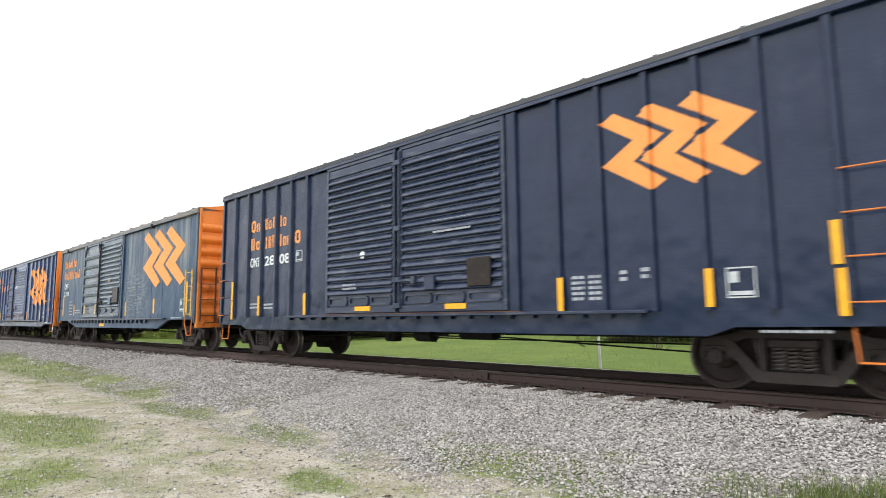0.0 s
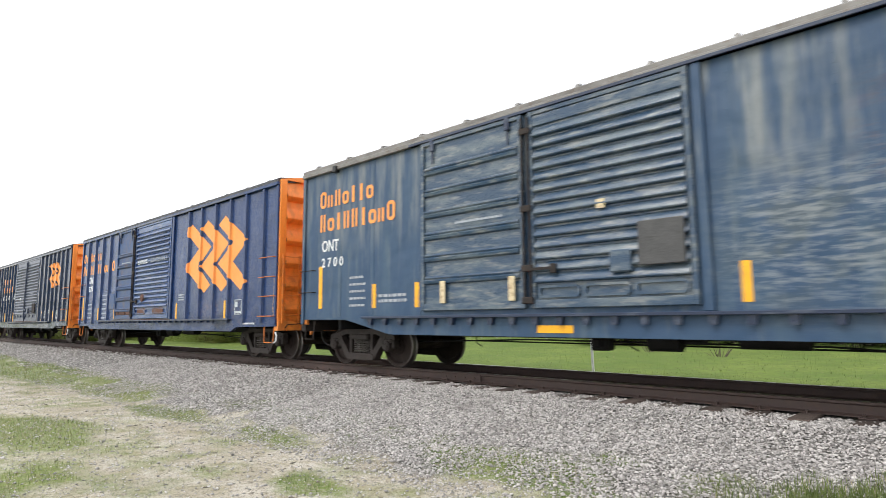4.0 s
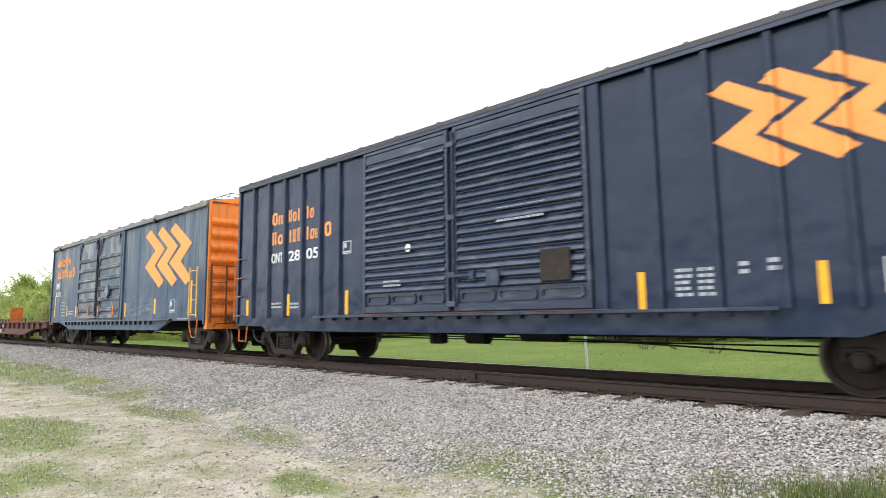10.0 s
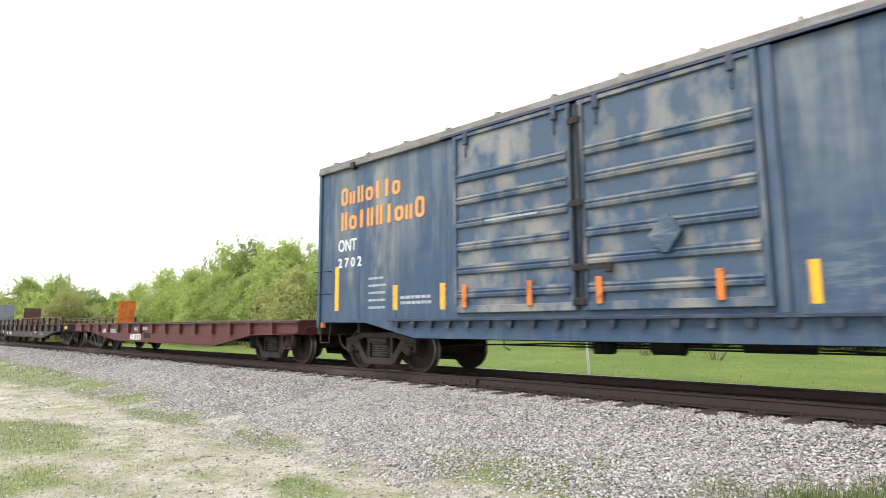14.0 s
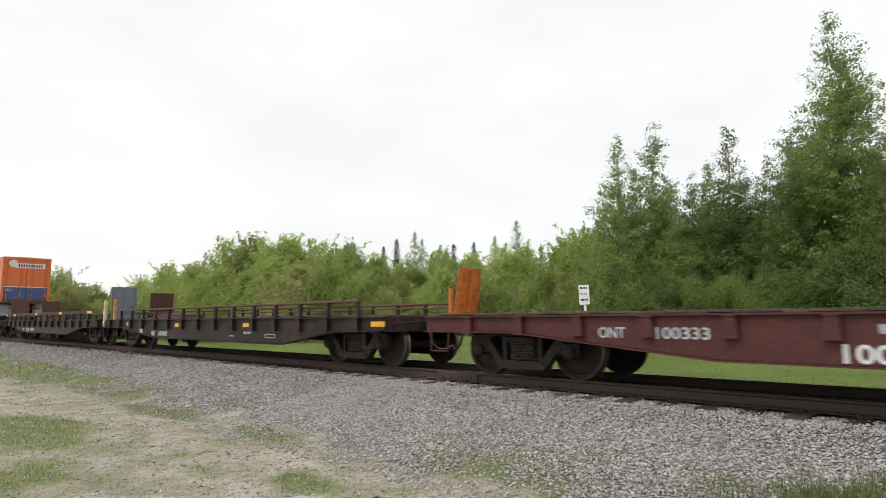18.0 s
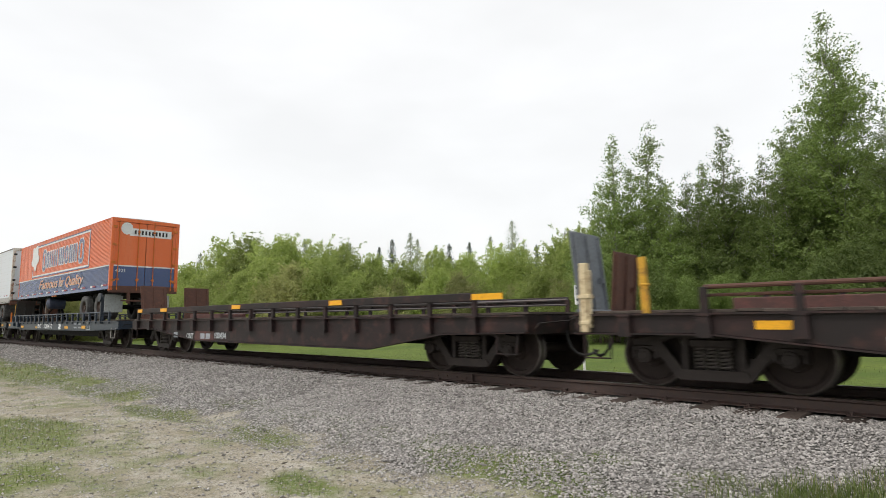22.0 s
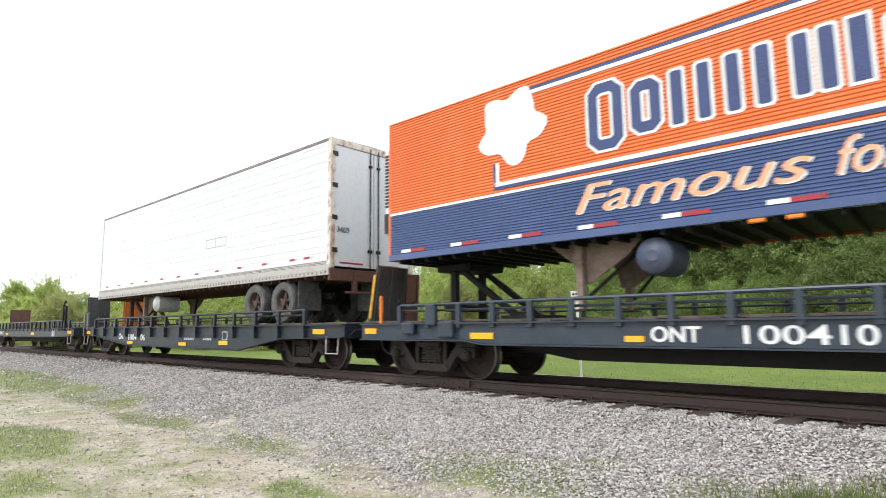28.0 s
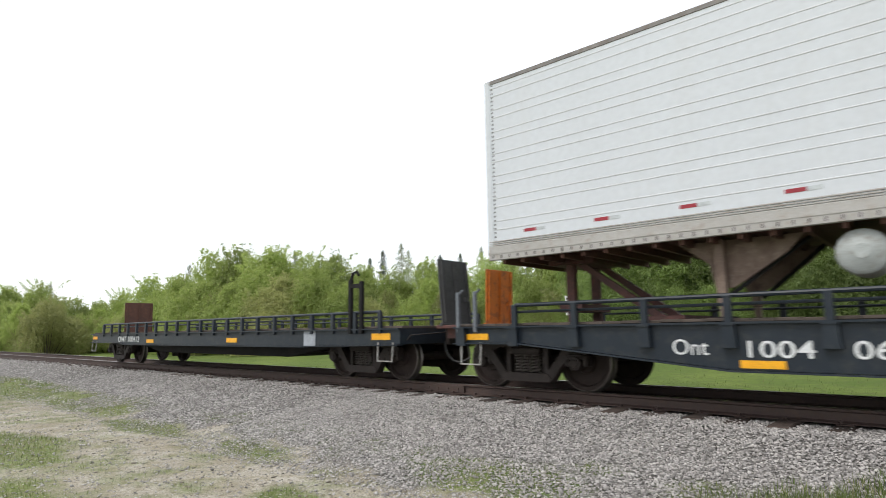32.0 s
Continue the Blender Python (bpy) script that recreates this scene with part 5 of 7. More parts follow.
def flatcar(place, half, number, paint, gap_l, gap_r, label, style, shift=0.0, straight=False, trucks=(-6.3, 6.3)):
    car = thing("flatcar", place, label, "flatcar", "flatcars of the freight train")
    p = M[paint]
    y0 = -1.47
    for s in (-1, 1):
        tl, tr = trucks
        belly = [(-half, 0.735), (tl + 0.15, 0.735), (tl + 3.1, 0.435), (tr - 2.15, 0.395), (tr - 0.2, 0.695), (half, 0.735)]
        if straight:
            belly = [(-half, 0.70), (-half + 2.6, 0.70), (-half + 3.0, 0.645), (half - 3.0, 0.645), (half - 2.6, 0.66), (half, 0.70)]
        poly = [(-half, 0.98)] + [(x, z + 0.005) for x, z in belly] + [(half, 0.98)]
        sill = part("side_sill", Geo().prism(poly if s < 0 else poly[::-1], min(s * 1.43, s * 1.47), max(s * 1.43, s * 1.47)), p, car, "deep fishbelly side sill")
        g = Geo().box(-half, half, min(s * 1.38, s * 1.53), max(s * 1.38, s * 1.53), 0.965, 0.99)
        b0 = belly
        for (xa, za), (xb, zb) in zip(b0, b0[1:]):
            g.add([(xa, s * 1.40, za), (xb, s * 1.40, zb), (xb, s * 1.54, zb), (xa, s * 1.54, za), (xa, s * 1.40, za - 0.02), (xb, s * 1.40, zb - 0.02), (xb, s * 1.54, zb - 0.02), (xa, s * 1.54, za - 0.02)],
                  [(0, 1, 2, 3), (7, 6, 5, 4), (0, 4, 5, 1), (3, 2, 6, 7), (0, 3, 7, 4), (1, 5, 6, 2)])
        part("sill_flange", g, p, sill)
    for x in (-half, half - 0.06):
        part("end_sill", Geo().box(x, x + 0.06, -1.43, 1.43, 0.70, 0.985), p, car)
    if straight:
        part("centre_sill", Geo().prism([(-half + 1.0, 0.93), (-half + 2.4, 0.70), (-half + 4.3, 0.40), (half - 4.3, 0.38), (half - 2.4, 0.66), (half - 1.0, 0.93)], -0.9, 0.9), M["under"], car, "black fishbelly centre sill")
    part("underframe", Geo().box(-half + 0.8, half - 0.8, -0.3, 0.3, 0.45, 0.93).box(-half + 0.06, half - 0.06, -1.42, 1.42, 0.93, 0.965), M["under"], car)
    # deck
    nb = int(half * 2 / 0.26)
    board = mesh_of("deck_board", Geo().box(-0.125, 0.125, -1.42, 1.42, 0.99, 1.03, 0.006), M["deck"])
    for i in range(nb):
        part("deck_board", board, M["deck"], car, at=(-half + 0.13 + i * (2 * half - 0.26) / (nb - 1), 0, random.Random(number + i).uniform(-0.006, 0.008)))
    # stake pockets
    pocket = mesh_of("stake_pocket", Geo().prism([(-0.065, 0.93), (-0.085, 0.64), (0.085, 0.64), (0.065, 0.93)][::-1], -1.56, -1.47).box(-0.085, 0.085, -1.575, -1.47, 0.9, 0.93), p)
    n = 15
    xs = [-7.03 + i * 1.0043 + shift for i in range(n)]
    if straight:
        xs = [-7.42 + i * 0.70 + shift for i in range(22)]
    xs = [x for x in xs if abs(x) < half - 0.05]
    for x in xs:
        if not straight:
            part("stake_pocket", pocket, p, car, at=(x, 0, 0.05))
    # guard rails
    if style != "bare":
        post = mesh_of("rail_post", Geo().box(-0.045, 0.045, -0.04, 0.03, 0.9, 1.30, 0.008), p)
        for s in (-1, 1):
            y = s * 1.46
            a, b = (xs[1], xs[-1]) if style != "board" else (xs[0], xs[-1])
            rail = part("guard_rail", Geo().tube((a, y, 1.30), (b, y, 1.30), 0.028, 8).tube((a, s * 1.40, 1.20), (b, s * 1.40, 1.20), 0.02, 6), M["rust"] if style == "rusty" else M["pipe"] if style == "board" else p, car, "pipe guard rail along the deck edge")
            for x in xs:
                if a - 0.01 <= x <= b + 0.01:
                    part("rail_post", post, p, rail, at=(x, s * 1.475, 0))
            if style == "board":
                part("kerb_board", Geo().box(a, b, min(s * 1.50, s * 1.54), max(s * 1.50, s * 1.54), 1.22, 1.36, 0.01), p, rail, "dark plank above the rail")
    for s, reach in ((-1, gap_l), (1, gap_r)):
        coupler(car, s, half, reach / 2)
        bogie(car, trucks[0] if s < 0 else trucks[1])
        x = s * (half - 0.35)
        g = Geo().pipe([(x - 0.2, -1.5, 0.74), (x - 0.19, -1.52, 0.40), (x + 0.19, -1.52, 0.40), (x + 0.2, -1.5, 0.74)], 0.016, 6)
        if (number, s) != (100410, -1):
            part("stirrup_step", g, M["alu"] if paint in ("flatblue", "flatsteel") else p, car, "bent steel stirrup step")
    g = Geo().pipe([(-4.8, -0.6, 0.55), (4.8, -0.55, 0.5)], 0.014, 5)
    part("brake_rigging", g, M["under"], car)
    part("brake_valve", Geo().box(-1.2, -0.85, -0.9, -0.6, 0.5, 0.78, 0.03), M["under"], car)
    part("air_tank", Geo().tube((0.2, -0.75, 0.62), (0.9, -0.75, 0.62), 0.16, 12), M["under"], car)
    return car


def flat_marks(car, half, marks, y=-1.476):
    for x, z, w, h in marks:
        part("reflector", Geo().box(x - w / 2, x + w / 2, y - 0.006, y, z, z + h), M["yellow"], car, "yellow reflective strip")


def corrugated(x0, x1, z0, z1, y, rows):
    """A skin of fine horizontal corrugations facing -y."""
    prof, step = [], (z1 - z0) / rows
    for i in range(rows):
        z = z0 + i * step
        prof += [(y + 0.006, z), (y - 0.006, z + step * 0.25), (y - 0.006, z + step * 0.6), (y + 0.006, z + step * 0.85)]
    prof.append((y + 0.006, z1))
    prof += [(y + 0.03, z1), (y + 0.03, z0)]
    return Geo().sweep(prof[::-1], x0, x1)


TYRE_PROFILE = [(0.27, -0.10), (0.30, -0.13), (0.40, -0.145), (0.462, -0.135), (0.485, -0.10), (0.485, -0.065), (0.473, -0.06), (0.473, -0.05), (0.485, -0.045), (0.485, -0.01), (0.473, -0.006), (0.473, 0.006), (0.485, 0.01), (0.485, 0.045), (0.473, 0.05), (0.473, 0.06), (0.485, 0.065),
                (0.485, 0.10), (0.462, 0.135), (0.40, 0.145), (0.30, 0.13), (0.27, 0.10)]
_g = Geo().lathe(TYRE_PROFILE, (0, 0, 0), 32)
TYRE = mesh_of("tyre", _g, M["tyre"])
_g = Geo().lathe([(0.30, -0.12), (0.285, -0.10), (0.26, -0.02), (0.23, 0.02)], (0, 0, 0), 24)
for _i in range(5):
    _a = 2 * math.pi * (_i + 0.25) / 5
    _g.tube((0.05 * math.cos(_a), -0.03, 0.05 * math.sin(_a)), (0.27 * math.cos(_a), -0.01, 0.27 * math.sin(_a)), 0.05, 6, 0.035)
_g.tube((0, -0.10, 0), (0, 0.08, 0), 0.08, 12).lathe([(0.0, 0.07), (0.25, 0.07)], (0, 0, 0), 24)
RIM = mesh_of("rim", _g, M["rim"])


def trailer(place, half, kind, label):
    """A van trailer on its tandem, with its landing gear down on the deck."""
    ob = thing("van_trailer", place, label, "trailer", "trailers on flatcars")
    white = kind == "white"
    z0, z1 = (2.25, 5.11) if white else (2.17, 4.90)
    y = -1.25
    body = M["t_white"] if white else M["t_orange"]
    zr = 1.94 if white else 0
    if white:
        g = Geo().box(-half, half, y, y + 0.03, z0, z1 - 0.03)
        skin = part("side_skin", g, body, ob, "white sheet side with thin seams")
        rib = mesh_of("skin_seam", Geo().sweep([(0, -0.010), (-0.005, -0.006), (-0.005, 0.006), (0, 0.010)], -half + 0.06, half - 0.12), M["seam"])
        for i in range(14):
            part("skin_seam", rib, M["seam"], skin, at=(0, y, z0 + 0.30 + (i // 2) * 0.38 + (i % 2) * 0.14))
        part("side_skin", Geo().box(-half, half, -y - 0.03, -y, z0, z1 - 0.03), body, ob)
        rail = part("bottom_rail", Geo().box(-half, half, y - 0.02, y + 0.05, z0 - 0.20, z0 + 0.03, 0.008).box(-half, half, y - 0.028, y, z0 - 0.10, z0 - 0.07), M["alu"], ob, "riveted aluminium bottom rail")
        ridge = mesh_of("rail_ridge", Geo().sweep([(0, -0.012), (-0.012, -0.006), (-0.012, 0.006), (0, 0.012)], -half + 0.02, half - 0.1), M["alu"])
        for k in range(3):
            part("rail_ridge", ridge, M["alu"], rail, at=(0, y - 0.002, z0 + 0.045 + k * 0.03))
        rv = Geo()
        for i in range(90):
            x = -half + 0.1 + i * (2 * half - 0.2) / 89
            rv.box(x - 0.008, x + 0.008, y - 0.028, y - 0.018, z0 - 0.17, z0 - 0.12)
        tagged(part("rivets", rv, M["steel"], rail), kind="stuff")
        part("top_rail", Geo().box(-half, half, y - 0.01, y + 0.06, z1 - 0.07, z1, 0.006), M["roof"], ob, "dull grey top rail")
    else:
        zs = 3.10
        part("side_skin", corrugated(-half + 0.04, half - 0.06, zs, z1 - 0.02, y, 34), M["t_orange"], ob, "orange corrugated side skin")
        part("side_skin", corrugated(-half + 0.04, half - 0.06, z0 + 0.12, zs - 0.05, y, 16), M["t_blue"], ob, "navy corrugated side skin")
        part("stripe", Geo().box(-half + 0.04, half - 0.06, y - 0.010, y + 0.01, zs - 0.05, zs - 0.005), M["white"], ob, "white dividing stripe")
        part("side_skin", Geo().box(-half, half, -y - 0.03, -y, z0, z1 - 0.03), M["t_orange"], ob)
        part("bottom_rail", Geo().box(-half, half, y - 0.02, y + 0.05, z0, z0 + 0.12, 0.008), M["t_blue"], ob, "navy bottom rail")
        part("top_rail", Geo().box(-half, half, y - 0.015, y + 0.06, z1 - 0.03, z1, 0.006), M["t_orange"], ob)
        # double frame line round the name
        x0, x1, za, zb = -4.55, 4.40, 3.15, 4.72
        for m, o, t in ((M["ink"], 0.0, 0.05), (M["white"], 0.052, 0.062)):
            g = Geo()
            for a, b, c, d in ((x0 + 0.9, x1, zb - o - t, zb - o), (x0 + 0.32, x1, za + o, za + o + t), (x1 - o - t, x1 - o, za + o, zb - o), (x0 + 0.32 + o, x0 + 0.32 + o + t, za + o, za + 0.45)):
                g.box(a, b, y - 0.014, y - 0.006, c, d)
            part("frame_line", g, m, ob)
        # maker's emblem as a plain white shape
        g = Geo()
        n = 44
        g.prism([(-3.86 + (0.60 + 0.10 * math.cos(5 * a + 0.9) + 0.03 * math.cos(11 * a)) * math.cos(a), 4.16 + (0.58 + 0.10 * math.cos(5 * a + 0.9)) * math.sin(a)) for a in (2 * math.pi * i / n for i in range(n))], y - 0.016, y - 0.007)
        part("emblem", g, M["white"], ob, "plain white rounded emblem")
        # the name: plain letter blocks with white edges
        spans = ((-2.47, 0.53), (-1.82, 0.42), (-1.26, 0.50), (-0.57, 0.50), (0.17, 0.42), (0.72, 0.18), (1.06, 0.48), (1.70, 0.42), (2.26, 0.48), (2.98, 0.64))
        for i, (cx, w) in enumerate(spans):
            zz, zt = (3.42, 4.42) if i in (0, 9) else (3.54, 4.28)
            for m, e, d in ((M["white"], 0.04, 0.002), (M["ink"], 0.0, 0.005)):
                g = Geo()
                if i == 5:
                    g.box(cx - e, cx + w + e, y - 0.012 - d, y - 0.007, zz - e, zt + e)
                else:
                    if i in (0, 1, 6, 9):
                        part("name_shape", ring(g, cx - e, cx + w + e, zz - e, zt + e, 0.15 + 2 * e, y - 0.012 - d, y - 0.007), m, ob)
                        continue
                    slab(g, cx - e, cx + 0.16 + e, zz - e, zt + e, y - 0.012 - d, y - 0.007)
                    part("name_shape", slab(Geo(), cx + w - 0.16 - e, cx + w + e, zz - e, zt + e, y - 0.012 - d, y - 0.007), m, ob)
                part("name_shape", g, m, ob)
        for word, wx, ww, wz in (("Famous", -2.74, 3.00, 2.54), ("for", 0.48, 0.67, 2.54), ("Quality", 1.42, 2.35, 2.39)):
            lettering(word, wx + 0.022, y - 0.016, wz - 0.018, 0.45, M["white"], ob, "slogan_edge", ww, 0.35)
            lettering(word, wx, y - 0.020, wz, 0.44, M["peach"], ob, "slogan", ww, 0.35)
    # roof, front, floor
    part("roof", Geo().sweep([(y, z1 - 0.02), (y + 0.02, z1 + 0.01), (0, z1 + 0.04), (-y - 0.02, z1 + 0.01), (-y, z1 - 0.02)], -half, half), M["alu"], ob)
    part("front_wall", Geo().box(-half - 0.02, -half + 0.05, y, -y, z0, z1 - 0.02, 0.02), body, ob)
    zf = z0 - (0.2 if white else 0.0)
    fm = M["rust"] if white else M["under"]
    floor = part("floor", Geo().box(-half, half, y + 0.05, -y - 0.05, zf + 0.04, zf + 0.12), fm, ob, "cross-membered trailer floor")
    beam = mesh_of("cross_member", Geo().box(-0.03, 0.03, y + 0.06, -y - 0.06, zf - 0.06, zf + 0.04), fm)
    for i in range(40):
        part("cross_member", beam, fm, floor, at=(-half + 0.25 + i * (2 * half - 0.5) / 39, 0, 0))
    # rear frame and doors
    frame = M["rustwhite"] if white else M["t_orange"]
    g = Geo().box(half - 0.08, half + 0.03, y - 0.01, y + 0.12, z0 - 0.05, z1, 0.008).box(half - 0.08, half + 0.03, -y - 0.12, -y + 0.01, z0 - 0.05, z1, 0.008)
    g.box(half - 0.06, half + 0.028, y + 0.12, -y - 0.12, z1 - 0.14, z1, 0.008)
    part("rear_frame", g, frame, ob, "rust-stained rear frame" if white else "orange rear frame")
    for s in (-1, 1):
        ya, yb = (y + 0.125, -0.012) if s < 0 else (0.012, -y - 0.125)
        door = part("rear_door", Geo().box(half - 0.03, half + 0.005, ya, yb, z0 + (0.0 if white else 0.93), z1 - 0.15), body, ob, "white rear door" if white else "orange rear door")
        if not white:
            part("rear_door_lower", Geo().box(half - 0.03, half + 0.005, ya, yb, z0 + 0.02, z0 + 0.88), M["t_blue"], door)
            part("stripe", Geo().box(half - 0.03, half + 0.007, ya, yb, z0 + 0.88, z0 + 0.93), M["white"], door)
        for k in ((0.12, 0.75) if not white else (0.9,)):
            yy = ya + (yb - ya) * (k if s < 0 else 1 - k)
            part("lock_rod", Geo().tube((half + 0.035, yy, z0 - 0.02), (half + 0.035, yy, z1 - 0.05), 0.016, 8).box(half + 0.0, half + 0.06, yy - 0.05, yy + 0.05, z0 + 0.35, z0 + 0.42).box(half, half + 0.06, yy - 0.04, yy + 0.04, z1 - 0.5, z1 - 0.45), M["steel"] if white else M["hitch"], door)
        for k in range(4):
            zz = z0 + 0.35 + k * (z1 - z0 - 0.7) / 3
            yy = ya if s < 0 else yb
            part("hinge", Geo().box(half + 0.0, half + 0.045, yy - 0.09, yy + 0.06, zz - 0.05, zz + 0.05, 0.008), M["black"] if white else M["hitch"], door)
        if white:
            part("reflective_tape", Geo().box(half + 0.005, half + 0.008, ya + 0.15, yb - 0.3, z0 + 0.06, z0 + 0.10), M["red"], door)
    unit = lettering("3409" if white else "4321", -1.06, -half - 0.012, z0 + (0.75 if white else 0.66), 0.13, M["black"] if white else M["white"], ob, "unit_number", 0.34)
    unit.matrix_basis = pose(0, 0, 0, 0, 0, 90)
    if not white:
        g = Geo().box(half + 0.006, half + 0.010, -0.62, 0.95, 4.25, 4.55)
        part("name_plate", g, M["white"], ob, "white name plate on the doors")
        for i in range(10):
            part("name_bar", Geo().box(half + 0.011, half + 0.014, -0.45 + i * 0.13, -0.38 + i * 0.13, 4.32, 4.48), M["black"], ob)
        g = Geo()
        g.add([(half + 0.012, -0.72 + 0.22 * math.cos(a), 4.52 + 0.24 * math.sin(a)) for a in (2 * math.pi * i / 12 for i in range(12))] + [(half + 0.006, -0.72 + 0.22 * math.cos(a), 4.52 + 0.24 * math.sin(a)) for a in (2 * math.pi * i / 12 for i in range(12))], [tuple(range(12))] + [(i, i + 12, (i + 1) % 12 + 12, (i + 1) % 12) for i in range(12)])
        part("emblem", g, M["white"], ob, "plain white rounded emblem")
    bump = Geo().box(half - 0.02, half + 0.06, -0.82, 0.82, 1.66 if white else 1.72, 1.71 if white else 1.78, 0.01)
    for s in (-1, 1):
        bump.box(half - 0.04, half + 0.04, s * 0.55 - 0.05, s * 0.55 + 0.05, 1.65, zf + 0.1)
    bump.box(half - 0.05, half + 0.03, y, -y, zf - 0.12, zf + 0.14, 0.01)
    part("bumper", bump, M["rust"], ob, "rusty underride bumper")
    # tandem
    xa, xb = (4.0, 5.25) if white else (3.85, 5.62)
    g = Geo().box(xa - 0.9, xb + 0.7, -0.62, -0.5, zf - 0.22, zf - 0.02).box(xa - 0.9, xb + 0.7, 0.5, 0.62, zf - 0.22, zf - 0.02)
    for x in (xa, xb):
        g.tube((x, -1.0, 1.56), (x, 1.0, 1.56), 0.07, 10)
        for s in (-1, 1):
            g.prism([(x - 0.3, zf - 0.2), (x + 0.3, zf - 0.2), (x + 0.08, 1.5), (x - 0.08, 1.5)], s * 0.56 - 0.04, s * 0.56 + 0.04)
    bogey = part("tandem", g, M["under"], ob, "spring-hung tandem axles")
    for x in (xa, xb):
        for yy in (-1.07, -0.74, 0.74, 1.07):
            w = part("tyre", TYRE, M["tyre"], ob, "dusty truck tyre", (x, yy, 1.528))
            if yy == -1.07:
                part("rim", RIM, M["rim"], w, "rusty spoked rim")
    for ya, yb in ((y + 0.06, -0.55), (0.55, -y - 0.06)):
        part("mud_flap", Geo().box(xb + 0.62, xb + 0.64, ya, yb, 1.32, 2.0, 0.004), M["tankgrey"] if not white else M["tyre"], ob, "hanging mud flap")
    # landing gear and its gusset
    xl = -half + (3.42 if white else 3.86)
    zl = 1.03 if white else 1.13
    lm = M["dusty"]
    for s in (-1, 1):
        leg = part("landing_leg", Geo().box(xl - 0.06, xl + 0.06, s * 0.85 - 0.06, s * 0.85 + 0.06, zl + 0.19, zf, 0.01).box(xl - 0.04, xl + 0.04, s * 0.85 - 0.04, s * 0.85 + 0.04, zl + 0.03, zl + 0.19), lm, ob, "dusty brown landing leg")
        part("foot", Geo().box(xl - 0.14, xl + 0.14, s * 0.85 - 0.12, s * 0.85 + 0.12, zl, zl + 0.03), M["steel"], leg)
        part("gusset", Geo().prism([(xl - 0.55, zf), (xl + 0.95, zf), (xl + 0.75, zf - 0.22), (xl + 0.12, zf - 0.62), (xl - 0.10, zf - 0.62), (xl - 0.16, zf - 0.3)], s * 0.76 - 0.015, s * 0.76 + 0.015), lm, leg, "dusty gusset plate")
        part("brace", Geo().tube((xl + 0.1, s * 0.8, 1.35), (xl + 1.0, s * 0.5, zf), 0.03, 6), M["under"], leg)
    # fuel tank across the frame
    xt = xl + (1.52 if white else 1.24)
    part("fuel_tank", Geo().lathe([(0.0, -1.16), (0.08, -1.165), (0.10, -1.15), (0.21, -1.13), (0.25, -1.09), (0.262, -1.0), (0.262, -0.45), (0.0, -0.45)], (xt, 0, zf - 0.32), 28), M["tankgrey"] if white else M["tankblue"], ob, "round fuel tank with dished end")
    if white:
        for i in range(12):
            x = -half + 0.69 + i * 1.2 if i < 11 else 6.16
            part("reflective_tape", Geo().box(x, x + 0.22, y - 0.004, y - 0.0005, z0 + 0.20, z0 + 0.25), M["red"], ob)
            part("reflective_tape", Geo().box(x + 0.22, x + 0.38, y - 0.004, y - 0.0005, z0 + 0.20, z0 + 0.25), M["pale"], ob)
        part("corner_post", Geo().box(-half - 0.01, -half + 0.10, y - 0.012, y + 0.04, z0 - 0.2, z1, 0.008), M["t_white"], ob)
        g = Geo()
        for i in range(40):
            g.box(-half + 0.13, -half + 0.15, y - 0.008, y, z0 + 0.1 + i * 0.068, z0 + 0.125 + i * 0.068)
        tagged(part("rivets", g, M["steel"], ob), kind="stuff")
        g = Geo()
        for a, b, c, d in ((1.4, 2.55, 3.14, 3.16), (1.4, 2.55, 3.38, 3.40), (1.4, 1.42, 3.16, 3.38), (2.53, 2.55, 3.16, 3.38), (1.95, 1.97, 3.16, 3.38)):
            g.box(a, b, y - 0.006, y - 0.001, c, d)
        part("decal_outline", g, M["dim"], ob, "faint outline of a removed decal")
        part("document_tube", Geo().tube((-half - 0.05, y + 0.1, z0 + 1.2), (-half - 0.05, y + 0.1, z0 + 1.75), 0.03, 8), M["black"], ob)
    else:
        for i in range(11):
            x = -half + 0.35 + i * 1.24
            part("reflective_tape", Geo().box(x, x + 0.24, y - 0.014, y - 0.006, z0 + 0.135, z0 + 0.195), M["white"], ob)
            part("reflective_tape", Geo().box(x + 0.24, x + 0.6, y - 0.014, y - 0.006, z0 + 0.135, z0 + 0.195), M["red"], ob)
        for x in (-0.35, 0.05):
            part("marker_lamp", Geo().box(x - 0.09, x + 0.09, y - 0.04, y + 0.02, z0 - 0.06, z0 - 0.01, 0.01), M["amber"], ob, "amber marker lamp")
        part("corner_post", Geo().box(-half - 0.02, -half + 0.05, y - 0.016, y + 0.05, z0, z1, 0.02), M["t_orange"], ob)
        # cooling unit on the front wall
        g = Geo().box(-half - 0.48, -half - 0.02, -0.95, 0.95, 2.75, 4.55, 0.05)
        unit = part("cooling_unit", g, M["t_white"], ob, "white refrigeration unit with black grilles")
        grille = mesh_of("grille_bar", Geo().box(-half - 0.44, -half - 0.08, -0.965, -0.945, -0.02, 0.02), M["black"])
        for i in range(16):
            part("grille_bar", grille, M["black"], unit, at=(0, 0, 3.35 + i * 0.07))
        part("lower_grille", Geo().box(-half - 0.46, -half - 0.05, -0.96, -0.945, 2.8, 3.2), M["black"], unit)
    return ob


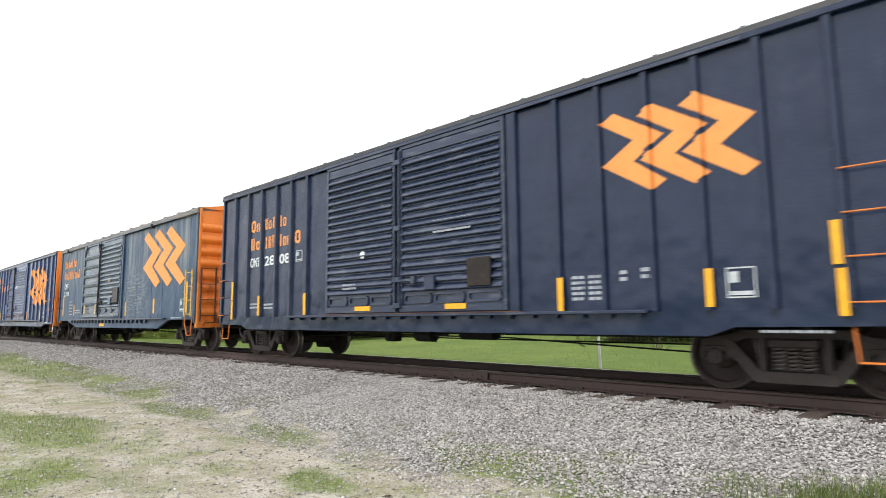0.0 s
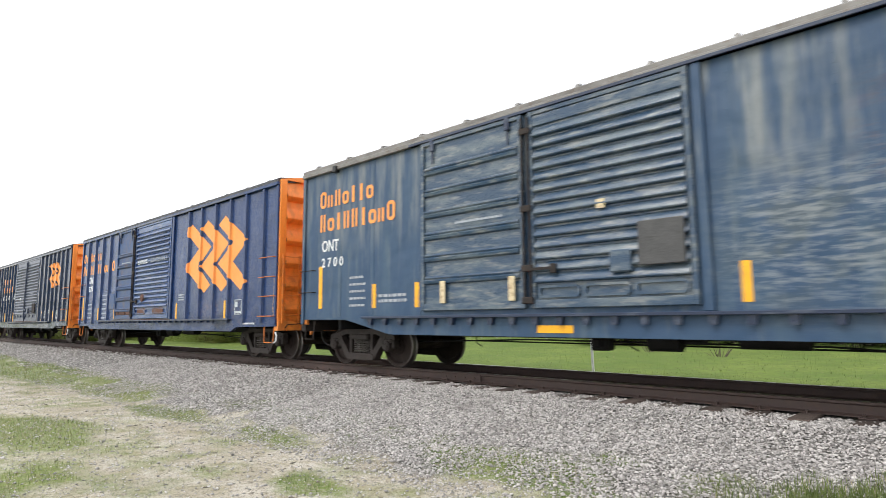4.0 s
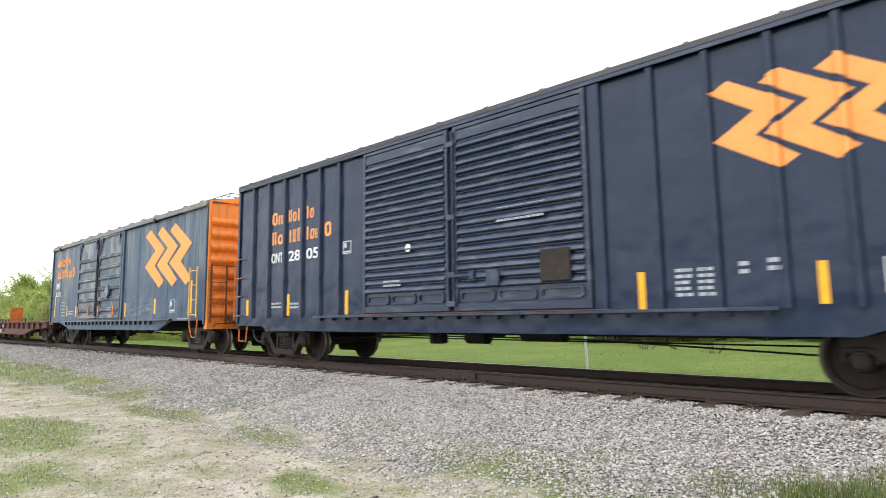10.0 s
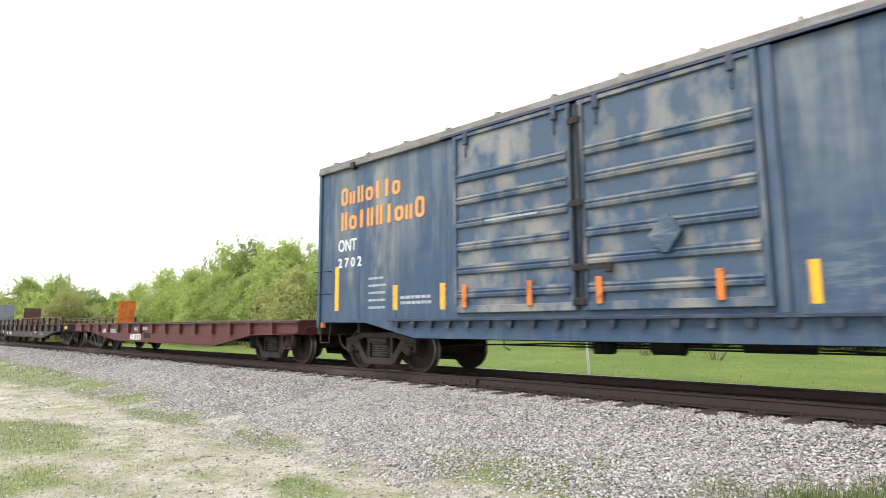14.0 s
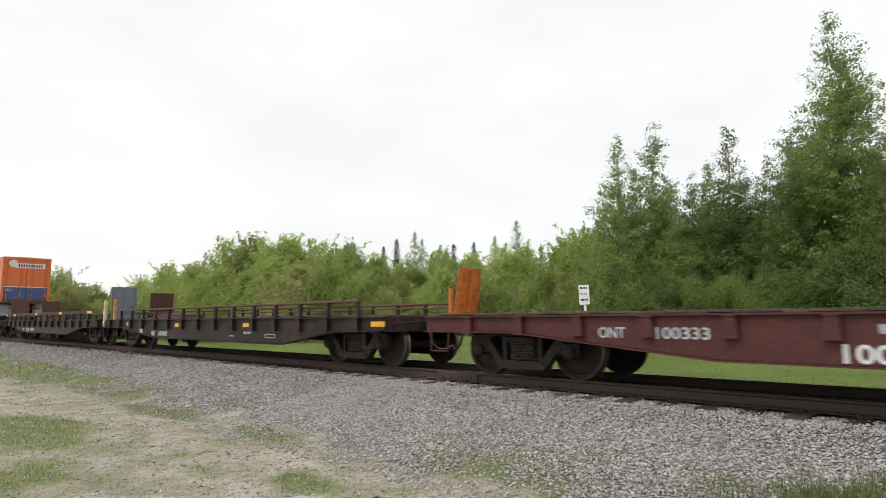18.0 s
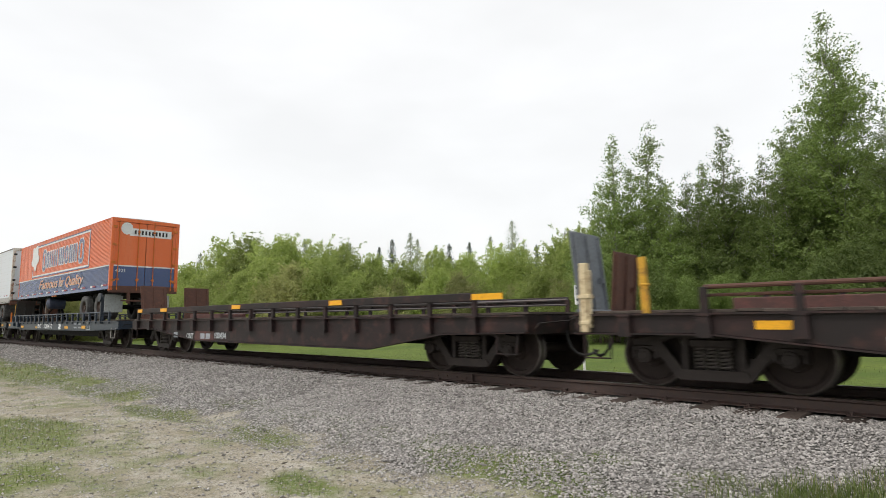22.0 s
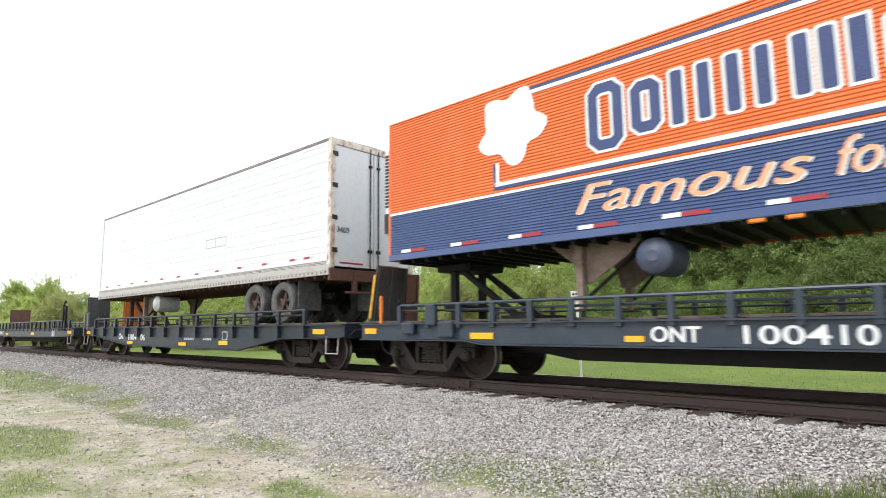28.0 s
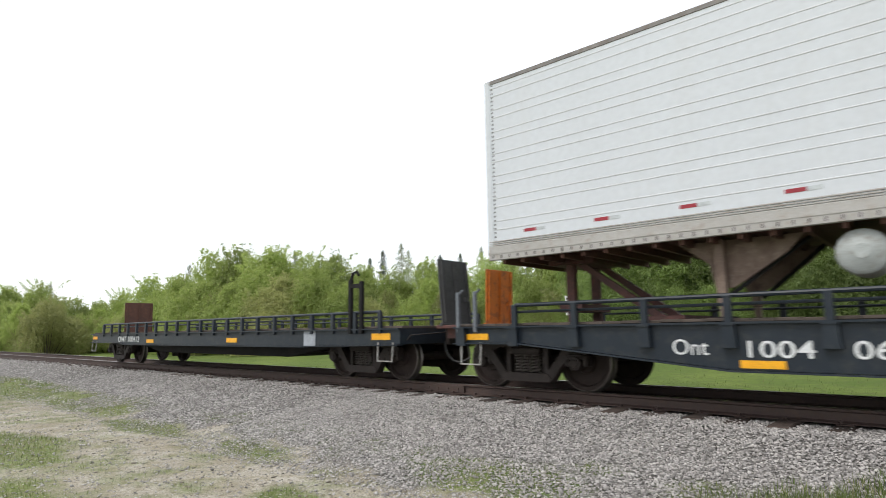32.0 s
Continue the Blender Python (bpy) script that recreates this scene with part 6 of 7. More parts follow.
def stand(car, x, mat):
    """The trailer hitch stand: two legs and a diagonal strut under the kingpin."""
    g = Geo()
    for s in (-1, 1):
        g.box(x - 0.07, x + 0.07, s * 0.42 - 0.06, s * 0.42 + 0.06, 1.03, 1.98, 0.01)
        g.add([(x + 0.1, s * 0.36 - 0.05, 1.95), (x + 0.1, s * 0.36 + 0.05, 1.95), (x + 0.26, s * 0.36 + 0.05, 1.95), (x + 0.26, s * 0.36 - 0.05, 1.95), (x + 1.35, s * 0.36 - 0.05, 1.04), (x + 1.35, s * 0.36 + 0.05, 1.04), (x + 1.55, s * 0.36 + 0.05, 1.04), (x + 1.55, s * 0.36 - 0.05, 1.04)],
              [(3, 2, 1, 0), (4, 5, 6, 7), (0, 1, 5, 4), (1, 2, 6, 5), (2, 3, 7, 6), (3, 0, 4, 7)])
    g.box(x - 0.35, x + 0.45, -0.55, 0.55, 1.96, 2.1, 0.02).box(x - 0.2, x + 0.2, -0.5, 0.5, 1.2, 1.32).box(x + 1.2, x + 1.8, -0.6, 0.6, 1.03, 1.1)
    return part("hitch_stand", g, mat, car, "steel fifth-wheel hitch stand")


boxcar(-7.85, 7.50, "ribbed", 2808, 1.6, 1.6, "navy ribbed steel boxcar with louvred double doors and orange chevrons")
boxcar(-24.50, 7.53, "smooth", 2700, 1.05, 1.6, "faded slate-blue riveted boxcar with scraped side and yellow ladder")
boxcar(-40.68, 7.58, "blue", 2705, 1.68, 1.05, "bright blue boxcar with wide posts and large orange chevrons")
boxcar(-57.43, 7.50, "ribbed", 2805, 1.7, 1.68, "dark navy ribbed boxcar with grimy louvred doors and orange end")
boxcar(-74.17, 7.50, "smooth", 2702, 0.9, 1.7, "bleached slate-blue boxcar with pale streaked doors and yellow ladder")

car = flatcar(-90.55, 8.02, 100333, "maroon", 1.1, 0.9, "bare maroon bulk flatcar with wooden deck and white numbers", "bare")
lettering("100333", -1.94, -1.477, 0.45, 0.20, M["white"], car, width=0.92, grow=0.02)
lettering("100333", -3.92, -1.477, 0.67, 0.15, M["pale"], car, width=0.66, grow=0.012)
lettering("ONT", -4.72, -1.477, 0.67, 0.15, M["pale"], car, width=0.38, grow=0.012)
bars(1, -1.62, -1.473, 0.76, 0.38, 0.1, M["dim"], car, seed=71)
bars(1, -0.9, -1.473, 0.78, 0.45, 0.1, M["dim"], car, seed=72)
part("paint_patch", Geo().box(-0.76, -0.27, -1.479, -1.474, 0.53, 0.70), M["under"], car, "dark overpainted patch")

car = flatcar(-107.50, 7.78, 100403, "umber", 0.85, 1.1, "dark brown piggyback flatcar with rusty pipe rail", "rusty", trucks=(-6.1, 6.4))
flat_marks(car, 7.78, ((-5.25, 0.79, 0.46, 0.10), (-1.3, 0.76, 0.48, 0.10), (2.74, 0.77, 0.48, 0.10), (7.68 - 0.05, 0.8, 0.4, 0.10)))
lettering("ONT", -3.30, -1.477, 0.48, 0.15, M["white"], car, width=0.32, grow=0.012)
lettering("100403", -2.72, -1.477, 0.48, 0.15, M["pale"], car, width=0.64, grow=0.012)
part("data_panel", Geo().box(-4.28, -4.0, -1.479, -1.474, 0.55, 0.72), M["dim"], car, "pale blurred stencil panel")
bars(1, 2.52, -1.473, 0.60, 0.4, 0.06, M["dim"], car, seed=76)
bars(1, 1.78, -1.473, 0.53, 0.28, 0.03, M["dim"], car, seed=77)
part("folded_hitch", Geo().box(-6.0, -3.7, -0.42, -0.3, 1.03, 1.19, 0.01).box(-6.0, -3.7, 0.3, 0.42, 1.03, 1.19, 0.01).box(-5.1, -4.6, -0.3, 0.3, 1.04, 1.16, 0.01).box(-3.95, -3.7, -0.3, 0.3, 1.04, 1.14, 0.01), M["redbrown"], car, "folded red-brown trailer hitch")
part("data_panel", Geo().box(3.55, 4.0, -1.479, -1.474, 0.60, 0.615).box(3.55, 4.0, -1.479, -1.474, 0.52, 0.535).box(3.55, 3.57, -1.479, -1.474, 0.535, 0.6).box(3.98, 4.0, -1.479, -1.474, 0.535, 0.6), M["dim"], car)
plate(car, 7.95, 0.72, 0.72, 1.0, M["hitch"], 10, "leaning scuffed orange bridge plate")
plate(car, -7.85, -0.78, 0.9, 1.2, M["grey"], -6, "upright bare grey steel bridge plate")
plate(car, -8.05, 0.64, 0.9, 1.0, M["rust"], 5, "upright brown rusty bridge plate")
part("corner_stanchion", Geo().box(-7.66, -7.55, -1.56, -1.46, 0.74, 1.70, 0.01).box(-7.54, -7.51, -1.55, -1.47, 0.80, 1.60, 0.01).box(-7.68, -7.50, -1.575, -1.45, 1.2, 1.26, 0.01).box(-7.67, -7.51, -1.57, -1.455, 0.84, 0.9, 0.01), M["cream"], car, "chipped cream stanchion")
part("corner_stanchion", Geo().prism([(-6.825, 1.72), (-6.745, 1.73), (-6.715, 0.99), (-6.80, 0.99)], -1.50, -1.42).box(-6.82, -6.71, -1.51, -1.41, 1.34, 1.38, 0.01), M["ochre"], car, "scuffed orange-yellow stanchion")
part("corner_stanchion", Geo().box(7.3, 7.39, 0.9, 0.98, 1.03, 1.62, 0.01), M["hitch"], car, "orange stanchion")

car = flatcar(-123.90, 7.80, 100434, "umber", 1.3, 0.85, "brown-black piggyback flatcar with plank rail and yellow markers", "board", -0.24, trucks=(-6.2, 6.3))
flat_marks(car, 7.8, ((-7.0, 1.24, 0.35, 0.1), (-5.2, 1.24, 0.45, 0.1), (-0.85, 1.24, 0.42, 0.1), (3.2, 1.24, 0.42, 0.1), (7.1, 1.24, 0.62, 0.1)), -1.546)
lettering("ONT", -3.72, -1.477, 0.46, 0.16, M["pale"], car, width=0.42, grow=0.012)
part("paint_patch", Geo().box(-3.2, -2.12, -1.479, -1.474, 0.44, 0.68), M["redbrown"], car, "dull red overpainted patch")
bars(1, -2.86, -1.48, 0.47, 0.55, 0.15, M["dim"], car, seed=75)
lettering("100434", -2.05, -1.477, 0.49, 0.16, M["pale"], car, width=0.60, grow=0.012)
part("data_panel", Geo().box(-4.56, -4.32, -1.479, -1.474, 0.49, 0.64), M["dim"], car, "pale blurred stencil panel")
part("folded_hitch", Geo().box(-5.9, -3.9, -0.42, -0.3, 1.03, 1.17, 0.01).box(-5.9, -3.9, 0.3, 0.42, 1.03, 1.17, 0.01).box(-5.0, -4.6, -0.3, 0.3, 1.04, 1.15, 0.01).box(-4.1, -3.9, -0.3, 0.3, 1.04, 1.13, 0.01), M["redbrown"], car, "folded red-brown trailer hitch")
plate(car, -7.9, 0.72, 0.9, 1.1, M["rust"], -6, "upright brown rusty bridge plate")
plate(car, -7.7, -0.80, 0.85, 1.15, M["rust"], -14, "upright rusty bridge plate with flaking paint")

car = flatcar(-140.98, 7.98, 100410, "flatsteel", 0.5, 1.3, "dark blue piggyback flatcar with railings and white numbers", "pipe", -0.2, True, (-6.56, 5.85))
flat_marks(car, 7.98, ((-7.72, 0.80, 0.32, 0.10), (-5.05, 0.72, 0.46, 0.10), (-2.52, 0.70, 0.26, 0.08), (2.1, 0.70, 0.44, 0.10), (4.3, 0.71, 0.44, 0.11)))
lettering("ONT", -2.30, -1.477, 0.70, 0.20, M["white"], car, width=0.62, grow=0.02)
lettering("1004", -1.205, -1.477, 0.69, 0.22, M["white"], car, width=0.85, grow=0.008)
lettering("10", -0.265, -1.477, 0.69, 0.22, M["white"], car, width=0.32, grow=0.008)
for k in range(3):
    part("chevron", Geo().prism([(0.98 + k * 0.1, 0.88), (1.05 + k * 0.1, 0.90), (1.16 + k * 0.1, 0.80), (1.06 + k * 0.1, 0.74), (1.16 + k * 0.1, 0.68), (1.08 + k * 0.1, 0.66), (0.97 + k * 0.1, 0.74), (1.07 + k * 0.1, 0.80)], -1.48, -1.474), M["white"], car)
for k in range(2):
    bars(2, 3.1 + k * 0.55, -1.473, 0.86, 0.35, 0.06, M["dim"], car, seed=80 + k, gap=2.4)
g = Geo()
for a, b, c, d in ((4.6, 5.05, 0.66, 0.685), (4.6, 5.05, 0.945, 0.97), (4.6, 4.625, 0.685, 0.945), (5.025, 5.05, 0.685, 0.945), (4.81, 4.83, 0.72, 0.92)):
    g.box(a, b, -1.479, -1.473, c, d)
part("data_panel", g, M["pale"], car, "white-framed stencil panel")
stand(car, -6.5, M["under"])
for x0, x1, z0, z1 in ((-5.92, -5.59, 0.74, 1.01), (-6.2, -5.98, 0.94, 1.31), (-6.8, -6.5, 0.79, 1.0)):
    part("control_box", Geo().box(x0, x1, -1.58, -1.47, z0, z1, 0.02).box(x0 + 0.03, x1 - 0.03, -1.59, -1.575, z1 - 0.06, z1 - 0.03), M["flatsteel"], car, "small steel control box")
plate(car, -8.02, -0.80, 0.85, 1.1, M["treadplate"], 10, "leaning charred bridge plate")
part("plate_edge", Geo().prism([(-8.05, 1.1), (-7.99, 1.1), (-7.84, 1.95), (-7.90, 1.95)], -1.25, -1.232), M["ochre"], car, "worn orange plate edge")
part("corner_stanchion", Geo().box(-7.44, -7.38, -1.52, -1.46, 0.98, 1.5, 0.01), M["hitch"], car, "rusty orange stanchion")
part("brake_stand", Geo().box(6.3, 6.4, -1.56, -1.46, 0.9, 1.9, 0.01).tube((6.35, -1.62, 1.85), (6.35, -1.55, 1.85), 0.16, 14), M["flatblue"], car)

car = flatcar(-157.30, 7.80, 100406, "flatblue", 1.0, 0.5, "dark blue piggyback flatcar with railings and yellow markers", "pipe", -0.59, trucks=(-6.7, 5.75))
flat_marks(car, 7.68, ((-7.35, 0.78, 0.45, 0.10), (-3.28, 0.46, 0.46, 0.09), (0.56, 0.46, 0.46, 0.09), (2.9, 0.51, 0.46, 0.10), (6.95, 0.79, 0.4, 0.10)))
lettering("Ont", -4.27, -1.477, 0.60, 0.20, M["white"], car, width=0.42)
lettering("1004", -3.42, -1.477, 0.58, 0.20, M["white"], car, width=0.66, grow=0.004)
lettering("06", -2.42, -1.477, 0.58, 0.20, M["white"], car, width=0.34, grow=0.004)
bars(1, 0.66, -1.473, 0.62, 0.7, 0.06, M["dim"], car, seed=90)
bars(1, 1.8, -1.473, 0.62, 0.5, 0.06, M["dim"], car, seed=91)
part("data_panel", Geo().box(2.85, 3.1, -1.479, -1.474, 0.63, 0.645).box(2.85, 3.1, -1.479, -1.474, 0.83, 0.845).box(2.85, 2.865, -1.479, -1.474, 0.645, 0.83).box(3.085, 3.1, -1.479, -1.474, 0.645, 0.83), M["white"], car, "white-framed stencil panel")
stand(car, -6.2, M["redbrown"])
plate(car, 7.36, 0.62, 0.85, 1.1, M["rust"], 4, "upright brown rusty bridge plate")
part("end_platform", Geo().box(-8.38, -7.8, -1.3, 1.3, 0.97, 1.03, 0.01).box(-8.3, -7.8, -1.1, -0.95, 0.8, 0.97).box(-8.3, -7.8, 0.95, 1.1, 0.8, 0.97), M["redbrown"], car, "brown steel platform at the deck's end")
plate(car, -8.25, -0.88, 0.8, 1.15, M["treadplate"], -5, "upright charcoal tread-plate bridge plate")
plate(car, -8.28, 0.42, 0.85, 1.05, M["hitch"], 2, "upright orange bridge plate")
for x in (-7.7, -7.35):
    part("corner_stanchion", Geo().box(x - 0.03, x + 0.03, -1.54, -1.48, 0.9, 1.55, 0.01).tube((x, -1.51, 1.5), (x + 0.1, -1.51, 1.58), 0.02, 6), M["grey"], car, "bent grey stanchion")

car = flatcar(-174.20, 7.80, 100412, "flatblue", 1.0, 1.0, "empty dark blue piggyback flatcar with railings", "pipe", 0.0, True)
flat_marks(car, 7.8, ((-7.5, 0.80, 0.4, 0.1), (-2.9, 0.7, 0.5, 0.1), (1.9, 0.72, 0.5, 0.11), (7.3, 0.78, 0.5, 0.12)))
lettering("ONT 100412", -5.4, -1.477, 0.72, 0.18, M["white"], car, width=1.7)
part("data_panel", Geo().box(4.9, 5.3, -1.479, -1.474, 0.66, 0.96), M["dim"], car)
part("brake_stand", Geo().box(6.42, 6.50, -1.54, -1.46, 0.9, 1.95, 0.01).box(6.74, 6.82, -1.54, -1.46, 0.9, 1.90, 0.01).box(6.42, 6.82, -1.53, -1.47, 1.78, 1.86).pipe([(6.46, -1.5, 1.93), (6.52, -1.5, 2.06), (6.64, -1.5, 2.10), (6.70, -1.5, 2.02)], 0.03, 6), M["under"], car, "bent dark hand brake stand")
plate(car, -7.9, 0.1, 1.0, 1.1, M["rust"], -4, "upright brown rusty bridge plate")

trailer(-141.65, 6.78, "orange", "orange and navy corrugated refrigerated trailer on a flatcar")
trailer(-157.43, 7.10, "white", "white van trailer with rust-stained rear frame on a flatcar")


# ---------------------------------------------------------------- the ground
def level(x, y):
    """Height of the ground: the track bed, its shoulders, the dirt lane and the meadow."""
    if y < -4.4:
        z = -0.66
    elif y < -1.7:
        z = -0.66 + (y + 4.4) / 2.7 * 0.455
    elif y < 1.75:
        z = -0.205
    elif y < 3.4:
        z = -0.205 - (y - 1.75) / 1.65 * 0.435
    elif y < 40:
        z = -0.64 + min((y - 3.4) / 26.0, 1.0) * 0.55
    else:
        z = -0.09
    bed = 1.0 if abs(y) < 1.6 else 0.0
    rough = 0.02 if y < 2.0 else 0.06
    return z + (1 - bed) * rough * noise.noise((x * 0.7, y * 0.7, 0.3)) + (1 - bed) * 0.012 * noise.noise((x * 4, y * 4, 1.7))


PATCHES = ((-33.0, -4.3, 9.0, 1.3, 1.0), (-22.0, -3.95, 6.5, 0.95, 1.1), (-15.2, -3.95, 3.0, 0.7, 1.1), (-10.9, -4.4, 1.4, 0.5, 1.0), (-10.7, -6.55, 1.9, 0.75, 1.35),
           (-7.3, -7.1, 1.1, 0.5, 0.85), (-6.15, -5.83, 0.34, 0.17, 0.9), (-5.0, -5.4, 0.5, 0.3, 0.95), (-3.75, -3.85, 1.15, 0.42, 1.3), (-2.88, -3.24, 0.3, 0.2, 1.3),
           (-7.3, -4.4, 1.0, 0.35, 0.75), (-2.4, -4.2, 0.8, 0.35, 1.0), (-8.4, -5.9, 1.0, 0.3, 0.35), (-0.6, -3.6, 0.95, 0.55, 1.0), (2.5, -4.2, 2.0, 1.0, 0.9))


def grassy(x, y):
    """0 bare to 1 thick grass."""
    if y > 2.9:
        return min(1.0, (y - 2.9) / 0.7 + 0.35 * noise.noise((x * 0.8, y * 0.8, 4.0)))
    g = 0.0
    for px_, py_, rx, ry, s in PATCHES:
        d = ((x - px_) / rx) ** 2 + ((y - py_) / ry) ** 2
        g = max(g, s * (1.25 - d))
    g = 0.8 * g + 0.5 * noise.noise((x * 0.55, y * 1.1, 2.0)) + 0.7 * noise.noise((x * 2.3, y * 2.3, 7.0)) + 0.35 * noise.noise((x * 7.0, y * 7.0, 5.0)) + 0.19
    if y < -8.6:
        g = max(g, min(0.85, (-8.9 - y) * 0.5 + 0.8 * noise.noise((x * 0.4, y * 0.6, 6.0))))
    if y > -3.4:
        g -= (y + 3.4) * (2.2 if x < -3 else 0.9)
    return max(0.0, min(1.0, g))


def gravelly(x, y):
    edge = -4.1 + 0.6 * noise.noise((x * 0.5, 0.0, 9.0)) + 0.5 * noise.noise((x * 1.7, y * 1.7, 3.0)) + (0.5 if x < -16 else 0.0)
    if y < 0:
        return max(0.0, min(1.0, (y - edge) / 0.5 + 0.5))
    return max(0.0, min(1.0, (2.75 - y) / 0.4))


def grid_lines(stops):
    vals = []
    for (a, b, step) in stops:
        n = max(1, round((b - a) / step))
        vals += [a + (b - a) * i / n for i in range(n)]
    vals.append(stops[-1][1])
    return vals


gx = grid_lines(((-2400, -400, 400), (-400, -120, 40), (-120, -50, 7), (-50, -22, 1.0), (-22, 5, 0.16), (5, 20, 1.5), (20, 100, 20), (100, 400, 60), (400, 2400, 400)))
gy = grid_lines(((-2400, -300, 300), (-300, -40, 40), (-40, -11, 3), (-11, -1.75, 0.14), (-1.75, 1.75, 0.5), (1.75, 4, 0.15), (4, 12, 0.5), (12, 42, 1.5), (42, 120, 8), (120, 600, 60), (600, 2400, 300)))
verts, gmask, smask = [], [], []
for yy in gy:
    for xx in gx:
        verts.append((xx, yy, level(xx, yy)))
        gmask.append(grassy(xx, yy) * (1.8 if yy > 2.9 else 1.0))
        smask.append(gravelly(xx, yy))
nx = len(gx)
faces = [(j * nx + i, j * nx + i + 1, (j + 1) * nx + i + 1, (j + 1) * nx + i) for j in range(len(gy) - 1) for i in range(nx - 1)]
gm = bpy.data.meshes.new("ground")
gm.from_pydata(verts, [], faces)
for nm, vals in (("grass_cover", gmask), ("stone_cover", smask)):
    gm.attributes.new(nm, "FLOAT", "POINT").data.foreach_set("value", vals)
gm.polygons.foreach_set("use_smooth", [True] * len(gm.polygons))


def ground_material():
    m = bpy.data.materials.new("dirt_gravel_and_turf")
    m.use_nodes = True
    n, l = m.node_tree.nodes, m.node_tree.links
    b = n["Principled BSDF"]
    co = n.new("ShaderNodeTexCoord")

    def tex(scale, detail=6.0):
        t = n.new("ShaderNodeTexNoise")
        t.inputs["Scale"].default_value, t.inputs["Detail"].default_value, t.inputs["Roughness"].default_value = scale, detail, 0.65
        l.new(co.outputs["Object"], t.inputs["Vector"])
        return t.outputs["Fac"]

    def ramp(v, a, c, lo=0.0, hi=1.0):
        r = n.new("ShaderNodeMapRange")
        for k, x in (("From Min", a), ("From Max", c), ("To Min", lo), ("To Max", hi)):
            r.inputs[k].default_value = x
        l.new(v, r.inputs["Value"])
        return r.outputs[0]

    def mix(f, a, c, mode="MIX"):
        x = n.new("ShaderNodeMix")
        x.data_type, x.blend_type = "RGBA", mode
        for k, v in (("Factor", f), ("A", a), ("B", c)):
            if isinstance(v, tuple):
                x.inputs[k].default_value = (*v, 1)
            elif isinstance(v, float):
                x.inputs[k].default_value = v
            else:
                l.new(v, x.inputs[k])
        return x.outputs["Result"]

    def attr(name):
        a = n.new("ShaderNodeAttribute")
        a.attribute_name = name
        return a.outputs["Fac"]

    def grey(colour):
        w = n.new("ShaderNodeRGBToBW")
        l.new(colour, w.inputs[0])
        return w.outputs[0]

    def cells(scale):
        v = n.new("ShaderNodeTexVoronoi")
        v.inputs["Scale"].default_value = scale
        l.new(co.outputs["Object"], v.inputs["Vector"])
        return v

    def times(a, c):
        x = n.new("ShaderNodeMath")
        x.operation = "MULTIPLY"
        l.new(a, x.inputs[0])
        l.new(c, x.inputs[1])
        return x.outputs[0]

    dirt = mix(ramp(tex(1.3), 0.4, 0.62), (0.335, 0.303, 0.24), (0.465, 0.432, 0.37))
    dirt = mix(ramp(tex(4.0), 0.48, 0.66, 0.0, 0.75), dirt, (0.29, 0.26, 0.165))
    dirt = mix(ramp(tex(16.0), 0.52, 0.62, 0.0, 0.6), dirt, (0.20, 0.175, 0.125))
    dirt = mix(ramp(tex(60.0), 0.52, 0.66), dirt, (0.11, 0.095, 0.07))
    peb = cells(38.0)
    dirt = mix(ramp(peb.outputs["Distance"], 0.1, 0.5, 0.35, 0.0), dirt, grey(peb.outputs["Color"]), "OVERLAY")
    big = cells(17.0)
    # shade in the gaps between stones is painted in, darker towards cell borders
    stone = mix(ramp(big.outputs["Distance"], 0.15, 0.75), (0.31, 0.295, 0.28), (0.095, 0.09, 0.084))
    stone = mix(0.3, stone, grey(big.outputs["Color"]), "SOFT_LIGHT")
    turf = mix(ramp(tex(0.35), 0.4, 0.6), (0.088, 0.145, 0.028), (0.15, 0.205, 0.042))
    turf = mix(ramp(tex(6.0), 0.42, 0.68), turf, (0.085, 0.115, 0.035))
    turf = mix(ramp(tex(30.0), 0.5, 0.75, 0.0, 0.6), turf, (0.20, 0.23, 0.07))
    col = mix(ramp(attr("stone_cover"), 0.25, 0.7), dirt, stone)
    patchy = times(ramp(attr("grass_cover"), 0.10, 0.80), ramp(tex(22.0), 0.38, 0.56, 0.46, 0.92))
    thick = n.new("ShaderNodeMath")
    thick.operation = "MAXIMUM"
    l.new(patchy, thick.inputs[0])
    l.new(ramp(attr("grass_cover"), 1.0, 1.6, 0.0, 0.98), thick.inputs[1])
    col = mix(thick.outputs[0], col, turf)
    l.new(col, b.inputs["Base Color"])
    b.inputs["Roughness"].default_value = 0.95
    b.inputs["Specular IOR Level"].default_value = 0.15
    bp = n.new("ShaderNodeBump")
    bp.inputs["Strength"].default_value, bp.inputs["Distance"].default_value = 0.7, 0.03
    hsum = n.new("ShaderNodeMath")
    l.new(tex(14.0, 8.0), hsum.inputs[0])
    l.new(ramp(peb.outputs["Distance"], 0.0, 0.6, 0.3, 0.0), hsum.inputs[1])
    l.new(hsum.outputs[0], bp.inputs["Height"])
    l.new(bp.outputs[0], b.inputs["Normal"])
    return m


gm.materials.append(ground_material())
tagged(new("ground", gm), "dirt lane, gravel shoulder and mown meadow grass", "ground", kind="structure")


